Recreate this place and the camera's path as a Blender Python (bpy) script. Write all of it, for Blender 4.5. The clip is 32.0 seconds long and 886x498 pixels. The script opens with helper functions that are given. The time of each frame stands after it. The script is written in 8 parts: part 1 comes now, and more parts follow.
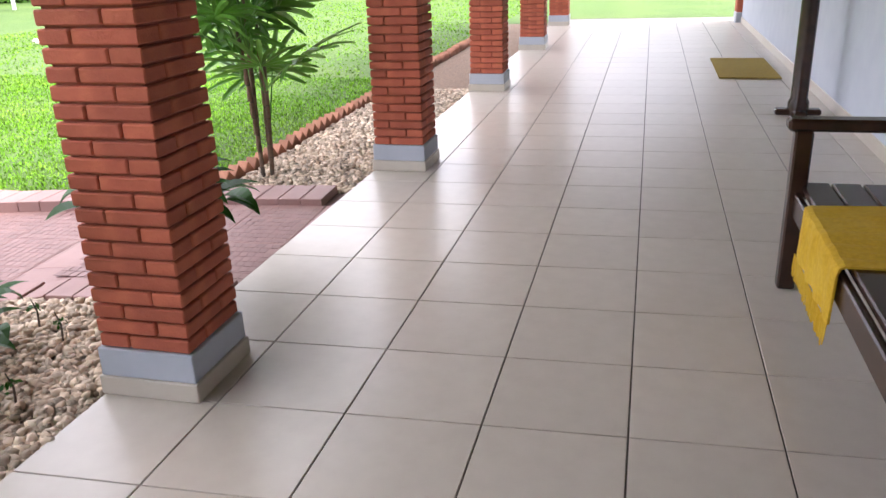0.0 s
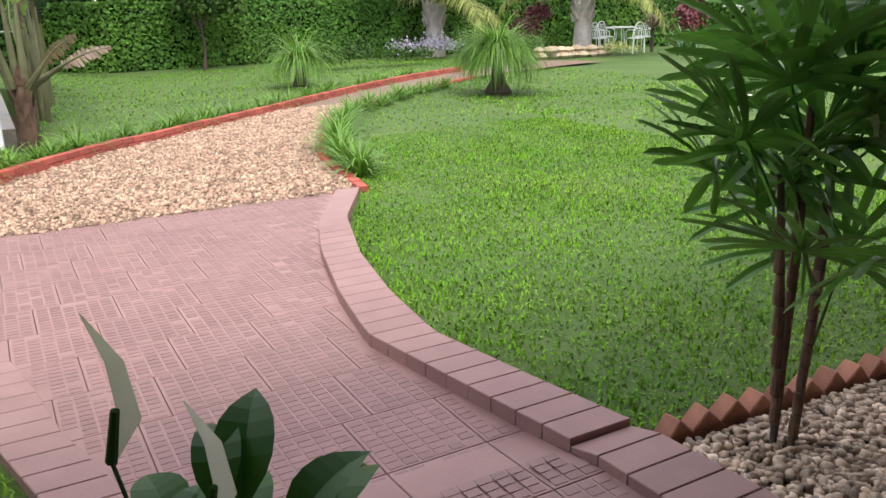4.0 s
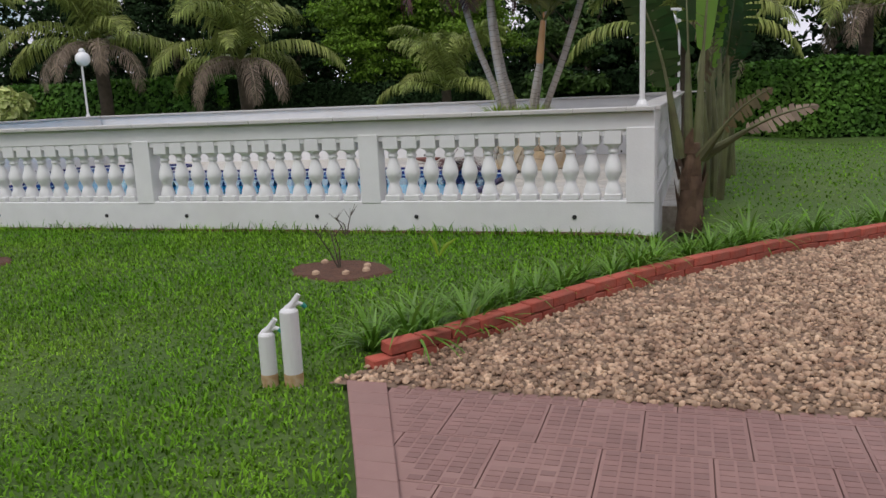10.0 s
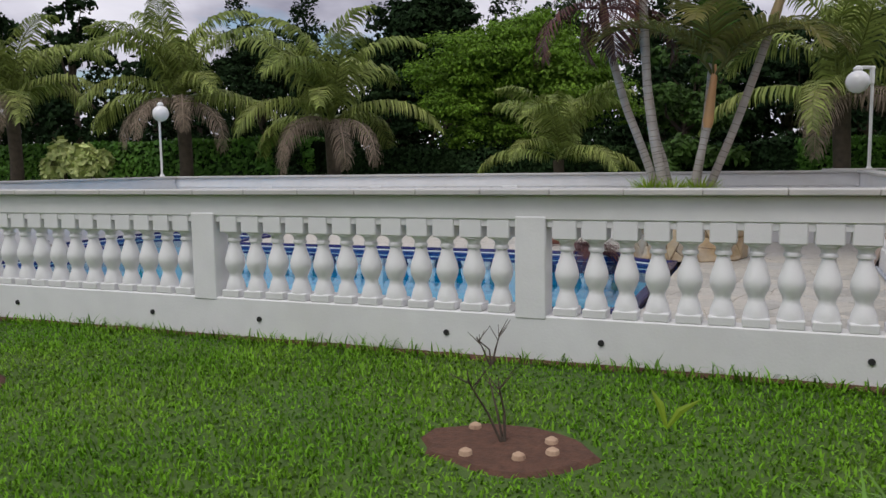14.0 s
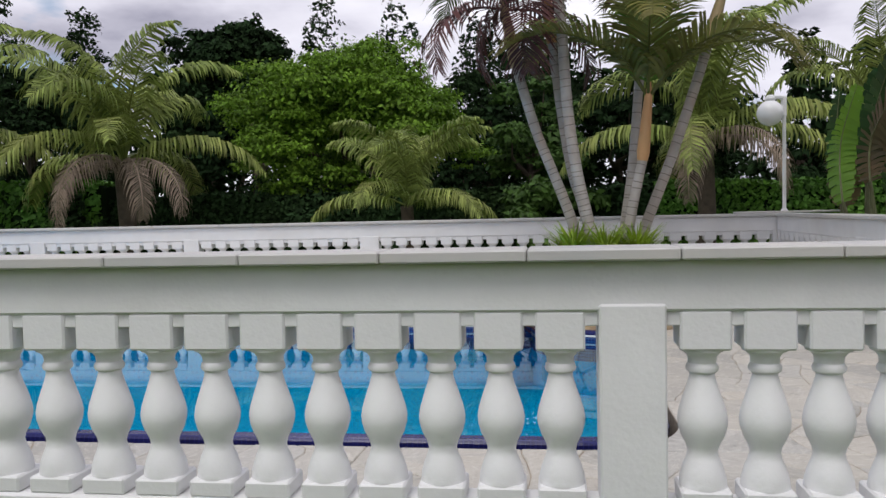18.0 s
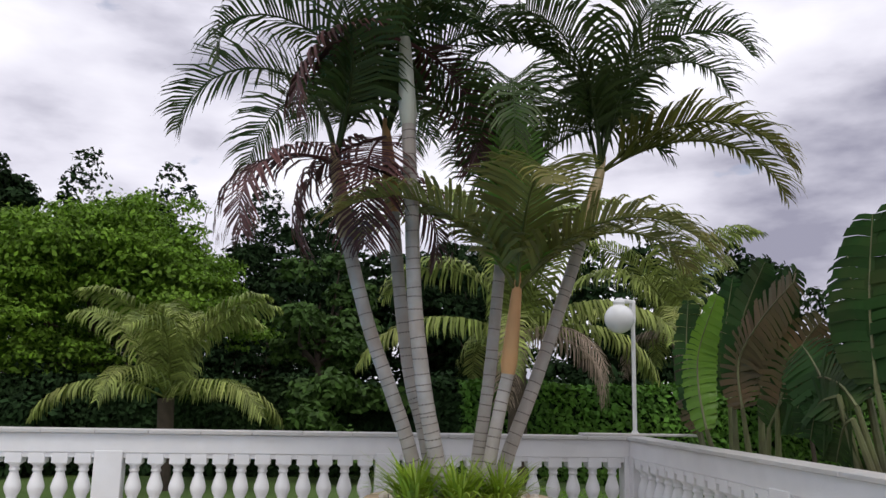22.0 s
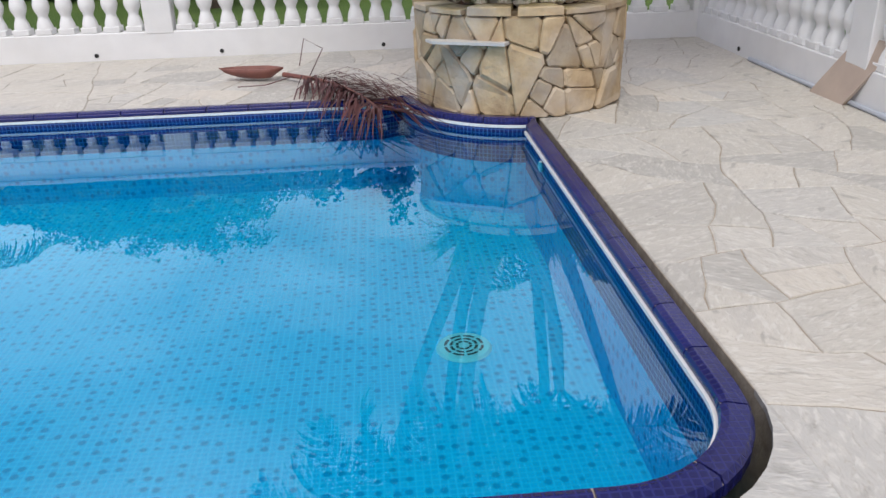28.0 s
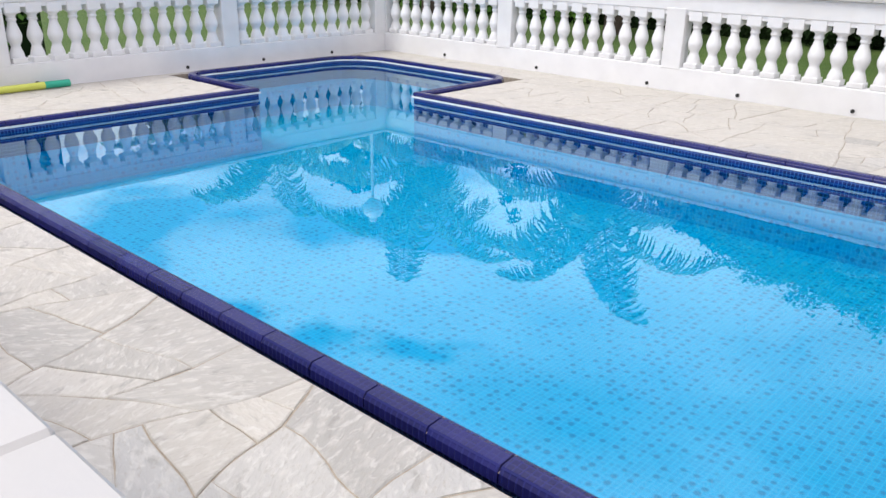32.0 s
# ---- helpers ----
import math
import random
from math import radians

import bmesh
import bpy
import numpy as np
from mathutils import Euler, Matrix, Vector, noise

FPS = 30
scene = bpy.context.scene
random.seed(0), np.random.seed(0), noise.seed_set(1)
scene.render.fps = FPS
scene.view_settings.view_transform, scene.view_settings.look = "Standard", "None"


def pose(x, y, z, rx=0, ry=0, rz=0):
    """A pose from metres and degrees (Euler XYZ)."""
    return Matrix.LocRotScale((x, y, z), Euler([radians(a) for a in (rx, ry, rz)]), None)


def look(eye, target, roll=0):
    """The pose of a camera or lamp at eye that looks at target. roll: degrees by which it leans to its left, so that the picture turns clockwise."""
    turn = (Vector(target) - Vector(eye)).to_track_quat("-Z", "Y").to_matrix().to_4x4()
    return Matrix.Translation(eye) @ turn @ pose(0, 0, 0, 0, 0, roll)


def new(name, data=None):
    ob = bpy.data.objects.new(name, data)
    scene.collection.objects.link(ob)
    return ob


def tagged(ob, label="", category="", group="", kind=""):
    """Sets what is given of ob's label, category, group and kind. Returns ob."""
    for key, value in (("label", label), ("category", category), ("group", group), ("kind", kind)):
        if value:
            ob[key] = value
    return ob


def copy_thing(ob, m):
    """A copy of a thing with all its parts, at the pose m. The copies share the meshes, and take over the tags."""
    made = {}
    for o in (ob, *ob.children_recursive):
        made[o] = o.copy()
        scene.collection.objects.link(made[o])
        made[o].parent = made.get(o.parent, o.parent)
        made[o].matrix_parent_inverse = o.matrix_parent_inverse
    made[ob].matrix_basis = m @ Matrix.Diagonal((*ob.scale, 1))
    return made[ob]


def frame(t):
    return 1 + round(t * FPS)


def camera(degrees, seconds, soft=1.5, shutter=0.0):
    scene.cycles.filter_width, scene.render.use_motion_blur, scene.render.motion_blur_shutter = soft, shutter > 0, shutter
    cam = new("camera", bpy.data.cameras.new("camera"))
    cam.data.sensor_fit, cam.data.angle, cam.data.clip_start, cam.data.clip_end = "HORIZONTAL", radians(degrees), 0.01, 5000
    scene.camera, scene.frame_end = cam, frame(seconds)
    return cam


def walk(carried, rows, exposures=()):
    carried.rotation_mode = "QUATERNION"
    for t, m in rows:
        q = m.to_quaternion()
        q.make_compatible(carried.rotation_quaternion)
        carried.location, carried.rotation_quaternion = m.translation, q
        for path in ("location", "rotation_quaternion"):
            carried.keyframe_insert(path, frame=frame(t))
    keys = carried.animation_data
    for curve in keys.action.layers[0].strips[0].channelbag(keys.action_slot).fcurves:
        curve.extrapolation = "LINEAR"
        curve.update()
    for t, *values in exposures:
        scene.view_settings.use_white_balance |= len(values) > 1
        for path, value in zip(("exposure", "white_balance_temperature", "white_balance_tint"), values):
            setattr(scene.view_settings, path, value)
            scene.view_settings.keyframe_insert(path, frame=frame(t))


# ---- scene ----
cam = camera(57.9, 32.0)
PATH = [
    (0, (-2.786, -9.874, 1.365), (-0.954, -9.497, 0.656), -2.0),
    (0.5, (-2.353, -9.868, 1.346), (-0.601, -9.188, 0.661), -2.1),
    (1, (-1.94, -9.835, 1.354), (-0.364, -8.8, 0.685), -1.7),
    (1.5, (-1.521, -9.7, 1.367), (-0.019, -8.543, 0.728), -1.5),
    (2, (-1.134, -9.69, 1.292), (0.261, -8.378, 0.715), -1.0),
    (2.5, (-0.716, -9.485, 1.344), (0.577, -8.084, 0.738), -0.7),
    (4.5, (0.006, -9.161, 1.435), (0.742, -7.382, 0.894), -1.3),
    (5, (0.149, -8.953, 1.445), (0.61, -7.071, 0.95), -1.5),
    (5.5, (0.251, -8.725, 1.428), (0.41, -6.785, 0.967), -1.4),
    (6, (0.226, -8.489, 1.437), (0.195, -6.539, 0.99), -2.3),
    (6.5, (0.247, -8.284, 1.398), (0.018, -6.34, 0.987), -2.5),
    (7, (0.271, -7.983, 1.384), (-0.124, -6.06, 1.001), -2.1),
    (7.5, (0.219, -7.712, 1.39), (-0.248, -5.803, 1.015), -2.6),
    (8, (0.195, -7.512, 1.372), (-0.273, -5.605, 0.993), -2.6),
    (8.5, (0.218, -7.217, 1.329), (-0.261, -5.314, 0.942), -2.1),
    (9, (0.206, -6.935, 1.329), (-0.29, -5.034, 0.953), -2.6),
    (9.5, (0.172, -6.668, 1.319), (-0.35, -4.774, 0.945), -3.2),
    (10, (0.227, -6.372, 1.268), (-0.35, -4.496, 0.885), -2.5),
    (10.5, (0.201, -6.044, 1.249), (-0.4, -4.175, 0.867), -2.2),
    (11, (0.171, -5.738, 1.252), (-0.541, -3.905, 0.89), -2.0),
    (11.5, (0.111, -5.449, 1.226), (-0.857, -3.735, 0.873), -1.2),
    (12, (-0.153, -5.22, 1.209), (-1.319, -3.636, 0.847), -1.5),
    (12.5, (-0.428, -4.982, 1.203), (-1.713, -3.492, 0.844), -1.7),
    (13, (-0.679, -4.784, 1.219), (-1.907, -3.238, 0.898), -1.2),
    (13.5, (-0.914, -4.55, 1.237), (-1.937, -2.853, 0.963), -1.5),
    (14, (-1.121, -4.378, 1.242), (-1.868, -2.534, 1.033), -0.8),
    (14.5, (-1.333, -4.143, 1.243), (-1.824, -2.209, 1.096), -0.5),
    (15, (-1.556, -3.893, 1.245), (-1.866, -1.919, 1.167), -1.1),
    (15.5, (-1.744, -3.628, 1.237), (-1.915, -1.635, 1.228), -1.4),
    (17.5, (-2.42, -2.55, 1.193), (-2.652, -0.565, 1.134), -1.3),
    (18, (-2.581, -2.21, 1.209), (-2.844, -0.23, 1.114), -1.3),
    (18.5, (-2.726, -1.892, 1.191), (-2.983, 0.087, 1.074), -1.9),
    (19, (-2.863, -1.584, 1.204), (-3.061, 0.402, 1.071), -2.2),
    (19.5, (-3.008, -1.295, 1.243), (-3.084, 0.699, 1.107), -2.8),
    (20, (-3.039, -1.014, 1.265), (-2.992, 0.981, 1.134), -3.1),
    (20.5, (-3.035, -0.774, 1.329), (-2.877, 1.217, 1.242), -1.4),
    (21, (-3.077, -0.53, 1.389), (-2.837, 1.456, 1.414), -0.6),
    (21.5, (-3.099, -0.326, 1.465), (-2.8, 1.643, 1.648), 0.1),
    (22, (-3.028, -0.193, 1.491), (-2.724, 1.753, 1.84), 1.3),
    (22.5, (-2.958, -0.149, 1.501), (-2.68, 1.775, 1.972), 2.1),
    (23, (-2.99, -0.04, 1.522), (-2.713, 1.851, 2.11), 1.8),
    (23.5, (-3.032, 0.045, 1.535), (-2.739, 1.912, 2.189), 0.8),
    (24, (-3.013, 0.089, 1.541), (-2.726, 1.993, 2.083), 0.2),
    (24.5, (-2.952, 0.116, 1.489), (-2.655, 2.061, 1.852), -0.4),
    (25, (-2.896, 0.142, 1.472), (-2.582, 2.112, 1.621), -0.8),
    (25.5, (-2.864, 0.146, 1.445), (-2.532, 2.118, 1.428), -1.3),
    (26, (-2.849, 0.161, 1.412), (-2.51, 2.123, 1.219), -1.5),
    (26.5, (-2.833, 0.171, 1.386), (-2.518, 2.111, 1.018), -1.4),
    (28.5, (-2.953, 0.085, 1.342), (-2.974, 1.875, 0.451), -1.6),
    (29, (-2.992, 0.084, 1.353), (-3.252, 1.83, 0.411), -1.7),
    (30, (-3.041, 0.084, 1.327), (-3.854, 1.672, 0.422), -2.4),
    (30.5, (-3.071, 0.027, 1.372), (-4.031, 1.555, 0.509), -0.5),
    (31, (-3.21, -0.025, 1.437), (-4.245, 1.459, 0.585), 0.7),
    (31.5, (-3.256, -0.025, 1.439), (-4.422, 1.397, 0.654), 0.8),
    (32, (-3.282, -0.041, 1.457), (-4.54, 1.34, 0.743), 1.1),
]
walk(cam, [(t, look(e, g, r)) for t, e, g, r in PATH],
     exposures=[(0.0, 2.55), (1.5, 2.32), (2.5, 2.05), (4.5, 1.0), (5.2, 0.62), (6.0, 0.22), (9.0, 0.0), (13.0, -0.17), (15.5, -0.03), (18.0, 0.06), (26.5, 0.10), (28.5, 0.5), (30.0, 0.72), (32.0, 0.65)])

# ---- light ----
world = bpy.data.worlds.new("sky")
scene.world = world
world.use_nodes = True


def build_sky():
    nt = world.node_tree
    nt.nodes.clear()
    N, L = nt.nodes.new, nt.links.new
    out, bg = N("ShaderNodeOutputWorld"), N("ShaderNodeBackground")
    sky = N("ShaderNodeTexSky")
    sky.sky_type, sky.sun_disc = "NISHITA", False
    sky.sun_elevation, sky.sun_rotation = radians(58), radians(200)
    gain = N("ShaderNodeMix")
    gain.data_type, gain.blend_type = "RGBA", "MULTIPLY"
    gain.inputs[0].default_value = 1.0
    gain.inputs[7].default_value = (0.12, 0.12, 0.12, 1)
    L(sky.outputs[0], gain.inputs[6])
    tc, mp = N("ShaderNodeTexCoord"), N("ShaderNodeMapping")
    mp.inputs["Scale"].default_value = (1.0, 1.0, 2.6)
    L(tc.outputs["Generated"], mp.inputs[0])
    n1, n2 = N("ShaderNodeTexNoise"), N("ShaderNodeTexNoise")
    n1.inputs["Scale"].default_value, n1.inputs["Detail"].default_value = 2.6, 7.0
    n2.inputs["Scale"].default_value, n2.inputs["Detail"].default_value = 5.5, 6.0
    L(mp.outputs[0], n1.inputs["Vector"])
    L(mp.outputs[0], n2.inputs["Vector"])
    tone = N("ShaderNodeValToRGB")
    e = tone.color_ramp.elements
    e[0].position, e[0].color = 0.35, (0.33, 0.325, 0.42, 1)
    e[1].position, e[1].color = 0.62, (0.99, 0.975, 1.06, 1)
    m = e.new(0.48)
    m.color = (0.76, 0.745, 0.85, 1)
    L(n1.outputs[0], tone.inputs[0])
    cover = N("ShaderNodeValToRGB")
    cover.color_ramp.elements[0].position, cover.color_ramp.elements[1].position = 0.26, 0.36
    # the cloud deck breaks up towards the west
    sep, west, add = N("ShaderNodeSeparateXYZ"), N("ShaderNodeMapRange"), N("ShaderNodeMath")
    L(tc.outputs["Generated"], sep.inputs[0])
    west.inputs[1].default_value, west.inputs[2].default_value, west.inputs[4].default_value = 0.35, 0.85, 0.17
    flip = N("ShaderNodeMath")
    flip.operation = "MULTIPLY"
    flip.inputs[1].default_value = -1.0
    L(sep.outputs[0], flip.inputs[0])
    L(flip.outputs[0], west.inputs[0])
    add.operation = "SUBTRACT"
    L(n2.outputs[0], add.inputs[0])
    L(west.outputs[0], add.inputs[1])
    L(add.outputs[0], cover.inputs[0])
    mix = N("ShaderNodeMix")
    mix.data_type = "RGBA"
    L(cover.outputs[0], mix.inputs[0])
    L(gain.outputs[2], mix.inputs[6])
    L(tone.outputs[0], mix.inputs[7])
    L(mix.outputs[2], bg.inputs[0])
    bg.inputs[1].default_value = SKY
    L(bg.outputs[0], out.inputs[0])


SKY = 1.0
build_sky()
sun = new("sun", bpy.data.lights.new("sun", "SUN"))
sun.data.energy, sun.data.angle, sun.data.color = 1.4, radians(25), (1.0, 0.97, 0.92)
sun.matrix_world = look((-3, -8, 14), (0, 0, 0))


# ---- materials ----
def mat(name, c1, c2=None, rough=0.6, scale=6.0, bump=0.0, stain=None, stain_scale=1.2, stain_amt=0.4, metal=0.0, bump_scale=None,
        island=0.0, obj=0.0, spec=0.5, coat=0.0, trans=0.0, detail=6.0):
    """A surface: two colours mixed by a noise, a second, larger noise of stains, relief, and a shift per piece."""
    m = bpy.data.materials.new(name)
    m.use_nodes = True
    nt = m.node_tree
    N, L = nt.nodes.new, nt.links.new
    p = nt.nodes["Principled BSDF"]
    tc = N("ShaderNodeTexCoord")
    n1 = N("ShaderNodeTexNoise")
    n1.inputs["Scale"].default_value, n1.inputs["Detail"].default_value = scale, detail
    L(tc.outputs["Object"], n1.inputs["Vector"])
    mx = N("ShaderNodeMix")
    mx.data_type = "RGBA"
    mx.inputs[6].default_value, mx.inputs[7].default_value = (*c1, 1), (*(c2 or c1), 1)
    rp = N("ShaderNodeMapRange")
    rp.inputs[1].default_value, rp.inputs[2].default_value = 0.3, 0.7
    L(n1.outputs[0], rp.inputs[0])
    L(rp.outputs[0], mx.inputs[0])
    col = mx.outputs[2]
    if stain:
        n2 = N("ShaderNodeTexNoise")
        n2.inputs["Scale"].default_value, n2.inputs["Detail"].default_value = stain_scale, 5.0
        L(tc.outputs["Object"], n2.inputs["Vector"])
        r2 = N("ShaderNodeMapRange")
        r2.inputs[1].default_value, r2.inputs[2].default_value, r2.inputs[4].default_value = 0.45, 0.75, stain_amt
        L(n2.outputs[0], r2.inputs[0])
        m2 = N("ShaderNodeMix")
        m2.data_type = "RGBA"
        m2.inputs[7].default_value = (*stain, 1)
        L(r2.outputs[0], m2.inputs[0])
        L(col, m2.inputs[6])
        col = m2.outputs[2]
    for amt, src in ((island, "island"), (obj, "object")):
        if amt:
            g = N("ShaderNodeNewGeometry") if src == "island" else N("ShaderNodeObjectInfo")
            sock = g.outputs["Random Per Island"] if src == "island" else g.outputs["Random"]
            r3 = N("ShaderNodeMapRange")
            r3.inputs[3].default_value, r3.inputs[4].default_value = 1 - amt, 1 + amt
            L(sock, r3.inputs[0])
            hv = N("ShaderNodeHueSaturation")
            L(r3.outputs[0], hv.inputs["Value"])
            L(col, hv.inputs["Color"])
            col = hv.outputs[0]
    L(col, p.inputs["Base Color"])
    p.inputs["Roughness"].default_value, p.inputs["Metallic"].default_value = rough, metal
    p.inputs["Specular IOR Level"].default_value = spec
    p.inputs["Coat Weight"].default_value = coat
    if trans:
        tl, ms = N("ShaderNodeBsdfTranslucent"), N("ShaderNodeMixShader")
        ms.inputs[0].default_value = trans
        L(col, tl.inputs[0])
        L(p.outputs[0], ms.inputs[1])
        L(tl.outputs[0], ms.inputs[2])
        L(ms.outputs[0], nt.nodes["Material Output"].inputs[0])
    if bump:
        b = N("ShaderNodeBump")
        b.inputs["Strength"].default_value, b.inputs["Distance"].default_value = bump, 0.01
        n3 = N("ShaderNodeTexNoise")
        n3.inputs["Scale"].default_value, n3.inputs["Detail"].default_value = bump_scale or scale * 4, 5.0
        L(tc.outputs["Object"], n3.inputs["Vector"])
        L(n3.outputs[0], b.inputs["Height"])
        L(b.outputs[0], p.inputs["Normal"])
    return m


M = {}
M["white"] = mat("white_paint", (0.80, 0.80, 0.80), (0.74, 0.74, 0.745), 0.55, 5, 0.15, (0.62, 0.60, 0.56), 1.5, 0.35, bump_scale=60)
M["cap"] = mat("cap_marble", (0.57, 0.545, 0.51), (0.48, 0.48, 0.475), 0.5, 4, 0.08, (0.50, 0.48, 0.45), 3.0, 0.45, bump_scale=50, obj=0.03)
M["brick"] = mat("red_brick", (0.51, 0.138, 0.074), (0.42, 0.102, 0.058), 0.8, 14, 0.35, (0.30, 0.07, 0.045), 5, 0.4, bump_scale=90, obj=0.14)
M["mortar"] = mat("mortar", (0.36, 0.11, 0.07), (0.28, 0.085, 0.055), 0.9, 20, 0.4)
M["edge_brick"] = mat("edging_brick", (0.46, 0.10, 0.065), (0.35, 0.075, 0.05), 0.85, 18, 0.5, (0.25, 0.15, 0.11), 6, 0.4, obj=0.2, bump_scale=70)
M["tile"] = mat("beige_floor_tile", (0.58, 0.525, 0.445), (0.53, 0.475, 0.40), 0.3, 9, 0.06, (0.50, 0.44, 0.37), 3, 0.3, obj=0.035, bump_scale=25)
M["grout"] = mat("dark_grout", (0.10, 0.085, 0.07), (0.15, 0.13, 0.11), 0.9, 30)
M["wood"] = mat("dark_wood", (0.030, 0.014, 0.009), (0.05, 0.022, 0.014), 0.25, 10, 0.05)
M["cloth"] = mat("yellow_cloth", (0.72, 0.46, 0.03), (0.60, 0.36, 0.02), 0.95, 60, 0.6, (0.8, 0.62, 0.12), 8, 0.4)
M["rug"] = mat("yellow_rug", (0.42, 0.30, 0.05), (0.30, 0.21, 0.05), 0.95, 40, 0.6)
M["clay"] = mat("clay_tooth", (0.42, 0.20, 0.12), (0.32, 0.13, 0.085), 0.85, 12, 0.4, (0.12, 0.08, 0.06), 4, 0.6, obj=0.2)
M["soil"] = mat("soil", (0.13, 0.062, 0.038), (0.08, 0.04, 0.026), 0.95, 25, 0.9, bump_scale=60)
M["lawn"] = mat("lawn", (0.08, 0.145, 0.022), (0.05, 0.10, 0.017), 0.9, 25, 0.8, (0.12, 0.18, 0.035), 0.8, 0.6, bump_scale=120)
M["blade"] = mat("grass_blade", (0.160, 0.345, 0.019), (0.108, 0.255, 0.016), 0.6, 2.0, 0, (0.235, 0.37, 0.045), 0.9, 0.6, island=0.6, trans=0.25, spec=0.12)
M["pebble"] = mat("pebble", (0.53, 0.38, 0.26), (0.32, 0.20, 0.135), 0.75, 9, 0.2, island=0.5, spec=0.3)
M["pebble_pale"] = mat("pale_pebble", (0.62, 0.51, 0.39), (0.36, 0.27, 0.19), 0.75, 9, 0.2, island=0.5, spec=0.3)
# Grit bed, darkened to put the shade between pebbles into its colour.
M["gravelbase"] = mat("gravel_base", (0.28, 0.19, 0.13), (0.15, 0.10, 0.07), 0.95, 40, 0.9, bump_scale=90)
M["drive"] = mat("red_drive_tile", (0.31, 0.178, 0.155), (0.27, 0.153, 0.134), 0.6, 7, 0.15, (0.36, 0.228, 0.195), 2.2, 0.5, obj=0.07, bump_scale=60)
M["drive_dark"] = mat("drive_grout", (0.17, 0.095, 0.082), (0.12, 0.068, 0.058), 0.9, 30)
M["flagjoint"] = mat("flag_joint", (0.46, 0.40, 0.32), (0.30, 0.255, 0.20), 0.95, 25, 0.4)
M["stone"] = mat("planter_stone", (0.56, 0.43, 0.26), (0.38, 0.27, 0.16), 0.85, 11, 0.9, (0.50, 0.46, 0.41), 3.5, 0.8, obj=0.24, bump_scale=26)
M["slab"] = mat("stone_slab", (0.52, 0.42, 0.35), (0.45, 0.36, 0.30), 0.7, 6, 0.2)
M["lamp"] = mat("white_globe", (0.85, 0.85, 0.85), None, 0.25, 3)
M["metal_white"] = mat("white_metal", (0.78, 0.78, 0.78), (0.70, 0.70, 0.69), 0.4, 8)
M["hole"] = mat("drain_hole", (0.02, 0.02, 0.02), None, 0.8, 5)
M["trunk"] = mat("palm_trunk", (0.44, 0.41, 0.38), (0.31, 0.285, 0.255), 0.85, 7, 0.5, (0.42, 0.30, 0.22), 2.0, 0.5, bump_scale=30)
M["trunk_ring"] = mat("trunk_ring", (0.20, 0.17, 0.15), (0.14, 0.12, 0.10), 0.9, 10)
M["shaft"] = mat("crownshaft", (0.42, 0.36, 0.20), (0.30, 0.30, 0.13), 0.55, 4, 0.1, (0.45, 0.24, 0.12), 2, 0.6)
M["shaft_tan"] = mat("tan_crownshaft", (0.46, 0.34, 0.19), (0.36, 0.30, 0.15), 0.55, 4, 0.1, (0.42, 0.22, 0.11), 2, 0.5)
M["shaft_white"] = mat("white_crownshaft", (0.56, 0.57, 0.50), (0.44, 0.48, 0.38), 0.5, 4, 0.1, (0.36, 0.26, 0.18), 2.5, 0.4)
M["shaft_orange"] = mat("orange_crownshaft", (0.56, 0.30, 0.13), (0.44, 0.22, 0.09), 0.55, 5, 0.1, (0.46, 0.34, 0.16), 2.5, 0.5)
M["bark"] = mat("dark_bark", (0.10, 0.075, 0.055), (0.06, 0.045, 0.035), 0.95, 10, 0.7)
M["palm"] = mat("palm_leaf", (0.060, 0.100, 0.026), (0.038, 0.068, 0.020), 0.5, 3, 0, (0.12, 0.11, 0.032), 1.2, 0.45, island=0.3, trans=0.25, spec=0.3)
M["coco"] = mat("coconut_leaf", (0.27, 0.33, 0.085), (0.15, 0.205, 0.052), 0.5, 3, 0, (0.38, 0.36, 0.12), 0.8, 0.4, island=0.5, trans=0.2, spec=0.15)
M["dry"] = mat("dry_leaf", (0.23, 0.175, 0.13), (0.33, 0.26, 0.20), 0.85, 6, 0, island=0.3, spec=0.2)
M["purple"] = mat("dry_frond", (0.11, 0.035, 0.032), (0.055, 0.02, 0.022), 0.7, 6, 0, island=0.3)
M["spathe"] = mat("dry_spathe", (0.26, 0.10, 0.075), (0.16, 0.06, 0.05), 0.6, 9, 0.3)
# Near-black leaf green; carries shade on the north hedge and in hedge cores.
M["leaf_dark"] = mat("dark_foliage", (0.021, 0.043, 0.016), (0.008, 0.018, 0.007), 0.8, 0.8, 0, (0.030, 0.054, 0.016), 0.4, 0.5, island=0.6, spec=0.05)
M["leaf_mid"] = mat("mid_foliage", (0.060, 0.120, 0.022), (0.035, 0.075, 0.016), 0.65, 0.9, 0, (0.11, 0.19, 0.035), 0.4, 0.5, island=0.45, trans=0.15, spec=0.2)
M["leaf_lime"] = mat("lime_foliage", (0.135, 0.25, 0.018), (0.075, 0.15, 0.014), 0.65, 0.9, 0, (0.19, 0.30, 0.03), 0.4, 0.6, island=0.5, trans=0.12, spec=0.2)
M["hedge"] = mat("hedge_leaf", (0.085, 0.205, 0.026), (0.05, 0.13, 0.02), 0.6, 1.5, 0, (0.14, 0.26, 0.03), 0.5, 0.5, island=0.45, trans=0.15, spec=0.2)
M["palm_young"] = mat("young_palm_leaf", (0.12, 0.26, 0.035), (0.08, 0.18, 0.028), 0.4, 3, 0, (0.13, 0.20, 0.04), 1.2, 0.5, island=0.3, trans=0.3)
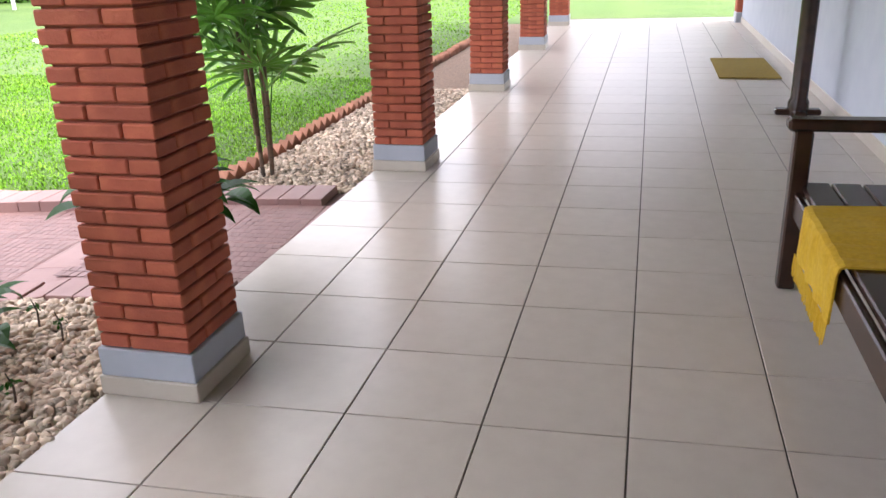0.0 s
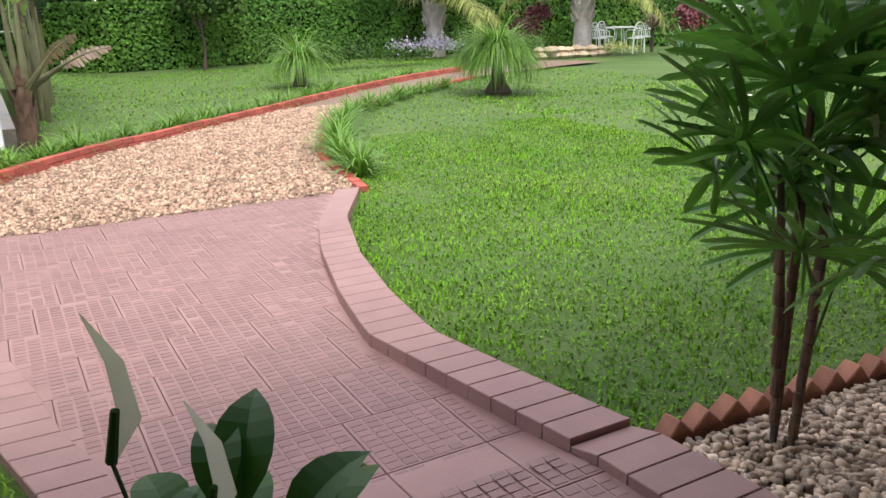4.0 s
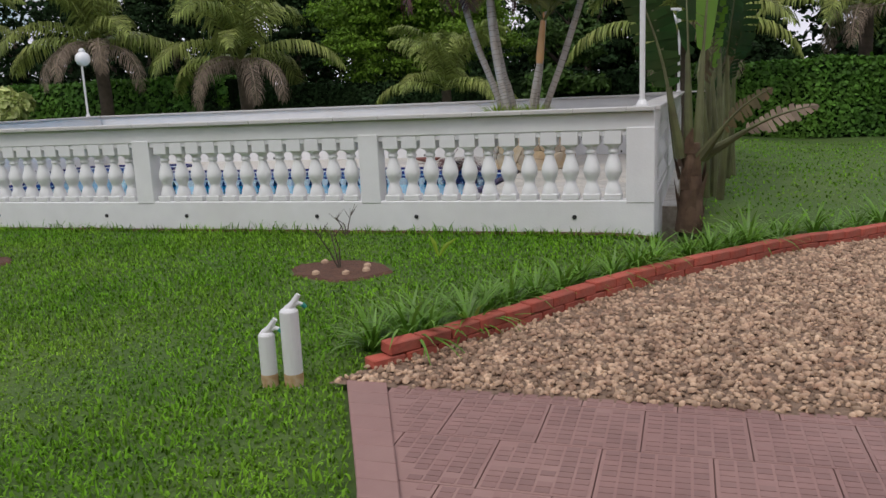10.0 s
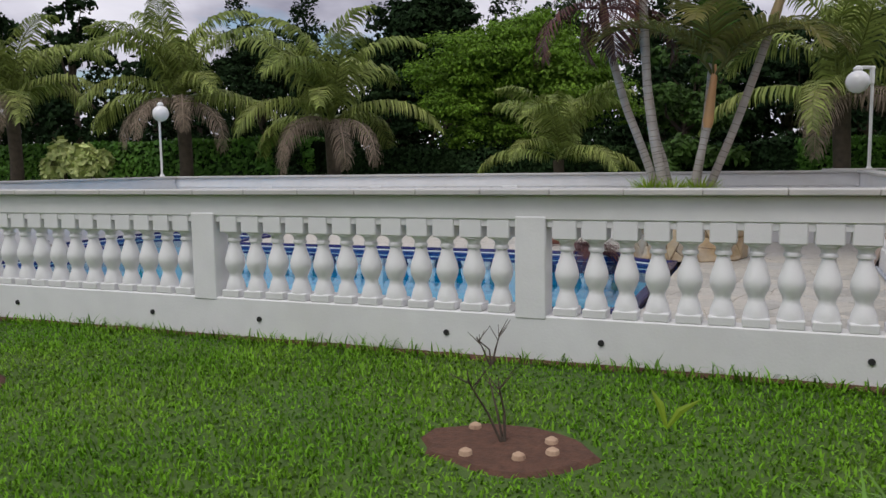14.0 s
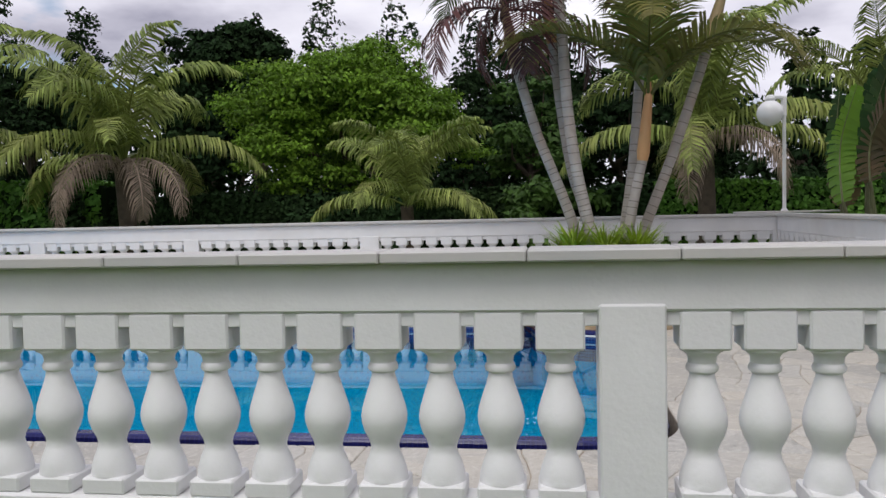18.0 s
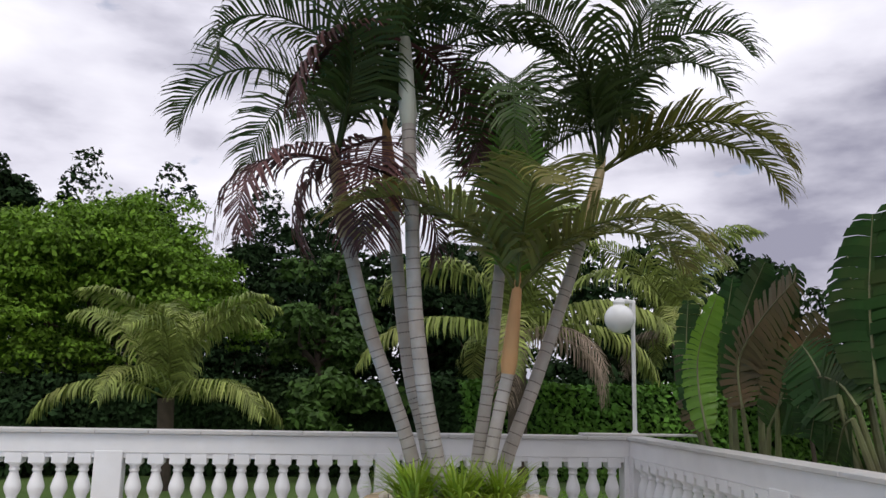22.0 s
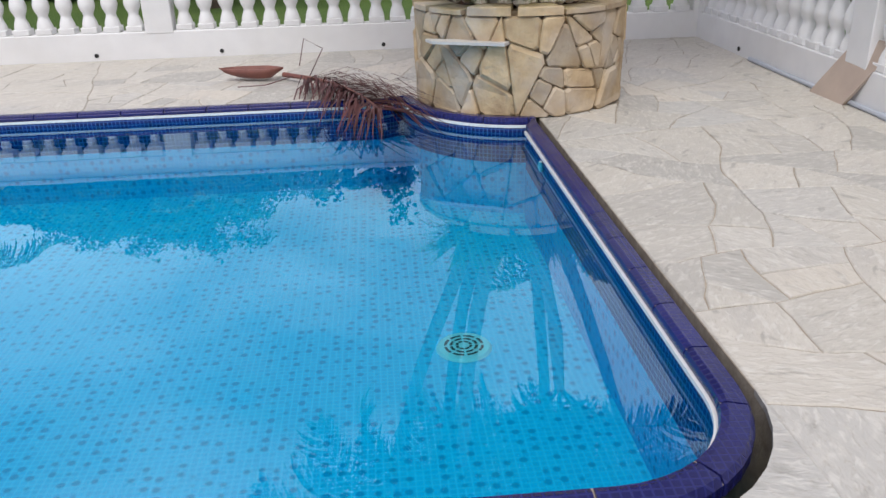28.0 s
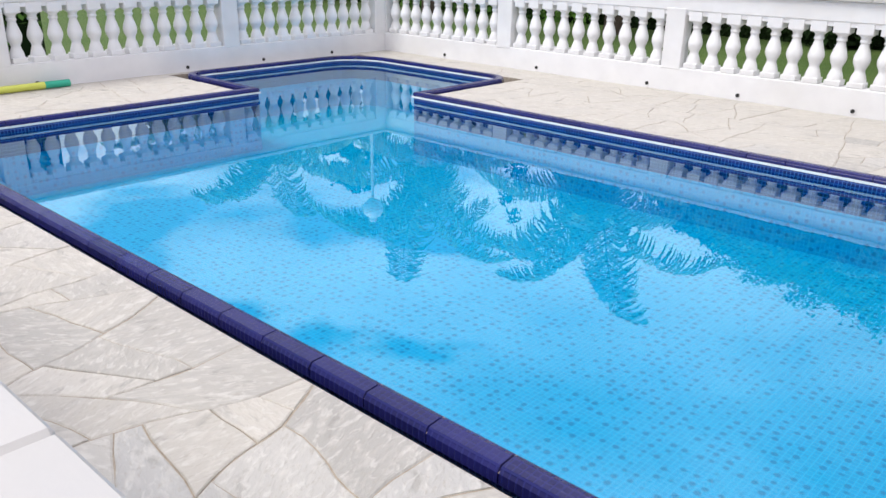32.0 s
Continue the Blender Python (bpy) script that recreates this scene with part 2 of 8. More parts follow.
M["palm_olive"] = mat("olive_palm_leaf", (0.17, 0.185, 0.04), (0.11, 0.13, 0.03), 0.45, 3, 0, (0.22, 0.17, 0.05), 1.2, 0.5, island=0.3, trans=0.3)
M["seedling"] = mat("seedling_leaf", (0.30, 0.42, 0.035), (0.21, 0.33, 0.03), 0.45, 3, 0, (0.32, 0.38, 0.05), 2, 0.4, island=0.3, trans=0.3)
M["fibre"] = mat("fibrous_trunk", (0.17, 0.105, 0.065), (0.09, 0.055, 0.035), 0.95, 14, 0.8, (0.26, 0.18, 0.12), 5, 0.5, bump_scale=40)
M["strap"] = mat("strap_leaf", (0.17, 0.34, 0.04), (0.11, 0.24, 0.03), 0.45, 3, 0, (0.22, 0.34, 0.05), 2, 0.4, island=0.3, trans=0.3)
M["fan"] = mat("fan_leaf", (0.13, 0.31, 0.04), (0.06, 0.165, 0.025), 0.35, 5, 0, island=0.35, trans=0.3)
M["lily"] = mat("lily_leaf", (0.018, 0.070, 0.010), (0.032, 0.11, 0.014), 0.36, 5, 0, island=0.25, spec=0.2, trans=0.25)
M["petal"] = mat("white_petal", (0.80, 0.82, 0.72), (0.62, 0.75, 0.45), 0.5, 4, trans=0.3)
M["pot"] = mat("brown_pot", (0.20, 0.085, 0.065), (0.15, 0.06, 0.05), 0.35, 6, 0.05)
M["banana"] = mat("banana_leaf", (0.030, 0.080, 0.018), (0.018, 0.050, 0.013), 0.55, 2, 0.1, (0.085, 0.075, 0.03), 2.5, 0.45, island=0.25, trans=0.2, spec=0.15)
M["banana_brown"] = mat("scorched_banana_leaf", (0.075, 0.070, 0.028), (0.15, 0.085, 0.035), 0.5, 2.2, 0.1, (0.045, 0.075, 0.02), 2.0, 0.6, island=0.2, trans=0.3)
M["banana_lime"] = mat("young_banana_leaf", (0.17, 0.33, 0.03), (0.13, 0.27, 0.025), 0.4, 3, 0.05, trans=0.4)
M["stalk"] = mat("banana_stalk", (0.15, 0.17, 0.065), (0.09, 0.085, 0.04), 0.6, 5)
M["tap"] = mat("green_tap", (0.03, 0.30, 0.24), None, 0.4, 5)
M["rose"] = mat("rose_petal", (0.62, 0.02, 0.06), (0.45, 0.01, 0.05), 0.6, 20)
M["cactus"] = mat("cactus_pad", (0.22, 0.36, 0.24), (0.16, 0.28, 0.18), 0.6, 6)
M["crimson"] = mat("crimson_leaf", (0.16, 0.02, 0.03), (0.09, 0.015, 0.02), 0.5, 6, island=0.3)
M["variegated"] = mat("cream_leaf", (0.60, 0.62, 0.26), (0.34, 0.44, 0.13), 0.5, 8, island=0.3, trans=0.2)
M["lilac"] = mat("lilac_flower", (0.42, 0.32, 0.52), (0.30, 0.34, 0.30), 0.7, 30, island=0.3)
M["noodle"] = mat("foam_noodle", (0.62, 0.66, 0.12), None, 0.6, 5)
M["noodle_green"] = mat("foam_noodle_green", (0.03, 0.40, 0.26), None, 0.6, 5)
M["plaster"] = mat("house_wall", (0.62, 0.66, 0.74), (0.57, 0.61, 0.70), 0.7, 4, 0.1)
M["ceiling"] = mat("unseen_dark_ceiling", (0.16, 0.10, 0.065), (0.12, 0.075, 0.05), 0.7, 4)
M["plinth_grey"] = mat("plinth_paint", (0.46, 0.49, 0.55), (0.42, 0.45, 0.51), 0.6, 8, 0.1)


def water_material():
    m = bpy.data.materials.new("pool_water")
    m.use_nodes = True
    nt = m.node_tree
    nt.nodes.clear()
    N, L = nt.nodes.new, nt.links.new
    out, ms, tr, gl, fr = N("ShaderNodeOutputMaterial"), N("ShaderNodeMixShader"), N("ShaderNodeBsdfTransparent"), N("ShaderNodeBsdfGlossy"), N("ShaderNodeFresnel")
    tr.inputs[0].default_value = (0.36, 0.95, 1.0, 1)
    gl.inputs["Color"].default_value, gl.inputs["Roughness"].default_value = (0.74, 0.97, 1.0, 1), 0.0
    fr.inputs[0].default_value = 1.70
    n, b = N("ShaderNodeTexNoise"), N("ShaderNodeBump")
    n.inputs["Scale"].default_value, n.inputs["Detail"].default_value = 3.5, 3.0
    b.inputs["Strength"].default_value, b.inputs["Distance"].default_value = 0.022, 0.01
    tc = N("ShaderNodeTexCoord")
    L(tc.outputs["Object"], n.inputs["Vector"])
    L(n.outputs[0], b.inputs["Height"])
    L(b.outputs[0], gl.inputs["Normal"])
    L(fr.outputs[0], ms.inputs[0])
    L(tr.outputs[0], ms.inputs[1])
    L(gl.outputs[0], ms.inputs[2])
    L(ms.outputs[0], out.inputs[0])
    return m


def mosaic_material(name, c1, c2, cg, size, dots=None, spec=0.0):
    """Small square glass tiles on a pool wall or floor."""
    m = bpy.data.materials.new(name)
    m.use_nodes = True
    nt = m.node_tree
    N, L = nt.nodes.new, nt.links.new
    p = nt.nodes["Principled BSDF"]
    p.inputs["Roughness"].default_value, p.inputs["Specular IOR Level"].default_value = 0.5, spec
    tc = N("ShaderNodeTexCoord")
    br = N("ShaderNodeTexBrick")
    br.offset, br.squash = 0.0, 1.0
    br.inputs["Color1"].default_value, br.inputs["Color2"].default_value, br.inputs["Mortar"].default_value = (*c1, 1), (*c2, 1), (*cg, 1)
    br.inputs["Scale"].default_value = 1.0
    br.inputs["Brick Width"].default_value = br.inputs["Row Height"].default_value = size
    br.inputs["Mortar Size"].default_value = size * 0.09
    L(tc.outputs["UV"], br.inputs["Vector"])
    col = br.outputs[0]
    if dots:
        vo, rp, mx = N("ShaderNodeTexVoronoi"), N("ShaderNodeMapRange"), N("ShaderNodeMix")
        vo.inputs["Scale"].default_value, vo.inputs["Randomness"].default_value = 18.0, 0.35
        L(tc.outputs["UV"], vo.inputs["Vector"])
        rp.inputs[1].default_value, rp.inputs[2].default_value, rp.inputs[3].default_value, rp.inputs[4].default_value = 0.20, 0.32, 0.75, 0.0
        L(vo.outputs["Distance"], rp.inputs[0])
        mx.data_type = "RGBA"
        mx.inputs[7].default_value = (*dots, 1)
        L(rp.outputs[0], mx.inputs[0])
        L(col, mx.inputs[6])
        col = mx.outputs[2]
    L(col, p.inputs["Base Color"])
    return m


def flag_material():
    """Split quartzite: every slab has its own tone and its own direction of grain."""
    m = bpy.data.materials.new("flagstone")
    m.use_nodes = True
    nt = m.node_tree
    N, L = nt.nodes.new, nt.links.new
    p = nt.nodes["Principled BSDF"]
    p.inputs["Roughness"].default_value = 0.55
    tc, oi, turn = N("ShaderNodeTexCoord"), N("ShaderNodeObjectInfo"), N("ShaderNodeVectorRotate")
    turn.rotation_type = "Z_AXIS"
    k = N("ShaderNodeMath")
    k.operation = "MULTIPLY"
    k.inputs[1].default_value = 40.0
    L(oi.outputs["Random"], k.inputs[0])
    L(k.outputs[0], turn.inputs["Angle"])
    L(tc.outputs["Object"], turn.inputs["Vector"])
    mp = N("ShaderNodeMapping")
    mp.inputs["Scale"].default_value = (1.0, 2.2, 1.0)
    L(turn.outputs[0], mp.inputs[0])
    tone = N("ShaderNodeValToRGB")
    e = tone.color_ramp.elements
    e[0].position, e[0].color = 0.0, (0.385, 0.37, 0.34, 1)
    e[1].position, e[1].color = 1.0, (0.575, 0.525, 0.45, 1)
    for q, c in ((0.3, (0.505, 0.475, 0.42, 1)), (0.6, (0.55, 0.515, 0.455, 1)), (0.8, (0.465, 0.455, 0.43, 1))):
        e.new(q).color = c
    L(oi.outputs["Random"], tone.inputs[0])
    col = tone.outputs[0]
    for scale, c, lo, hi, amt in ((3.0, (0.42, 0.40, 0.37), 0.5, 0.72, 0.55), (13.0, (0.70, 0.665, 0.60), 0.5, 0.75, 0.45), (45.0, (0.40, 0.365, 0.31), 0.56, 0.72, 0.6), (7.0, (0.26, 0.245, 0.22), 0.60, 0.70, 0.55), (20.0, (0.66, 0.64, 0.59), 0.55, 0.66, 0.5)):
        n, r, x = N("ShaderNodeTexNoise"), N("ShaderNodeMapRange"), N("ShaderNodeMix")
        n.inputs["Scale"].default_value, n.inputs["Detail"].default_value, n.inputs["Distortion"].default_value = scale, 7.0, 0.6
        L(mp.outputs[0], n.inputs["Vector"])
        r.inputs[1].default_value, r.inputs[2].default_value, r.inputs[4].default_value = lo, hi, amt
        L(n.outputs[0], r.inputs[0])
        x.data_type = "RGBA"
        x.inputs[7].default_value = (*c, 1)
        L(r.outputs[0], x.inputs[0])
        L(col, x.inputs[6])
        col = x.outputs[2]
    L(col, p.inputs["Base Color"])
    b = N("ShaderNodeBump")
    b.inputs["Strength"].default_value, b.inputs["Distance"].default_value = 0.8, 0.010
    L(n.outputs[0], b.inputs["Height"])
    L(b.outputs[0], p.inputs["Normal"])
    return m


def coping_material():
    """Glazed navy edge tiles with rows of small pressed squares."""
    m = mat("pool_coping", (0.008, 0.010, 0.085), (0.012, 0.014, 0.115), 0.22, 15, 0.0, (0.022, 0.018, 0.085), 4, 0.45, obj=0.16, spec=0.35)
    nt = m.node_tree
    N, L = nt.nodes.new, nt.links.new
    p = nt.nodes["Principled BSDF"]
    tc, br, mx, bu = N("ShaderNodeTexCoord"), N("ShaderNodeTexBrick"), N("ShaderNodeMix"), N("ShaderNodeBump")
    br.offset, br.squash = 0.0, 1.0
    br.inputs["Color1"].default_value = br.inputs["Color2"].default_value = (0, 0, 0, 1)
    br.inputs["Mortar"].default_value = (1, 1, 1, 1)
    br.inputs["Scale"].default_value, br.inputs["Mortar Size"].default_value, br.inputs["Mortar Smooth"].default_value = 1.0, 0.0035, 0.4
    br.inputs["Brick Width"].default_value = br.inputs["Row Height"].default_value = 0.0235
    L(tc.outputs["Object"], br.inputs["Vector"])
    src = p.inputs["Base Color"].links[0].from_socket
    mx.data_type = "RGBA"
    mx.inputs[7].default_value = (0.025, 0.03, 0.17, 1)
    k = N("ShaderNodeMath")
    k.operation = "MULTIPLY"
    k.inputs[1].default_value = 0.5
    L(br.outputs[0], k.inputs[0])
    L(k.outputs[0], mx.inputs[0])
    L(src, mx.inputs[6])
    L(mx.outputs[2], p.inputs["Base Color"])
    bu.inputs["Strength"].default_value, bu.inputs["Distance"].default_value = 0.5, 0.003
    L(br.outputs[0], bu.inputs["Height"])
    L(bu.outputs[0], p.inputs["Normal"])
    return m


M["coping"] = coping_material()
M["flag"] = flag_material()
M["water"] = water_material()
M["mosaic"] = mosaic_material("blue_mosaic", (0.005, 0.49, 0.76), (0.007, 0.55, 0.81), (0.03, 0.63, 0.86), 0.0265, (0.003, 0.27, 0.52))
M["band"] = mosaic_material("dark_mosaic_band", (0.006, 0.016, 0.12), (0.010, 0.03, 0.22), (0.10, 0.20, 0.48), 0.025, None, 0.4)


# ---- mesh helpers ----
class Build:
    """Gathers vertices and faces for one mesh."""

    def __init__(self):
        self.v, self.f = [], []

    def add(self, verts, faces):
        n = len(self.v)
        self.v.extend(verts)
        self.f.extend([tuple(i + n for i in f) for f in faces])
        return self

    def box(self, a, b, c=0.006):
        """A box from corner a to corner b with chamfered edges."""
        lo, hi = [min(p, q) for p, q in zip(a, b)], [max(p, q) for p, q in zip(a, b)]
        c = min(c, min(h - l for l, h in zip(lo, hi)) * 0.3)
        vs, idx = [], {}
        for sx in (0, 1):
            for sy in (0, 1):
                for sz in (0, 1):
                    s = (sx, sy, sz)
                    for k in range(3):
                        p = []
                        for ax in range(3):
                            w = (lo, hi)[s[ax]][ax]
                            p.append(w if ax == k else w + (c if s[ax] == 0 else -c))
                        idx[(s, k)] = len(vs)
                        vs.append(tuple(p))
        fs = []
        for k in range(3):
            i, j = [(1, 2), (2, 0), (0, 1)][k]
            for s in (0, 1):
                q = []
                for a_, b_ in ((0, 0), (1, 0), (1, 1), (0, 1)):
                    t = [0, 0, 0]
                    t[k], t[i], t[j] = s, a_, b_
                    q.append(idx[(tuple(t), k)])
                fs.append(tuple(q if s else q[::-1]))
            for a_ in (0, 1):
                for b_ in (0, 1):
                    t0, t1 = [0, 0, 0], [0, 0, 0]
                    t0[i] = t1[i] = a_
                    t0[j] = t1[j] = b_
                    t1[k] = 1
                    t0, t1 = tuple(t0), tuple(t1)
                    q = (idx[(t0, i)], idx[(t1, i)], idx[(t1, j)], idx[(t0, j)])
                    fs.append(q if a_ == b_ else q[::-1])
        for s in [(x, y, z) for x in (0, 1) for y in (0, 1) for z in (0, 1)]:
            q = (idx[(s, 0)], idx[(s, 1)], idx[(s, 2)])
            fs.append(q if sum(s) % 2 else q[::-1])
        return self.add(vs, fs)

    def prism(self, poly, z0, z1, inset=0.0):
        """A convex or simple outline, counter-clockwise, raised from z0 to z1; inset draws the top edge in."""
        n = len(poly)
        cx, cy = sum(p[0] for p in poly) / n, sum(p[1] for p in poly) / n
        zs = (lambda p: z0 if not callable(z0) else z0(*p)), (lambda p: z1 if not callable(z1) else z1(*p))
        vs = [(x, y, zs[0]((x, y))) for x, y in poly]
        if inset:
            vs += [(x, y, zs[1]((x, y)) - inset * 0.6) for x, y in poly]
            for x, y in poly:
                d = math.hypot(x - cx, y - cy) or 1
                k = max(0.0, 1 - inset / d)
                vs.append((cx + (x - cx) * k, cy + (y - cy) * k, zs[1]((x, y))))
        else:
            vs += [(x, y, zs[1]((x, y))) for x, y in poly]
        r = len(vs) // n
        fs = [tuple(range((r - 1) * n, r * n))]
        for k in range(r - 1):
            for i in range(n):
                j = (i + 1) % n
                fs.append((k * n + i, k * n + j, (k + 1) * n + j, (k + 1) * n + i))
        return self.add(vs, fs)

    def tube(self, path, radii, n=8, close=True):
        """A round tube along a path."""
        vs, fs = [], []
        pts = [Vector(p) for p in path]
        side = None
        for i, p in enumerate(pts):
            d = (pts[min(i + 1, len(pts) - 1)] - pts[max(i - 1, 0)]).normalized()
            if side is None:
                side = d.cross(Vector((0, 0, 1)))
                if side.length < 0.05:
                    side = Vector((1, 0, 0))
            side = (side - d * side.dot(d)).normalized()
            up = side.cross(d)
            r = radii[i] if hasattr(radii, "__len__") else radii
            for k in range(n):
                a = 2 * math.pi * k / n
                vs.append(tuple(p + side * (r * math.cos(a)) + up * (r * math.sin(a))))
        for i in range(len(pts) - 1):
            for k in range(n):
                j = (k + 1) % n
                fs.append((i * n + k, i * n + j, (i + 1) * n + j, (i + 1) * n + k))
        if close:
            fs.append(tuple(range(n))[::-1])
            fs.append(tuple(range((len(pts) - 1) * n, len(pts) * n)))
        return self.add(vs, fs)

    def lathe(self, profile, centre=(0, 0, 0), n=16):
        """A turned shape from rows of (radius, height)."""
        cx, cy, cz = centre
        vs = [(cx + r * math.cos(2 * math.pi * k / n), cy + r * math.sin(2 * math.pi * k / n), cz + z) for r, z in profile for k in range(n)]
        fs = []
        for i in range(len(profile) - 1):
            for k in range(n):
                j = (k + 1) % n
                fs.append((i * n + k, i * n + j, (i + 1) * n + j, (i + 1) * n + k))
        fs.append(tuple(range(n))[::-1])
        fs.append(tuple(range((len(profile) - 1) * n, len(profile) * n)))
        return self.add(vs, fs)

    def mesh(self, name, material=None, smooth=False):
        me = bpy.data.meshes.new(name)
        me.from_pydata(self.v, [], self.f)
        if material:
            me.materials.append(material)
        if smooth:
            me.shade_smooth()
            me.set_sharp_from_angle(angle=radians(38))
        me.update()
        return me


def part(name, b, material, parent=None, label="", smooth=False):
    """Links a build, or a finished mesh, as one mesh object under a thing or a part."""
    me = b if isinstance(b, bpy.types.Mesh) else b.mesh(name, material, smooth)
    ob = new(name, me)
    if parent:
        ob.parent = parent
    return tagged(ob, label)


def thing(name, label, category, at=(0, 0, 0), turn=0.0, group="", kind=""):
    ob = new(name)
    ob.matrix_basis = pose(*at, 0, 0, turn)
    return tagged(ob, label, category, group, kind)


def arrays(name, verts, faces, material, smooth=False):
    """A mesh from number arrays; faces all of one length."""
    verts, faces = np.asarray(verts, np.float32).reshape(-1, 3), np.asarray(faces, np.int32)
    k = faces.shape[1]
    me = bpy.data.meshes.new(name)
    me.vertices.add(len(verts))
    me.vertices.foreach_set("co", verts.ravel())
    me.loops.add(faces.size)
    me.loops.foreach_set("vertex_index", faces.ravel())
    me.polygons.add(len(faces))
    me.polygons.foreach_set("loop_start", np.arange(0, faces.size, k, dtype=np.int32))
    me.materials.append(material)
    me.update(calc_edges=True)
    me.validate()
    if smooth:
        me.shade_smooth()
    return me


def smooth01(a):
    a = min(max(a, 0.0), 1.0)
    return a * a * (3 - 2 * a)


def ground_z(x, y):
    off = (y + 2.8) * 0.592 - (x + 1.29) * 0.806
    rise = smooth01((y + 3.4) / 3.0) * (1 - smooth01((x - 0.2) / 3.0)) * smooth01((off + 0.3) / 1.2)
    return -0.10 + 0.20 * rise + 0.06 * smooth01((x - 1.5) / 5.0) * smooth01((y + 7.5) / 3.0)


# ---- ground ----
POOL = (-9.62, 1.454, -2.087, 5.25)
DECK = 0.14
RIM = 0.158
WATER = 0.085


def build_ground():
    def axis(lo, hi, near_lo, near_hi, fine, coarse):
        a = list(np.arange(near_lo, near_hi + 1e-6, fine))
        return list(lo + (near_lo - lo) * np.linspace(0, 1, coarse)[:-1] ** 0.5) + a + list(near_hi + (hi - near_hi) * np.linspace(0, 1, coarse)[1:] ** 2)
    xs, ys = axis(-400, 400, -14, 12, 0.4, 8), axis(-400, 400, -14, 12, 0.4, 8)
    vs = []
    for y in ys:
        for x in xs:
            inside = -11.3 < x < 0.1 and 0.1 < y < 7.55
            paved = in_drive(x, y) or path_inside(x, y)
            vs.append((x, y, -1.6 if inside else ground_z(x, y) + 0.012 * noise.noise((x * 0.7, y * 0.7, 0)) - (0.05 if paved else 0.0)))
    n = len(xs)
    fs = [(j * n + i, j * n + i + 1, (j + 1) * n + i + 1, (j + 1) * n + i) for j in range(len(ys) - 1) for i in range(n - 1)]
    ob = new("ground", arrays("ground", vs, fs, M["lawn"], True))
    tagged(ob, "mown green lawn that reaches the horizon", "lawn", kind="structure")


# ---- balustrade walls round the pool ----
def baluster_mesh(h, w):
    """A turned baluster with square blocks at its top and foot."""
    b = Build()
    s = w / 2
    b.box((-s, -s, 0), (s, s, 0.05), 0.006)
    b.lathe([(s * 0.97, 0.05), (s * 0.93, 0.075), (s * 0.80, 0.105), (s * 0.66, 0.128), (s * 0.60, 0.145), (s * 0.66, 0.163), (s * 0.86, 0.190), (s * 0.98, 0.218),
             (s * 1.0, 0.238), (s * 0.94, 0.262), (s * 0.78, 0.298), (s * 0.61, 0.332), (s * 0.51, 0.357), (s * 0.50, 0.366), (s * 0.63, 0.373), (s * 0.66, 0.382), (s * 0.61, 0.391),
             (s * 0.56, 0.395), (s * 0.58, 0.412), (s * 0.72, 0.424), (s * 0.90, 0.430), (s * 0.92, 0.438)], n=24)
    b.box((-s, -s, 0.437), (s, s, h), 0.006)
    return b.mesh("baluster", M["white"], True)


def wall_run(name, label, a, b, panels, low, high, top, thick, pitch, holes=(), cap_over=0.035, cap_in=0.035, margin=0.0, cap_len=0.44, cap_from=None, bottom=-0.3):
    """A wall from a to b (plan points); panels: stretches (from, to) along it that are open and hold balusters."""
    a, b = Vector((*a, 0)), Vector((*b, 0))
    length, turn = (b - a).length, math.degrees(math.atan2(b.y - a.y, b.x - a.x))
    root = thing(name, label, "wall", (a.x, a.y, 0), turn, kind="structure")
    part("base", Build().box((0, 0, bottom), (length, thick, low), 0.008), M["white"], root)
    part("top_rail", Build().box((0, 0.002, high), (length, thick - 0.002, top - 0.035), 0.006), M["white"], root)
    edge = 0.0
    spans = []
    for u0, u1 in list(panels) + [(length, length)]:
        if u0 - edge > 0.01:
            spans.append((edge, u0))
        edge = u1
    for u0, u1 in spans:
        part("pillar", Build().box((u0, -0.006, low - 0.02), (u1, thick + 0.004, high + 0.02), 0.006), M["white"], root)
    for u0, u1 in panels:
        part("under_rail", Build().box((u0, 0.016, high - 0.042), (u1, thick - 0.012, high + 0.01), 0.003), M["white"], root)
    bal = baluster_mesh(high - low, 0.136)
    for u0, u1 in panels:
        k = max(1, round((u1 - u0) / pitch))
        step = (u1 - u0 - 2 * margin) / (k - 1) if margin else (u1 - u0) / k
        first = margin if margin else step / 2
        for i in range(k):
            ob = part("baluster", bal, None, root)
            ob.location = (u0 + first + i * step, thick / 2, low)
    n = max(1, round(length / cap_len))
    joints = [i * length / n for i in range(n + 1)]
    if cap_from is not None:
        joints = [0.0] + list(np.arange(cap_from, length - 0.05, cap_len)) + [length]
    for u0, u1 in zip(joints, joints[1:]):
        part("cap_slab", Build().box((u0 + 0.0015, -cap_over, top - 0.034), (u1 - 0.0015, thick + cap_in, top), 0.005), M["cap"], root)
    for u, side, z in holes:
        y = -0.004 if side < 0 else thick + 0.004
        c = Build().lathe([(0.018, 0.0), (0.018, 0.012), (0.013, 0.013)], n=10)
        ob = part("drain_hole", c.mesh("drain_hole", M["hole"]), None, root)
        ob.matrix_local = pose(u, y + 0.008 * (1 if side < 0 else -1), z, 90 if side < 0 else -90)
    return root


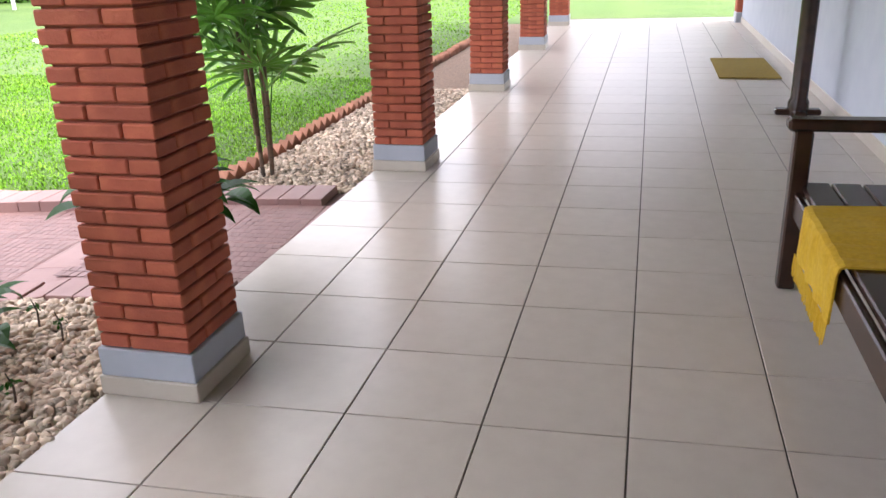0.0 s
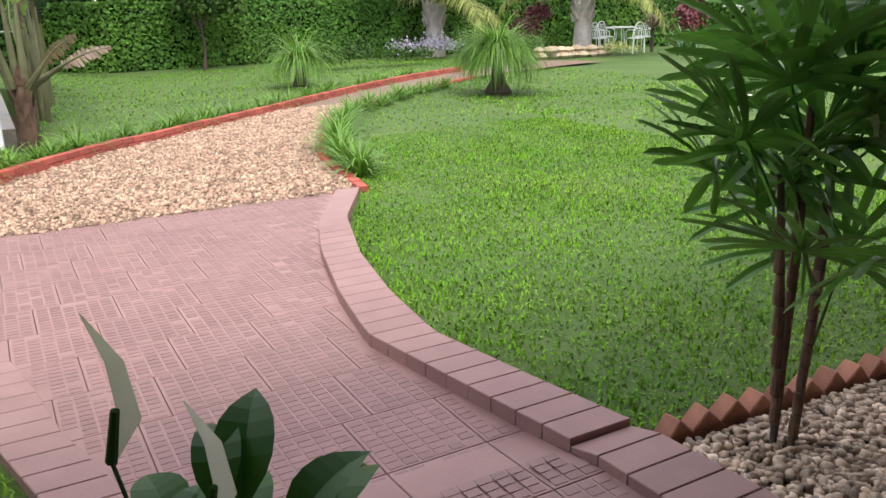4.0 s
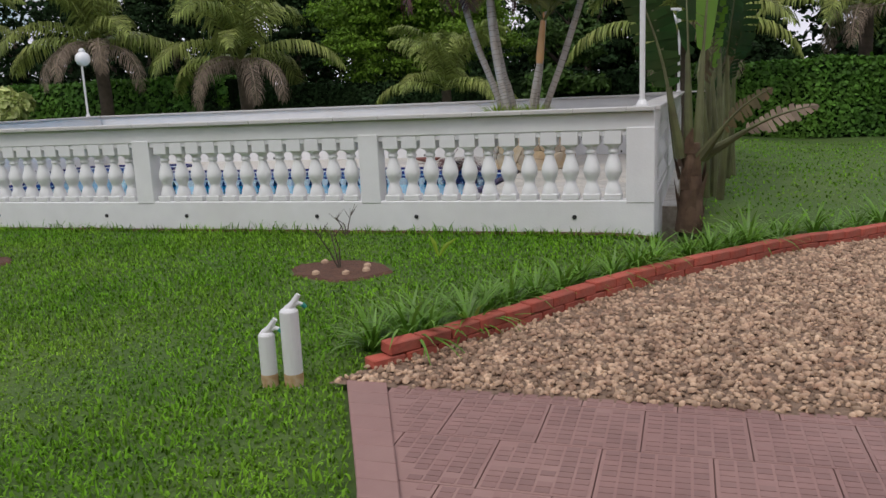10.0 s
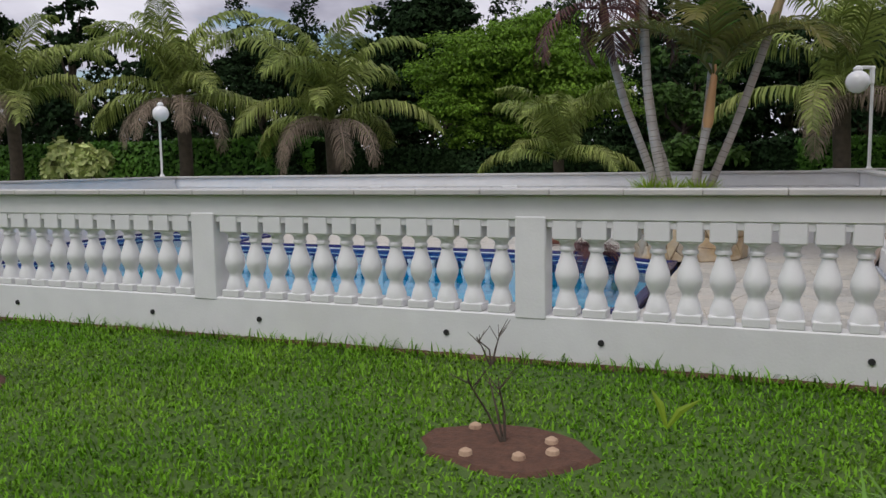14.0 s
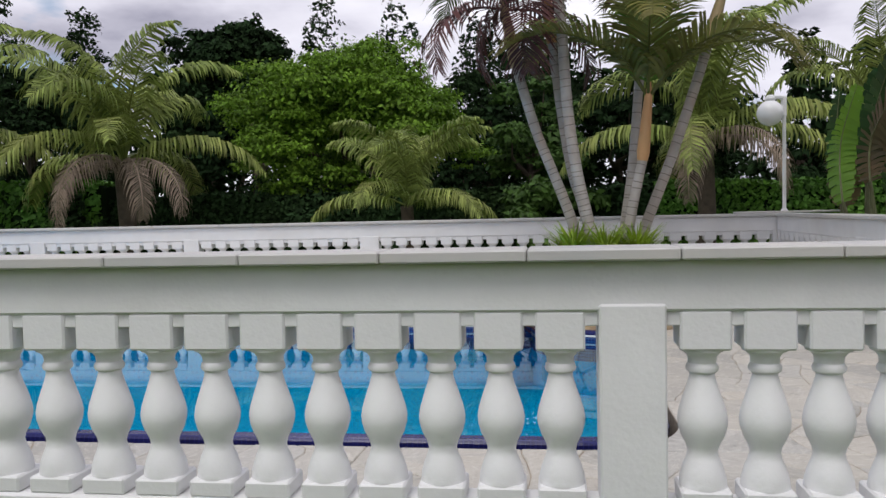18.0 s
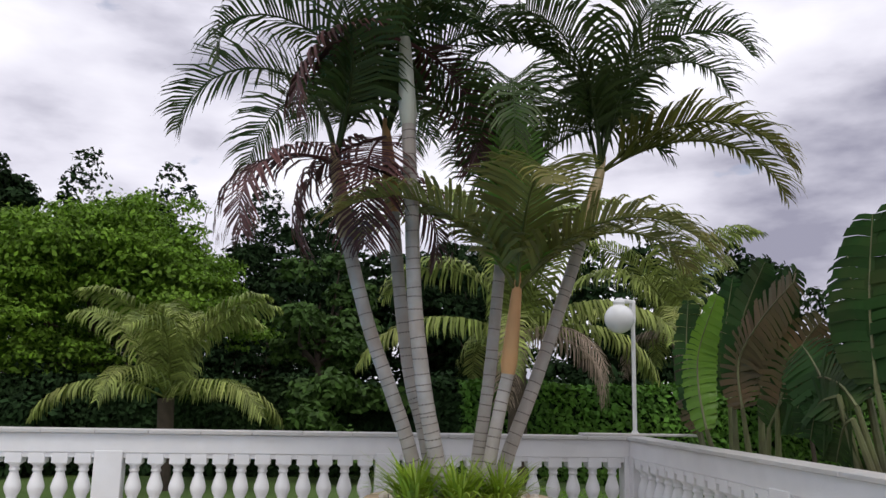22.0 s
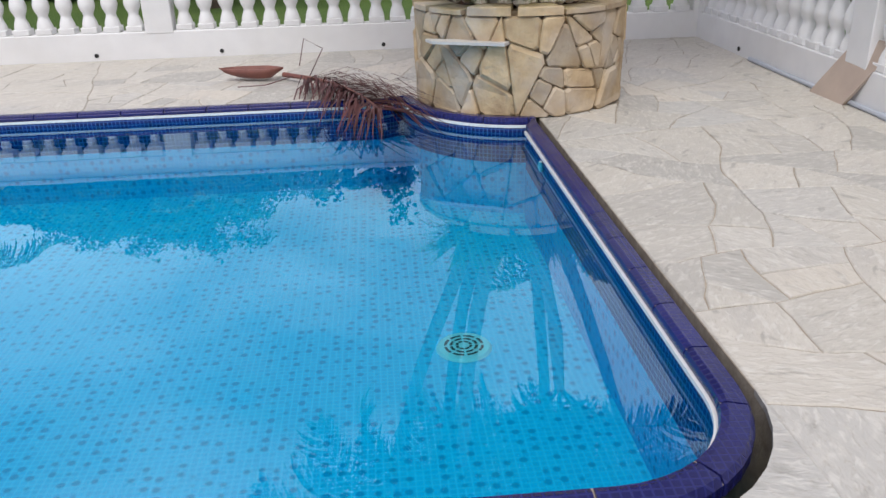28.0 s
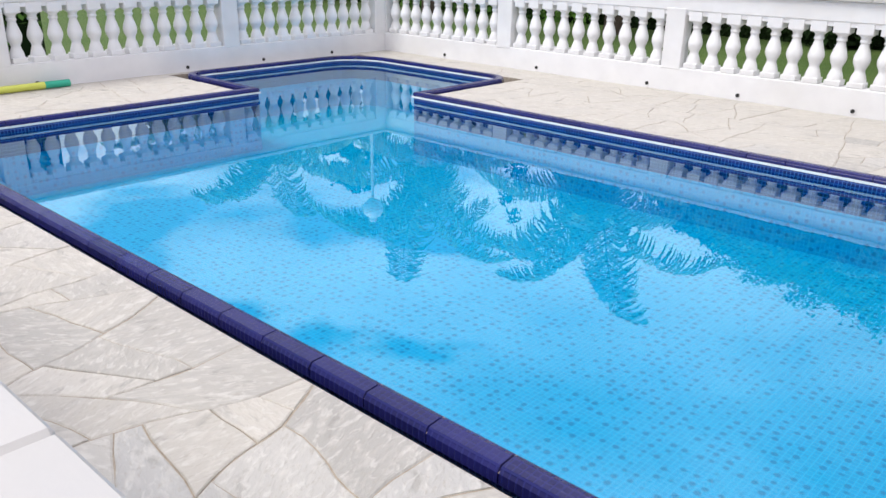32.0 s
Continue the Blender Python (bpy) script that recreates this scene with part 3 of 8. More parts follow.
TOP = 1.10
THICK = 0.15
wall_run("wall_south", "white painted balustrade wall with turned balusters, standing in grass", (-9.45, 0), (0.0, 0),
         [(0.30, 2.425), (2.646, 4.72), (4.905, 7.0), (7.18, 9.235)], 0.378, 0.925, TOP, THICK, 0.172,
         holes=[(9.45 + x, -1, 0.245) for x in (-0.62, -1.955, -2.88, -4.21, -5.1, -6.4, -7.3, -8.4)], cap_in=0.0, cap_over=0.055, margin=0.105, cap_len=0.405, cap_from=0.328)
wall_run("wall_east", "white painted balustrade wall beside the stone deck", (0.0, THICK), (0.14, 7.30 + THICK),
         [(0.12, 2.25), (2.47, 4.42), (4.66, 7.05)], 0.37, 0.90, TOP, THICK, 0.187,
         holes=[(u, 1, 0.19) for u in (0.8, 2.9, 4.9, 6.2)])
wall_run("wall_north", "white painted balustrade wall at the far side of the pool", (-11.5, 7.30), (0.0, 7.30),
         [(0.48, 2.3), (2.5, 4.38), (4.58, 6.64), (6.875, 9.07), (9.29, 11.44)], 0.37, 0.90, TOP, THICK, 0.187,
         holes=[(11.5 + x, -1, 0.185) for x in (-0.8, -2.84, -4.24, -5.3, -6.31, -7.25, -8.62, -10.0)])
wall_run("wall_west", "white painted balustrade wall at the narrow end of the pool", (-11.2, 7.30), (-11.2, 0.15),
         [(0.18, 2.2), (2.4, 4.6), (4.82, 6.98)], 0.37, 0.90, TOP, THICK, 0.187, holes=[(u, 1, 0.185) for u in (0.9, 1.9, 2.86, 4.4, 5.6)])
wall_run("wall_south_end", "short white balustrade wall beyond the gate", (-11.66, 0), (-10.35, 0), [(0.11, 1.11)], 0.378, 0.925, TOP, THICK, 0.188)


def gate():
    root = thing("metal_gate", "white metal bar gate, closed, between balustrade pillars", "gate", (-10.35, 0.07, 0))
    part("gate_frame", Build().box((0, -0.015, 0.16), (0.9, 0.015, 0.20)).box((0, -0.015, 1.02), (0.9, 0.015, 1.06)).box((0.0, -0.015, 0.2), (0.035, 0.015, 1.02)).box((0.865, -0.015, 0.2), (0.9, 0.015, 1.02)).box((0.035, -0.012, 0.55), (0.865, 0.012, 0.58)).box((0.035, -0.012, 0.72), (0.865, 0.012, 0.75)), M["metal_white"], root)
    bar = Build().tube([(0, 0, 0.2), (0, 0, 1.02)], 0.009, 8).mesh("bar", M["metal_white"])
    for i in range(8):
        part("bar", bar, None, root).location = (0.12 + i * 0.095, 0, 0)
    for i in range(8):
        ring = Build()
        a = [(0.03 * math.cos(t) + 0.12 + i * 0.095, 0.0, 0.65 + 0.05 * math.sin(t)) for t in np.linspace(0, 2 * math.pi, 13)]
        ring.tube(a, 0.005, 6, False)
        part("scroll", ring, M["metal_white"], root)


gate()


# ---- pool ----
def outline(grow=0.0):
    """The pool's rim, counter-clockwise, with the round bay in its far west corner and the bulge by the planter."""
    x0, y0, x1, y1 = POOL
    g = grow
    pts = []

    def arc(cx, cy, r, a0, a1, n=8):
        for i in range(n + 1):
            a = radians(a0 + (a1 - a0) * i / n)
            pts.append((cx + r * math.cos(a), cy + r * math.sin(a)))
    arc(x0 + 0.1, y0 + 0.1, 0.1 + g, 180, 270, 4)
    arc(x1 - 0.36, y0 + 0.36, 0.36 + g, 270, 360, 10)
    pts.append((x1 + g, 4.47 + g * 0.9))
    arc(PLANTER[0], PLANTER[1], PLANTER[2] + 0.10 - g, 268, 182, 13)
    pts.append((-2.90, y1 + g))
    pts.append((-8.50 + g, y1 + g))
    arc(-8.74, 6.40, 0.22 + g, 0, 90, 5)
    arc(-10.35, 6.12, 0.50 + g, 90, 180, 7)
    arc(-10.65, 4.52, 0.20 + g, 180, 270, 5)
    pts.append((x0 - g, 4.32 - g))
    return pts


PLANTER = (-1.985, 5.36, 0.67)


def build_pool():
    rim, root = outline(), thing("pool", "rectangular swimming pool of blue mosaic with a rounded bay", "pool", kind="structure")
    n, deep, z = len(rim), -0.42, RIM
    u = [0.0]
    for i in range(n):
        a, b = rim[i], rim[(i + 1) % n]
        u.append(u[-1] + math.hypot(b[0] - a[0], b[1] - a[1]))

    def shell(name, z0, z1, material):
        me = bpy.data.meshes.new(name)
        vs = [(x, y, zz) for zz in (z0, z1) for x, y in rim]
        fs = [(i, (i + 1) % n, n + (i + 1) % n, n + i) for i in range(n)]
        me.from_pydata(vs, [], [f[::-1] for f in fs])
        uv = me.uv_layers.new(name="UVMap")
        for i in range(n):
            for k, (uu, vv) in enumerate(((u[i], z0), (u[i + 1], z0), (u[i + 1], z1), (u[i], z1))[::-1]):
                uv.data[i * 4 + k].uv = (uu, vv)
        me.materials.append(material)
        return part(name, me, None, root)
    shell("pool_wall", deep, -0.10, M["mosaic"])
    shell("waterline_band", -0.10, z - 0.03, M["band"])
    lip = outline(-0.016)
    me = Build()
    me.add([(x, y, z - 0.044) for x, y in rim] + [(x, y, z - 0.044) for x, y in lip] + [(x, y, z - 0.029) for x, y in lip] + [(x, y, z - 0.029) for x, y in rim],
           [q for i in range(n) for q in ((i, n + i, n + (i + 1) % n, (i + 1) % n)[::-1], (n + i, 2 * n + i, 2 * n + (i + 1) % n, n + (i + 1) % n)[::-1], (2 * n + i, 3 * n + i, 3 * n + (i + 1) % n, 2 * n + (i + 1) % n)[::-1])])
    part("white_lip", me, M["metal_white"], root)
    me = bpy.data.meshes.new("pool_floor")
    me.from_pydata([(x, y, deep) for x, y in rim], [], [tuple(range(n))])
    uv = me.uv_layers.new(name="UVMap")
    for i, (x, y) in enumerate(rim):
        uv.data[i].uv = (x, y)
    me.materials.append(M["mosaic"])
    part("pool_floor", me, None, root)
    wz = WATER
    wat = new("water", arrays("water", [(x, y, wz) for x, y in rim], [tuple(range(n))], M["water"]))
    tagged(wat, "still clear blue pool water", "water", kind="structure")
    # coping tiles along the rim
    out = outline(0.078)
    per = u[-1]
    k = round(per / 0.267)
    pts_in, pts_out = rim + [rim[0]], out + [out[0]]

    def along(d):
        d = d % per
        for i in range(n):
            if u[i] <= d <= u[i + 1] + 1e-9:
                f = (d - u[i]) / max(u[i + 1] - u[i], 1e-9)
                a, b, c, e = pts_in[i], pts_in[i + 1], pts_out[i], pts_out[i + 1]
                return (a[0] + (b[0] - a[0]) * f, a[1] + (b[1] - a[1]) * f), (c[0] + (e[0] - c[0]) * f, c[1] + (e[1] - c[1]) * f)
    for i in range(k):
        d0, d1 = i * per / k + 0.003, (i + 1) * per / k - 0.003
        cuts = [d0] + [x for x in u[1:-1] if d0 + 0.004 < x < d1 - 0.004] + [d1]
        vs, fs = [], []
        for d in cuts:
            (xi, yi), (xo, yo) = along(d)
            ux, uy = xi - xo, yi - yo
            for t, zz in ((-0.0, DECK - 0.03), (0.0, DECK + 0.005), (0.16, z + 0.006), (0.80, z + 0.010), (1.04, z + 0.004), (1.10, z - 0.012), (1.06, z - 0.03)):
                vs.append((xo + ux * t, yo + uy * t, zz))
        for j in range(len(cuts) - 1):
            for q in range(6):
                fs.append((j * 7 + q, j * 7 + q + 1, j * 7 + q + 8, j * 7 + q + 7))
        fs += [tuple(range(7))[::-1], tuple(range((len(cuts) - 1) * 7, len(cuts) * 7))]
        part("coping_tile", Build().add(vs, fs), M["coping"], root)
    bed_out, bed_in = outline(0.075), outline(-0.002)
    bed = Build().add([(x, y, DECK + 0.003) for x, y in bed_out] + [(x, y, z + 0.004) for x, y in bed_in], [(i, (i + 1) % n, n + (i + 1) % n, n + i) for i in range(n)])
    part("coping_joint", bed, M["flagjoint"], root)
    d = Build().lathe([(0.0, 0.012), (0.11, 0.012), (0.12, 0.0)][::-1], (-2.61, 3.055, deep + 0.002), 24)
    part("drain_cover", d, M["metal_white"], root)
    s = Build()
    for r in (0.03, 0.055, 0.08):
        for q in range(8):
            a0, a1 = 2 * math.pi * q / 8 + 0.08, 2 * math.pi * (q + 1) / 8 - 0.08
            s.add([(-2.61 + rr * math.cos(a), 3.055 + rr * math.sin(a), deep + 0.016) for rr in (r - 0.006, r + 0.006) for a in (a0, (a0 + a1) / 2, a1)], [(0, 3, 4, 1)[::-1], (1, 4, 5, 2)[::-1]])
    part("drain_slots", s, M["hole"], root)
    f = Build().lathe([(0.03, 0), (0.03, 0.012), (0.012, 0.02)], n=14).mesh("return_fitting", M["metal_white"])
    part("return_fitting", f, None, root).matrix_local = pose(-2.089, 4.02, 0.06, 0, -90, 0)


build_pool()


# ---- stone deck ----
def clip(poly, a, b, c):
    """The part of a polygon where a*x + b*y <= c."""
    out = []
    for i, p in enumerate(poly):
        q = poly[(i + 1) % len(poly)]
        dp, dq = a * p[0] + b * p[1] - c, a * q[0] + b * q[1] - c
        if dp <= 0:
            out.append(p)
        if dp * dq < 0:
            t = dp / (dp - dq)
            out.append((p[0] + (q[0] - p[0]) * t, p[1] + (q[1] - p[1]) * t))
    return out


def crazy(rect, size, seed):
    """Crazy paving: a rectangle cut again and again by slanting lines."""
    rng = random.Random(seed)
    x0, y0, x1, y1 = rect
    todo, out = [[(x0, y0), (x1, y0), (x1, y1), (x0, y1)]], []
    while todo:
        p = todo.pop()
        n = len(p)
        area = 0.5 * abs(sum(p[i][0] * p[(i + 1) % n][1] - p[(i + 1) % n][0] * p[i][1] for i in range(n)))
        if area < size * size * rng.uniform(0.28, 1.8):
            out.append(p)
            continue
        i = max(range(n), key=lambda q: math.hypot(p[q][0] - p[(q + 1) % n][0], p[q][1] - p[(q + 1) % n][1]))
        a, b = p[i], p[(i + 1) % n]
        t = rng.uniform(0.36, 0.64)
        c = (a[0] + (b[0] - a[0]) * t, a[1] + (b[1] - a[1]) * t)
        ang = math.atan2(b[1] - a[1], b[0] - a[0]) + radians(rng.uniform(-32, 32))
        nx, ny = math.cos(ang), math.sin(ang)
        d = nx * c[0] + ny * c[1]
        for q in (clip(p, nx, ny, d), clip(p, -nx, -ny, -d)):
            if len(q) > 2:
                todo.append(q)
    return out


def rounded(poly, k=0.22):
    """A polygon with its corners cut off."""
    out = []
    for i, p in enumerate(poly):
        q = poly[(i + 1) % len(poly)]
        out += [(p[0] + (q[0] - p[0]) * k, p[1] + (q[1] - p[1]) * k), (p[0] + (q[0] - p[0]) * (1 - k), p[1] + (q[1] - p[1]) * (1 - k))]
    return out


def shrink(poly, d):
    """A convex polygon drawn in by d on every side."""
    res = list(poly)
    n = len(poly)
    for i in range(n):
        p, q = poly[i], poly[(i + 1) % n]
        dx, dy = q[0] - p[0], q[1] - p[1]
        l = math.hypot(dx, dy)
        if l < 1e-6:
            continue
        a, b = dy / l, -dx / l
        res = clip(res, a, b, a * p[0] + b * p[1] - d)
        if len(res) < 3:
            return []
    return res


def uneven(poly, rect):
    """A flagstone outline broken up by a shared field, so that neighbours still fit; still at the rectangle's edge."""
    x0, y0, x1, y1 = rect
    out = []
    for i, p in enumerate(poly):
        q = poly[(i + 1) % len(poly)]
        k = max(1, int(math.hypot(q[0] - p[0], q[1] - p[1]) / 0.075))
        for j in range(k):
            x, y = p[0] + (q[0] - p[0]) * j / k, p[1] + (q[1] - p[1]) * j / k
            f = smooth01((min(x - x0, x1 - x, y - y0, y1 - y) - 0.004) / 0.09)
            a, b = noise.noise_vector((x * 2.1, y * 2.1, 0.3)), noise.noise_vector((x * 8.5, y * 8.5, 4.7))
            out.append((x + f * (0.075 * a.x + 0.012 * b.x), y + f * (0.075 * a.y + 0.012 * b.y)))
    return out


def build_deck():
    root = thing("deck_floor", "pale irregular flagstone paving round the pool", "paving", kind="structure")
    x0, y0, x1, y1 = POOL
    g = 0.12
    strips = [(-11.2, 0.1, 0.0, y0 - g), (x1 + g, y0 - g, 0.16, 7.3), (-8.50 + g, y1 + g, x1 + g, 7.3), (-11.2, y0 - g, x0 - g, 4.30 - g), (-11.2, 6.64 + g, -8.50 + g, 7.3), (-11.2, 4.30 - g, -10.85 - g, 6.64 + g)]
    bed = Build()
    for a, b, c, d in strips:
        bed.box((a, b, -0.3), (c, d, DECK - 0.005), 0.001)
    bed.box((x1 - 0.32, y0 - g, -0.3), (x1 + g, y0 - g + 0.02, DECK - 0.005), 0.001)
    part("joint_bed", bed, M["flagjoint"], root)
    near, far = [], Build()
    for i, s in enumerate(strips):
        for poly in crazy(s, 0.36, 11 + i):
            poly = shrink(poly, 0.0028)
            if len(poly) < 3:
                continue
            poly = uneven(poly, s)
            cx, cy = sum(p[0] for p in poly) / len(poly), sum(p[1] for p in poly) / len(poly)
            if (cx - PLANTER[0]) ** 2 + (cy - PLANTER[1]) ** 2 < 0.3:
                continue
            near.append((abs(cx + 3) + 0.45 * cy, poly))
    near.sort(key=lambda q: q[0])
    rng = random.Random(4)
    for i, (d, poly) in enumerate(near):
        h = DECK + rng.uniform(-0.002, 0.002)
        if i < 290:
            part("flagstone", Build().prism(poly, DECK - 0.02, h, 0.006), M["flag"], root)
        else:
            far.prism(poly, DECK - 0.02, h, 0.006)
    if far.v:
        tagged(part("far_flagstones", far, M["flag"], root), kind="stuff")
    # the corner patch where the rim is rounded
    c = Build()
    pts = [(x1 + g, y0 - g), (x1 + g, y0 + 0.36)]
    for a in range(0, -91, -10):
        pts.append((x1 - 0.36 + 0.48 * math.cos(radians(a)), y0 + 0.36 + 0.48 * math.sin(radians(a))))
    c.prism(pts[::-1], DECK - 0.02, DECK - 0.001)
    part("flagstone", c, M["flag"], root)


build_deck()


# ---- drive, path, verandah ----
DRIVE_R_IN = [(1.54, -8.30), (1.48, -7.32), (1.36, -6.6), (1.27, -6.07), (1.38, -5.47), (1.59, -4.66), (1.83, -4.0), (2.40, -2.95)]
DRIVE_R_OUT = [(1.84, -8.30), (1.77, -7.38), (1.66, -6.83), (1.55, -6.21), (1.62, -5.60), (1.77, -4.87), (2.06, -3.98), (2.62, -2.95)]
DRIVE_L_IN = [(0.36, -8.26), (0.28, -7.32), (0.10, -6.8), (-0.06, -6.2), (-0.12, -5.75), (-0.24, -5.2), (-0.55, -4.35), (-1.12, -3.0)]
DRIVE_L_OUT = [(0.14, -8.26), (0.08, -7.32), (-0.12, -6.8), (-0.28, -6.2), (-0.35, -5.68), (-0.50, -4.95), (-0.84, -4.03), (-1.34, -2.97)]


def at_y(line, y):
    for (xa, ya), (xb, yb) in zip(line, line[1:]):
        if min(ya, yb) <= y <= max(ya, yb):
            return xa + (xb - xa) * (y - ya) / (yb - ya)
    return line[0][0] if abs(y - line[0][1]) < abs(y - line[-1][1]) else line[-1][0]


def drive_z(x, y):
    return -0.088 + (0.028 if y < -7.32 else 0.0)


def build_drive():
    root = thing("drive", "dusty red ceramic tile drive with low kerbs", "drive", kind="structure")
    ys = list(np.linspace(-8.37, -2.90, 28))
    b = Build()
    vs = []
    for y in ys:
        vs += [(at_y(DRIVE_L_OUT, y) + 0.02, y, drive_z(0, y) - 0.012), (at_y(DRIVE_R_OUT, y) - 0.02, y, drive_z(0, y) - 0.012)]
    vs += [(x, y, z - 0.2) for x, y, z in vs]
    k = len(ys)
    fs = [(2 * i, 2 * i + 1, 2 * i + 3, 2 * i + 2) for i in range(k - 1)]
    part("joint_bed", b.add(vs, fs), M["drive_dark"], root)
    # tiles with a grid of shallow raised cells
    rng = random.Random(15)
    w, l, gap = 0.40, 0.40, 0.0021
    for j in range(-1, 15):
        for i in range(-5, 8):
            x0, y0 = 0.08 + i * w + (0.13 * (j % 3) if j > 2 else 0.0), -8.28 + j * l - 0.005
            poly = [(x0 + gap, y0 + gap), (x0 + w - gap, y0 + gap), (x0 + w - gap, y0 + l - gap), (x0 + gap, y0 + l - gap)]
            ym = y0 + l / 2
            for line, sgn in ((DRIVE_L_IN, -1), (DRIVE_R_IN, 1)):
                xa, xb = at_y(line, y0), at_y(line, y0 + l)
                dx, dy = xb - xa, l
                a_, b_ = sgn * dy, -sgn * dx
                poly = clip(poly, a_, b_, a_ * xa + b_ * y0)
                if len(poly) < 3:
                    break
            if len(poly) < 3:
                continue
            poly = clip(poly, 0, 1, -2.97)
            poly = clip(poly, 0, -1, 8.37) if len(poly) > 2 else poly
            if len(poly) < 3:
                continue
            t = Build().prism(poly, lambda x, y: drive_z(x, y) - 0.02, drive_z, 0.003)
            tile = part("tile", t, M["drive"], root)
            r = Build()
            for a in range(6):
                for c in range(9):
                    if rng.random() < 0.04:
                        continue
                    rx, ry = x0 + 0.012 + a * (w - 0.024) / 6, y0 + 0.012 + c * (l - 0.024) / 9
                    q = [(rx + 0.005, ry + 0.0025), (rx + 0.057, ry + 0.0025), (rx + 0.057, ry + 0.039), (rx + 0.005, ry + 0.039)]
                    ok = all(at_y(DRIVE_L_IN, p[1]) + 0.01 < p[0] < at_y(DRIVE_R_IN, p[1]) - 0.01 and -8.30 < p[1] < -2.99 for p in q)
                    if ok:
                        z = drive_z(*q[0]) + 0.0018
                        n = len(r.v)
                        r.v += [(x, y, z) for x, y in q] + [(x, y, z - 0.002) for x, y in q]
                        r.f += [(n, n + 1, n + 2, n + 3), (n, n + 4, n + 5, n + 1), (n + 1, n + 5, n + 6, n + 2), (n + 2, n + 6, n + 7, n + 3), (n + 3, n + 7, n + 4, n)]
            if r.v:
                part("rib", r, M["drive_rib"], tile)
    # kerb tiles
    for inn, out, h0 in ((DRIVE_R_IN, DRIVE_R_OUT, 0.06), (DRIVE_L_IN, DRIVE_L_OUT, 0.02)):
        y = -8.26
        while y < -3.0:
            y2 = min(y + 0.135, -2.95)
            g = 0.003
            pa, pb = (at_y(inn, y + g), y + g), (at_y(inn, y2 - g), y2 - g)
            pc, pd = (at_y(out, y2 - g), y2 - g), (at_y(out, y + g), y + g)
            poly = [pa, pd, pc, pb] if pd[0] > pa[0] else [pd, pa, pb, pc]
            h = h0 * (1 - 0.6 * smooth01((y + 4.4) / 1.4)) * (0.55 if y < -7.35 else 1.0) + 0.006
            part("kerb_tile", Build().prism(poly, lambda x, yy: drive_z(x, yy) - 0.05, lambda x, yy, h=h: drive_z(x, yy) + h, 0.005), M["drive"], root)
            y = y2


M["drive_rib"] = mat("drive_tile_cell", (0.268, 0.151, 0.133), (0.228, 0.128, 0.113), 0.6, 9, 0.1, (0.30, 0.18, 0.155), 1.6, 0.6, obj=0.05, island=0.10)
build_drive()

PATH_L = [(-1.42, -3.02), (-1.29, -2.80), (-1.0, -2.43), (-0.75, -2.07), (-0.49, -1.66), (-0.20, -1.22), (0.10, -0.83), (1.05, 0.32), (2.15, 1.35), (4.35, 3.10), (7.5, 5.6), (9.6, 6.9), (13.0, 8.6)]
PATH_R = [(2.62, -3.02), (2.72, -2.3), (2.86, -1.45), (3.42, -0.10), (4.44, 1.75), (5.7, 2.85), (7.75, 4.45), (9.0, 5.35), (11.0, 6.2), (14.0, 7.2)]


def spread(line, step):
    """Points at even steps along a line of plan points."""
    pts, left = [line[0]], step
    for a, b in zip(line, line[1:]):
        d = math.hypot(b[0] - a[0], b[1] - a[1])
        s = left
        while s <= d:
            pts.append((a[0] + (b[0] - a[0]) * s / d, a[1] + (b[1] - a[1]) * s / d))
            s += step
        left = s - d
    return pts


def strip_bed(name, label, left, right, z, n=70):
    """A sheet of fine grit between two lines."""
    def along(line, t):
        seg = [math.hypot(b[0] - a[0], b[1] - a[1]) for a, b in zip(line, line[1:])]
        d = t * sum(seg)
        for (p, q), l in zip(zip(line, line[1:]), seg):
            if d <= l + 1e-9:
                return p[0] + (q[0] - p[0]) * d / l, p[1] + (q[1] - p[1]) * d / l
            d -= l
        return line[-1]
    vs, m = [], 7
    for i in range(n):
        a, b = along(left, i / (n - 1)), along(right, i / (n - 1))
        for k in range(m):
            x, y = a[0] + (b[0] - a[0]) * k / (m - 1), a[1] + (b[1] - a[1]) * k / (m - 1)
            vs.append((x, y, z(x, y) + 0.02))
    fs = [(i * m + k, i * m + k + 1, (i + 1) * m + k + 1, (i + 1) * m + k) for i in range(n - 1) for k in range(m - 1)]
    tagged(new(name, arrays(name, vs, fs, M["gravelbase"], True)), label, "gravel", kind="structure")


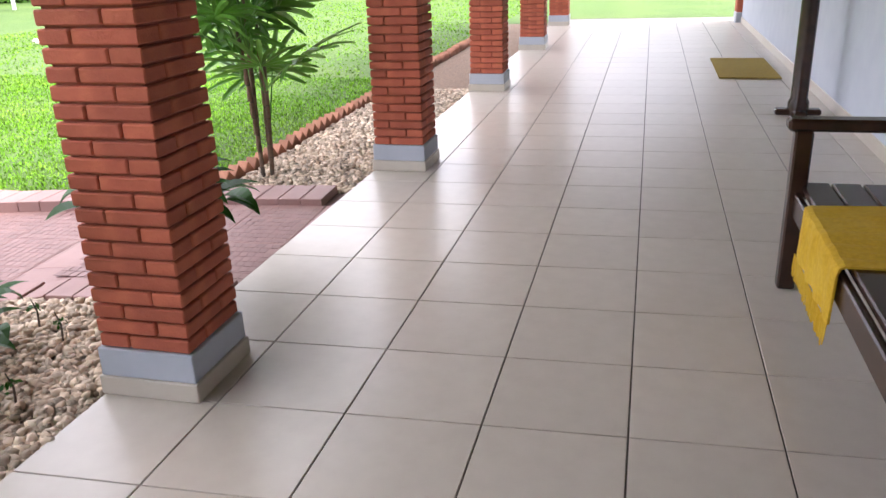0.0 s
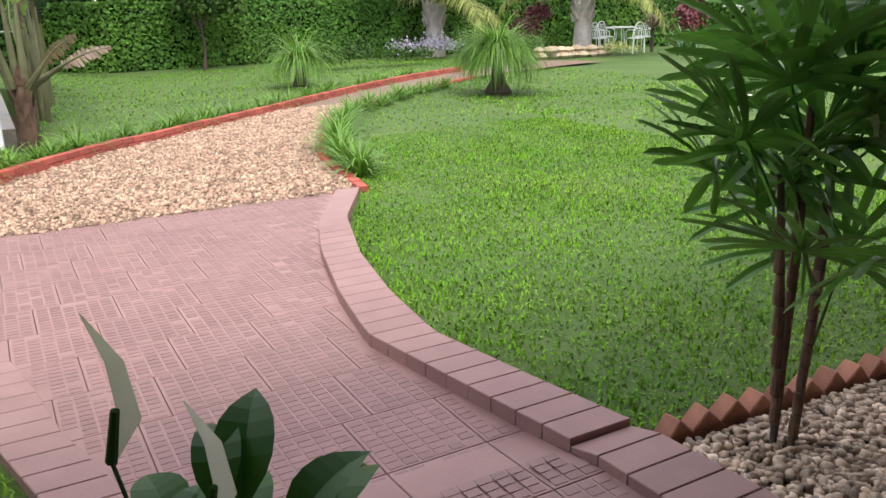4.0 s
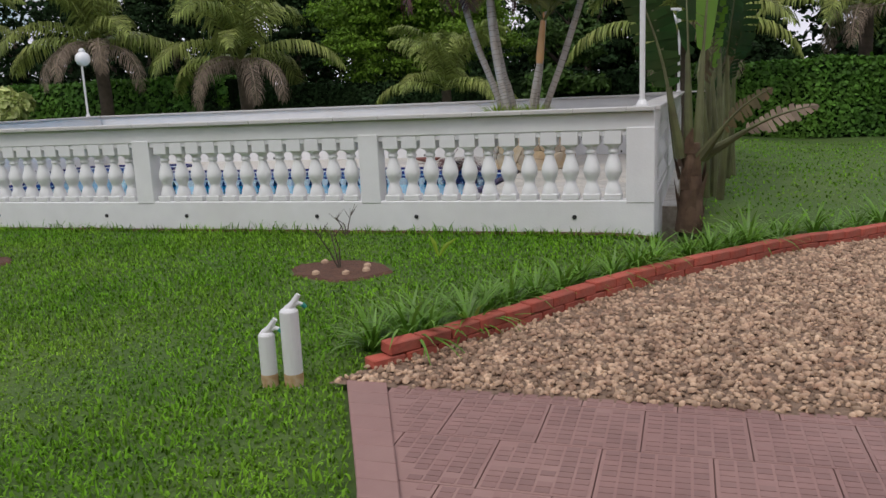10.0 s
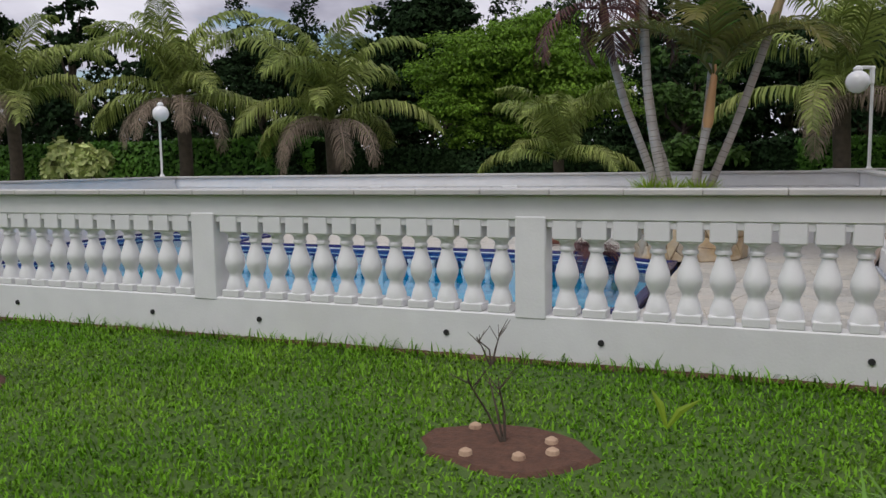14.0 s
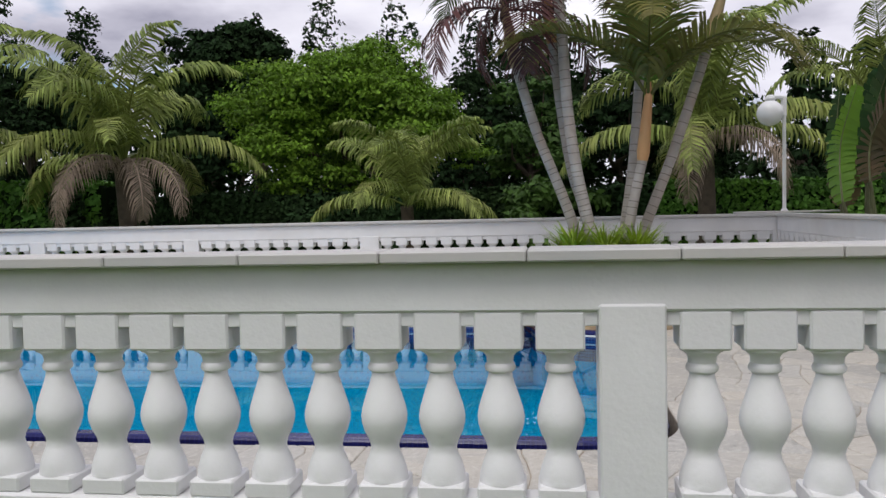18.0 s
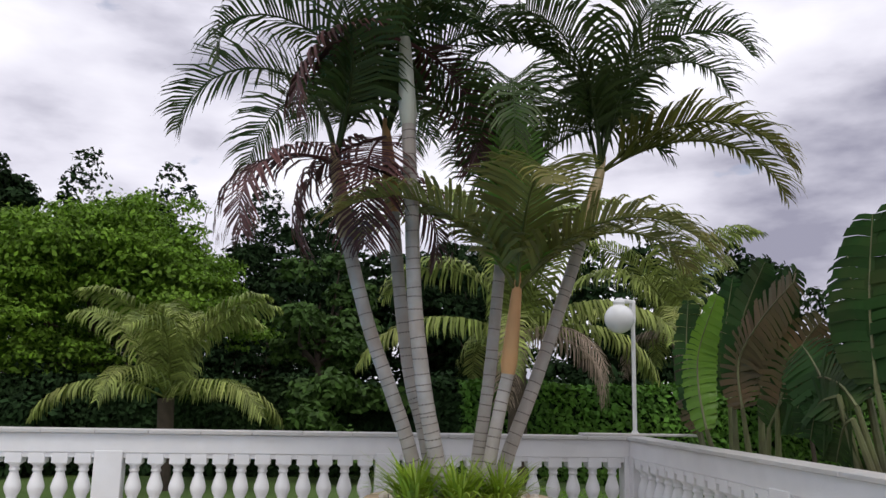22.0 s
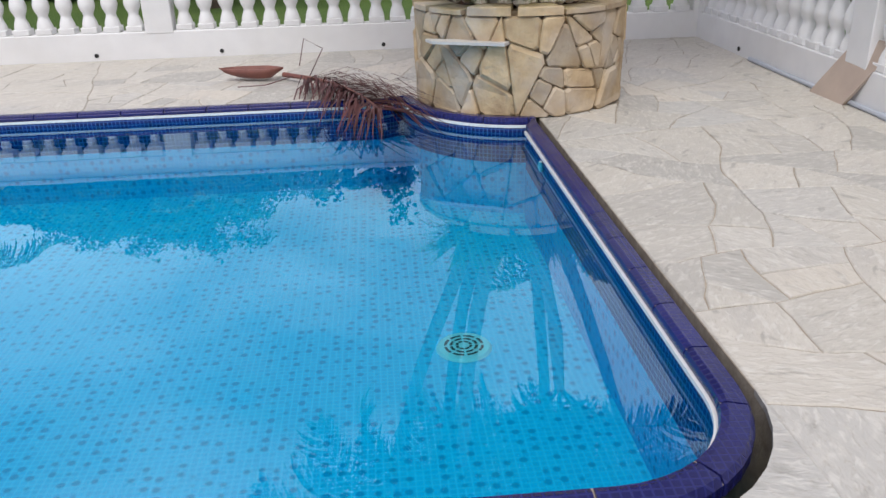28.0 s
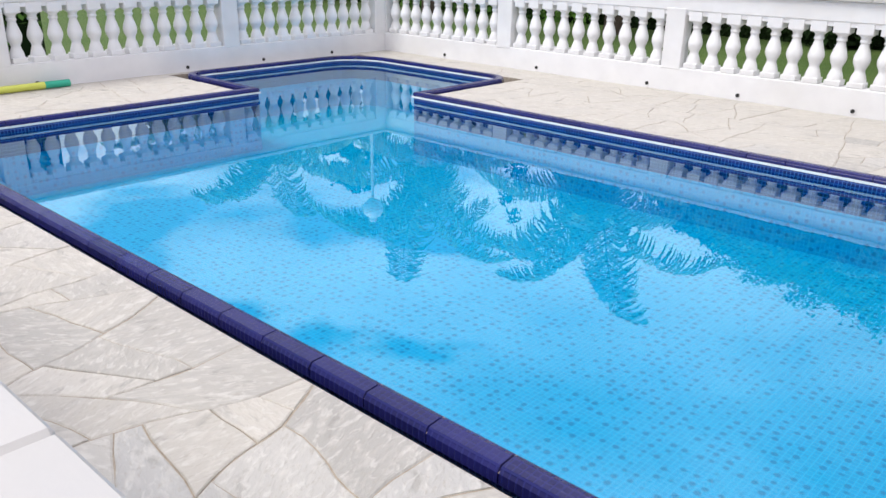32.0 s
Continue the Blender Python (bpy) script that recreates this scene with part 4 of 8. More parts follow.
def gravel(name, label, inside, rect, count, size, seed, z, stone="pebble"):
    """A layer of loose pebbles."""
    rng = np.random.RandomState(seed)
    dome = [(0, 0, 0.95)] + [(0.86 * math.cos(k * 1.2566), 0.86 * math.sin(k * 1.2566), 0.50) for k in range(5)] + [(0.9 * math.cos(k * 1.2566), 0.9 * math.sin(k * 1.2566), -0.45) for k in range(5)]
    ico = np.array(dome)
    fac = np.array([(0, 1 + k, 1 + (k + 1) % 5) for k in range(5)] + [(1 + k, 6 + k, 1 + (k + 1) % 5) for k in range(5)] + [(6 + k, 6 + (k + 1) % 5, 1 + (k + 1) % 5) for k in range(5)])
    vs, fs, made = [], [], 0
    while made < count:
        x, y = rng.uniform(rect[0], rect[2]), rng.uniform(rect[1], rect[3])
        if not inside(x, y):
            count -= 1
            continue
        s = size * rng.uniform(0.55, 1.35)
        sc = np.array([s * rng.uniform(0.8, 1.5), s * rng.uniform(0.7, 1.1), s * rng.uniform(0.55, 0.95)])
        a = rng.uniform(0, 6.28)
        rot = np.array([[math.cos(a), -math.sin(a), 0], [math.sin(a), math.cos(a), 0], [rng.uniform(-0.35, 0.35), rng.uniform(-0.35, 0.35), 1]])
        p = (ico * (1 + rng.uniform(-0.18, 0.18, (11, 1)))) * sc @ rot.T + (x, y, z(x, y) + 0.020 + rng.uniform(0, 0.018))
        fs.append(fac + len(vs) * 11)
        vs.append(p)
        made += 1
    ob = new(name, arrays(name, np.concatenate(vs), np.concatenate(fs), M[stone], True))
    tagged(ob, label, "gravel", kind="stuff")


def path_inside(x, y):
    def side(line):
        best, res = 1e9, 0
        for a, b in zip(line, line[1:]):
            dx, dy = b[0] - a[0], b[1] - a[1]
            t = min(max(((x - a[0]) * dx + (y - a[1]) * dy) / (dx * dx + dy * dy), 0), 1)
            d = (x - a[0] - t * dx) ** 2 + (y - a[1] - t * dy) ** 2
            if d < best:
                best, res = d, dx * (y - a[1]) - dy * (x - a[0])
        return res
    return y > -3.0 and side(PATH_L) < 0 and side(PATH_R) > 0


def in_drive(x, y):
    return -8.4 < y < -2.9 and at_y(DRIVE_L_OUT, y) - 0.02 < x < at_y(DRIVE_R_OUT, y) + 0.02


def path_z(x, y):
    t = smooth01((y + 3.02) / 0.4)
    return -0.108 * (1 - t) + ground_z(x, y) * t


build_ground()
gravel("path_gravel", "beige and brown loose pebbles of the garden path", path_inside, (-1.4, -3.0, 5.2, 2.6), 56000, 0.0150, 5, path_z)
strip_bed("path_bed", "beige grit bed of the garden path", PATH_L, PATH_R, path_z)


def brick_edging(name, label, line, courses, lift):
    """Bricks laid end to end along a line, one course on another."""
    root = thing(name, label, "edging", kind="structure")
    b = Build().box((-0.096, -0.048, -0.031), (0.096, 0.048, 0.031), 0.006).mesh("brick", M["edge_brick"])
    rng = random.Random(len(line))
    for c in range(courses):
        pts = spread(line, 0.197)[0 if c % 2 == 0 else 1:]
        for i, (p, q) in enumerate(zip(pts, pts[1:])):
            t = 0.5 * (c % 2)
            x, y = (p[0] + q[0]) / 2 - (q[0] - p[0]) * t, (p[1] + q[1]) / 2 - (q[1] - p[1]) * t
            ob = part("brick", b, None, root)
            ob.matrix_local = pose(x, y, path_z(x, y) + lift + 0.063 * c + rng.uniform(-0.003, 0.004), rng.uniform(-2, 2), rng.uniform(-1.5, 1.5), math.degrees(math.atan2(q[1] - p[1], q[0] - p[0])) + rng.uniform(-2, 2))


brick_edging("path_edging_west", "weathered red brick edging of the gravel path", PATH_L[1:-1], 2, 0.032)
brick_edging("path_edging_east", "weathered red brick edging of the gravel path", PATH_R[:-2], 1, 0.025)

# ---- verandah ----
HOUSE = pose(0, -8.25, 0, 0, 0, -2.9)
FLOOR = -0.05


def house_thing(name, label, category, kind="structure", at=(0, 0, 0), turn=0.0, group=""):
    ob = new(name)
    ob.matrix_basis = HOUSE @ pose(*at, 0, 0, turn)
    return tagged(ob, label, category, group, kind)


def build_verandah():
    root = house_thing("verandah_floor", "glossy beige ceramic tile floor of the verandah", "floor")
    part("screed", Build().box((-6.0, -3.3, -0.4), (13.6, -0.004, FLOOR - 0.006), 0.002), M["grout"], root)
    tiles = {}
    us = [-0.187 + 0.45 * k for k in range(-13, 31)]
    vs = [0.0, -0.42, -0.87, -1.32, -1.77, -2.22, -2.67, -3.12, -3.3]
    for i, (u0, u1) in enumerate(zip(us, us[1:])):
        for v0, v1 in zip(vs, vs[1:]):
            key = round(v0 - v1, 3)
            if key not in tiles:
                g, w = 0.003, u1 - u0
                quad = [(g + 0.04 * key, g - key), (w - g + 0.04 * key, g - key), (w - g, -g), (g, -g)]
                tiles[key] = Build().prism(quad, -0.012, 0.0, 0.002).mesh("tile", M["tile"])
            part("tile", tiles[key], None, root).location = (u0 - 0.04 * v0, v0, FLOOR)
    wall = house_thing("wall_house", "pale blue-white plastered house wall behind the verandah", "wall")
    part("plaster", Build().box((-6.0, -3.55, -0.4), (12.4, -3.3, 2.9), 0.01), M["plaster"], wall)
    part("skirting", Build().box((-6.0, -3.302, FLOOR), (12.4, -3.287, 0.05), 0.003), M["tile"], wall)
    end = house_thing("wall_house_end", "plain house wall closing the verandah", "wall")
    part("plaster", Build().box((-6.2, -3.55, -0.4), (-6.0, 0.0, 2.9), 0.01), M["plaster"], end)
    # ceiling added out of view; its dark colour cuts light bounced into the verandah
    roof = house_thing("ceiling", "unseen verandah ceiling, coloured dark to cut bounced light", "ceiling")
    part("boards", Build().box((-6.3, -3.6, 2.55), (13.2, 0.65, 2.70), 0.01), M["ceiling"], roof)
    # brick pillars
    course, half = 0.0555, 0.17
    meshes = {}
    rng = random.Random(2)
    for k, u in enumerate((-3.60, -0.635, 2.315, 5.42, 8.77, 12.2)):
        pl = house_thing("brick_pillar", "square red brick pillar on a grey painted plinth", "pillar", kind="", group="verandah pillars", at=(u + 0.18, -0.18, 0))
        part("plinth_tile", Build().box((-0.188, -0.188, FLOOR), (0.188, 0.188, 0.02), 0.004), M["tile"], pl)
        part("plinth", Build().box((-0.18, -0.18, 0.02), (0.18, 0.18, 0.125), 0.004), M["plinth_grey"], pl)
        part("core", Build().box((-0.153, -0.153, 0.125), (0.153, 0.153, 2.55), 0.002), M["mortar"], pl)
        rows = 43
        for r in range(rows):
            z0, z1 = 0.127 + r * course, 0.127 + (r + 1) * course - 0.009
            flip = r % 2
            s, o = half, 0.006
            # four bricks a course, laid pinwheel, the next course mirrored
            for side in range(4):
                lo, hi = (-s, s - 0.116) if flip else (-s + 0.116, s)
                key = (flip,)
                if key not in meshes:
                    meshes[key] = Build().box((lo, -s, 0), (hi, -s + 0.11, course - 0.009), 0.005).mesh("brick", M["brick"])
                ob = part("brick", meshes[key], None, pl)
                ob.matrix_local = pose(rng.uniform(-0.0015, 0.0015), rng.uniform(-0.0015, 0.0015), z0, 0, 0, 90 * side + rng.uniform(-0.35, 0.35))
    beam = house_thing("roof_beam", "dark timber beam on the pillars", "beam")
    part("timber", Build().box((-6.3, -0.30, 2.40), (13.2, -0.06, 2.549), 0.01), M["wood"], beam)


build_verandah()


# ---- plants ----
RNG = np.random.RandomState(7)


def ribbon(path, widths, up=(0, 0, 1), fold=0.0):
    """A leaf blade along a path, widths at each point, folded along its middle."""
    b = Build()
    pts = [Vector(p) for p in path]
    vs = []
    for i, p in enumerate(pts):
        d = (pts[min(i + 1, len(pts) - 1)] - pts[max(i - 1, 0)]).normalized()
        s = d.cross(Vector(up))
        s = s.normalized() if s.length > 1e-4 else Vector((1, 0, 0))
        n = s.cross(d)
        w = widths[i] / 2
        vs += [tuple(p - s * w + n * (fold * w)), tuple(p), tuple(p + s * w + n * (fold * w))]
    fs = []
    for i in range(len(pts) - 1):
        a = i * 3
        fs += [(a, a + 1, a + 4, a + 3), (a + 1, a + 2, a + 5, a + 4)]
    return b.add(vs, fs)


def frond_mesh(name, length, rise, droop, leaflets, leaf_len, leaf_w, material, hang=0.5, seed=0, stem=0.018, vee=0.5, keep=1.0, late=0.5, bare=0.12):
    """A feather leaf that starts at the origin, goes out along +x at an angle of rise degrees and bends down by droop degrees."""
    rng = np.random.RandomState(seed)
    k = 14
    pts, p, a = [], np.zeros(3), rise
    for i in range(k):
        pts.append(p.copy())
        st = length / (k - 1)
        p = p + st * np.array([math.cos(radians(a)), 0, math.sin(radians(a))])
        a -= droop / (k - 1) * (1 - late + 2 * late * i / (k - 1))
    pts = np.array(pts)
    vs, fs = [], []
    for i in range(leaflets):
        t = bare + (1 - bare) * i / (leaflets - 1)
        f = t * (k - 1)
        j = min(int(f), k - 2)
        o = pts[j] + (pts[j + 1] - pts[j]) * (f - j)
        d = pts[j + 1] - pts[j]
        d = d / np.linalg.norm(d)
        n = np.array([-d[2], 0, d[0]])
        ll = leaf_len * (0.45 + 0.55 * math.sin(math.pi * min(1, 0.15 + t * 0.85)) ** 0.6) * rng.uniform(0.85, 1.1)
        if t > 0.9:
            ll *= 0.7
        for side in (-1, 1):
            if rng.rand() > keep:
                continue
            sv = np.array([0, side, 0])
            fw = 0.35 + 0.75 * t + rng.uniform(-0.1, 0.1)
            v = sv + d * fw + n * (vee * rng.uniform(0.6, 1.2))
            v /= np.linalg.norm(v)
            m1 = o + v * ll * 0.45
            v2 = v + np.array([0, 0, -hang * rng.uniform(0.7, 1.3)])
            v2 /= np.linalg.norm(v2)
            m2 = m1 + v2 * ll * 0.35
            v3 = v2 + np.array([0, 0, -hang * 1.3])
            v3 /= np.linalg.norm(v3)
            tip = m2 + v3 * ll * 0.25
            w = d * leaf_w / 2
            a0 = len(vs)
            vs += [o - w * 0.7, o + w * 0.7, m1 + w, m1 - w, m2 + w * 0.8, m2 - w * 0.8, tip]
            fs += [(a0, a0 + 1, a0 + 2), (a0, a0 + 2, a0 + 3), (a0 + 3, a0 + 2, a0 + 4), (a0 + 3, a0 + 4, a0 + 5), (a0 + 5, a0 + 4, a0 + 6)]
    b = Build().tube([tuple(q) for q in pts], [stem * (1 - 0.85 * i / (k - 1)) for i in range(k)], 6)
    n0 = len(vs)
    vs += [np.array(v) for v in b.v]
    for f in b.f:
        for q in range(1, len(f) - 1):
            fs.append((f[0] + n0, f[q] + n0, f[q + 1] + n0))
    return arrays(name, vs, fs, material)


def trunk_path(a, b, bend=0.1, n=10):
    a, b = Vector(a), Vector(b)
    return [tuple(a.lerp(b, i / (n - 1)) + Vector((0, 0, 1)).cross(b - a).cross(b - a) * 0 + (a - b).cross(Vector((0, 1, 0))).normalized() * (bend * math.sin(math.pi * i / (n - 1)))) for i in range(n)]


def palm(name, label, path, r0, r1, fronds, group="", rings=0.0, shaft=(), shaft_mat="shaft"):
    """A palm: a ringed trunk along a path of world points, then a crownshaft to the point shaft, then leaves (mesh, azimuth, roll, tilt)."""
    base = Vector(path[0])
    root = thing(name, label, "palm", tuple(base), group=group)
    rough = [Vector(p) - base for p in path]
    rough[0] = rough[0] - Vector((0, 0, 0.08))
    # a smooth line through the given points
    line = []
    for i in range(len(rough) - 1):
        p0, p1, p2, p3 = rough[max(i - 1, 0)], rough[i], rough[i + 1], rough[min(i + 2, len(rough) - 1)]
        for k in range(6):
            t = k / 6
            line.append(0.5 * (2 * p1 + (p2 - p0) * t + (2 * p0 - 5 * p1 + 4 * p2 - p3) * t * t + (3 * p1 - p0 - 3 * p2 + p3) * t ** 3))
    line.append(rough[-1])
    n = len(line)

    def radius(t):
        return r1 + (r0 - r1) * (1 - t) ** 1.3 + 0.35 * r0 * max(0.0, 1 - t * 9) ** 2
    part("trunk", Build().tube([tuple(p) for p in line], [radius(i / (n - 1)) for i in range(n)], 14), M["trunk"], root, smooth=True)
    if rings:
        k = int(sum((q - p).length for p, q in zip(line, line[1:])) / rings)
        for i in range(1, k):
            t = i / k + RNG.uniform(-0.3, 0.3) / k
            f = t * (n - 1)
            j = min(int(f), n - 2)
            o, d = line[j].lerp(line[j + 1], f - j), (line[j + 1] - line[j]).normalized()
            d = (d + Vector((RNG.uniform(-0.08, 0.08), RNG.uniform(-0.08, 0.08), 0))).normalized()
            r = radius(t)
            part("trunk_ring", Build().tube([tuple(o - d * 0.006), tuple(o), tuple(o + d * 0.004)], [r * 0.99, r * 1.045, r * 0.99], 12, False), M["trunk_ring"], root)
    tip = line[-1]
    if shaft:
        end = Vector(shaft) - base
        d = (end - tip).normalized()
        ln = (end - tip).length
        part("crownshaft", Build().tube([tuple(tip - d * 0.01), tuple(tip + d * ln * 0.12), tuple(tip + d * ln * 0.6), tuple(tip + d * ln), tuple(end + d * 0.14)], [r1 * 1.06, r1 * 1.35, r1 * 1.12, r1 * 0.85, r1 * 0.3], 12), M[shaft_mat], root, smooth=True)
        tip = end
    for me, az, roll, tilt in fronds:
        ob = part("frond", me, None, root)
        ob.matrix_local = pose(*tip) @ pose(0, 0, 0, 0, 0, az) @ pose(0, 0, 0, roll, -tilt, 0)
    return root


def clumps(lobes, per, seed, size=0.34):
    """Smaller flattened clumps set over the skin of rounded lobes, for an uneven crown."""
    rng = np.random.RandomState(seed)
    out = []
    for x, y, z, rx, ry, rz in lobes:
        for k in range(per):
            d = rng.normal(size=3)
            d /= np.linalg.norm(d)
            if d[2] < -0.45:
                d[2] = -d[2]
            s = size * rng.uniform(0.65, 1.35)
            out.append((x + d[0] * rx * 0.85, y + d[1] * ry * 0.85, z + d[2] * rz * 0.85, rx * s, ry * s, rz * s * 0.62))
    return out


def leaf_cloud(lobes, count, size, seed, shell=0.55, flat=0.0):
    """Small leaves spread through rounded lobes (x, y, z, rx, ry, rz): positions and two triangles a leaf."""
    rng = np.random.RandomState(seed)
    vol = np.array([l[3] * l[4] * l[5] for l in lobes]) ** 0.67
    which = rng.choice(len(lobes), count, p=vol / vol.sum())
    L = np.array(lobes)[which]
    d = rng.normal(size=(count, 3))
    d /= np.linalg.norm(d, axis=1, keepdims=True)
    d[:, 2] = np.where(d[:, 2] < -0.35, -d[:, 2] * 0.6, d[:, 2])
    r = shell + (1 - shell) * rng.rand(count, 1) ** 0.6
    # clumps: pull towards a few hundred nodes for an uneven outline
    r = r * (1 + 0.16 * np.sin(d[:, :1] * 9 + L[:, :1] * 3) * np.cos(d[:, 1:2] * 8 + L[:, 1:2] * 2) + 0.10 * np.sin(d[:, 2:3] * 17 + L[:, 1:2]))
    o = L[:, :3] + d * r * L[:, 3:6]
    n = d + rng.normal(size=(count, 3)) * 0.55
    n[:, 2] += 0.35 + flat
    n /= np.linalg.norm(n, axis=1, keepdims=True)
    a = np.cross(n, rng.normal(size=(count, 3)))
    a /= np.linalg.norm(a, axis=1, keepdims=True)
    b = np.cross(n, a)
    s = size * rng.uniform(0.6, 1.35, (count, 1))
    v = np.stack([o - a * s * 0.5, o + b * s * 0.27 + n * s * 0.05, o + a * s * 0.5, o - b * s * 0.27 + n * s * 0.05], 1).reshape(-1, 3)
    i = np.arange(count)[:, None] * 4
    f = np.concatenate([i + [0, 1, 2], i + [0, 2, 3]], 1).reshape(-1, 3)
    return v, f


def tree(name, label, at, trunk_h, r, lobes, count, size, material, seed, group=""):
    root = thing(name, label, "tree", at, group=group)
    rng = random.Random(seed)
    top = (rng.uniform(-0.2, 0.2), rng.uniform(-0.2, 0.2), trunk_h)
    b = Build().tube(trunk_path((0, 0, -0.2), top, 0.08), [r * (1 - 0.45 * i / 9) for i in range(10)], 9)
    part("trunk", b, M["bark"], root, smooth=True)
    for l in lobes[:6]:
        mid = ((top[0] + l[0]) / 2 + rng.uniform(-0.2, 0.2), (top[1] + l[1]) / 2, (top[2] * 0.8 + l[2]) / 2)
        part("limb", Build().tube([(top[0] * 0.8, top[1] * 0.8, trunk_h * 0.8), mid, l[:3]], [r * 0.5, r * 0.32, r * 0.08], 6), M["bark"], root)
    v, f = leaf_cloud(clumps(lobes, 14, seed), int(count * 0.78), size, seed, 0.4)
    v2, f2 = leaf_cloud(lobes, count - int(count * 0.78), size * 1.25, seed + 1, 0.5)
    v, f = np.concatenate([v, v2]), np.concatenate([f, f2 + len(v)])
    part("crown", arrays("crown", v, f, M[material]), None, root)
    return root


def round_lobes(w, h, base, n, seed):
    rng = random.Random(seed)
    out = []
    for i in range(n):
        a, rr = rng.uniform(0, 6.28), rng.uniform(0.25, 1.0) ** 0.6
        z = rng.uniform(0.15, 1.0)
        k = math.sqrt(max(0.08, 1 - (z - 0.35) ** 2 * 1.6))
        s = rng.uniform(0.26, 0.42) * w
        out.append((math.cos(a) * rr * k * w * 0.7, math.sin(a) * rr * k * w * 0.7, base + z * (h - base) * 0.85, s, s, s * 0.75))
    return out


def cone_lobes(w, h, base, n, seed):
    rng = random.Random(seed)
    out = []
    for i in range(n):
        z = i / (n - 1)
        for k in range(4):
            a = rng.uniform(0, 6.28)
            s = w * (1 - z * 0.80) * rng.uniform(0.34, 0.58)
            out.append((math.cos(a) * s * 1.1, math.sin(a) * s * 1.1, base + z * (h - base), s, s, 0.5 + 0.22 * w * (1 - z)))
    return out


def hedge_run(name, label, a, b, h, w, count, material="hedge", seed=1, size=0.09):
    """A clipped hedge: a dense core, the inner shade put into its dark colour, with a coat of small leaves."""
    a, b = Vector((*a, 0)), Vector((*b, 0))
    L = (b - a).length
    root = thing(name, label, "hedge", (a.x, a.y, -0.06), math.degrees(math.atan2(b.y - a.y, b.x - a.x)))
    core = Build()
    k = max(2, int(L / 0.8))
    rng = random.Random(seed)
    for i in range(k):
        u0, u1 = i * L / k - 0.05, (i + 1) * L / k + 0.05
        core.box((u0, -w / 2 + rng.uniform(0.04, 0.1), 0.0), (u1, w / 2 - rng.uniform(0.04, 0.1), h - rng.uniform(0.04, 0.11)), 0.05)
    # dark core: shade between the leaves, given as colour
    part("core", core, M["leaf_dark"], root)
    g = np.random.RandomState(seed)
    side = g.rand(count)
    u = g.rand(count) * L
    y = np.where(side < 0.45, -w / 2, np.where(side < 0.6, w / 2, g.uniform(-w / 2, w / 2, count)))
    z = np.where(side < 0.6, g.rand(count) * h, h)
    o = np.stack([u, y, z], 1)
    o += g.normal(size=(count, 3)) * (0.025, 0.03, 0.03) + (0, 0, 1) * (0.03 * np.sin(u * 2.1 + seed) + 0.02 * np.sin(u * 5.3))[:, None]
    n = np.stack([g.normal(size=count) * 0.6, np.where(side < 0.45, -1, np.where(side < 0.6, 1, 0)) + g.normal(size=count) * 0.5, np.where(side < 0.6, 0.5, 1) + g.normal(size=count) * 0.4], 1)
    n /= np.linalg.norm(n, axis=1, keepdims=True)
    t = np.cross(n, g.normal(size=(count, 3)))
    t /= np.linalg.norm(t, axis=1, keepdims=True)
    q = np.cross(n, t)
    s = size * g.uniform(0.6, 1.4, (count, 1))
    v = np.stack([o - t * s * 0.5, o + q * s * 0.3, o + t * s * 0.5, o - q * s * 0.3], 1).reshape(-1, 3)
    i = np.arange(count)[:, None] * 4
    f = np.concatenate([i + [0, 1, 2], i + [0, 2, 3]], 1).reshape(-1, 3)
    part("leaves", arrays("leaves", v, f, M[material]), None, root)


def tuft_mesh(name, n, length, width, material, spread_deg=55, seed=0, droop=70, base_r=0.04, steps=6):
    """A clump of strap leaves that rise from the origin and bend over."""
    rng = np.random.RandomState(seed)
    vs, fs = [], []
    for i in range(n):
        az = rng.uniform(0, 2 * math.pi)
        lean = radians(rng.uniform(5, spread_deg))
        L = length * rng.uniform(0.6, 1.15)
        bend = radians(droop * rng.uniform(0.5, 1.3))
        p = np.array([math.cos(az), math.sin(az), 0]) * base_r * rng.rand()
        s = np.array([-math.sin(az), math.cos(az), 0])
        a0 = len(vs)
        for k in range(steps):
            t = k / (steps - 1)
            w = width * (1 - t ** 2.2) * 0.5 + 0.0008
            vs += [p - s * w, p + s * w]
            ang = lean + bend * t
            p = p + L / (steps - 1) * np.array([math.cos(az) * math.sin(ang), math.sin(az) * math.sin(ang), math.cos(ang)])
        for k in range(steps - 1):
            b = a0 + 2 * k
            fs += [(b, b + 1, b + 3), (b, b + 3, b + 2)]
    return arrays(name, vs, fs, M[material])


# -- lawn blades where the camera walks close
SOIL = [(-2.1, -1.28, 0.38, 0.24), (-5.3, -1.35, 0.30, 0.22), (-6.95, -1.35, 0.32, 0.22), (-8.35, -1.1, 0.28, 0.18)]


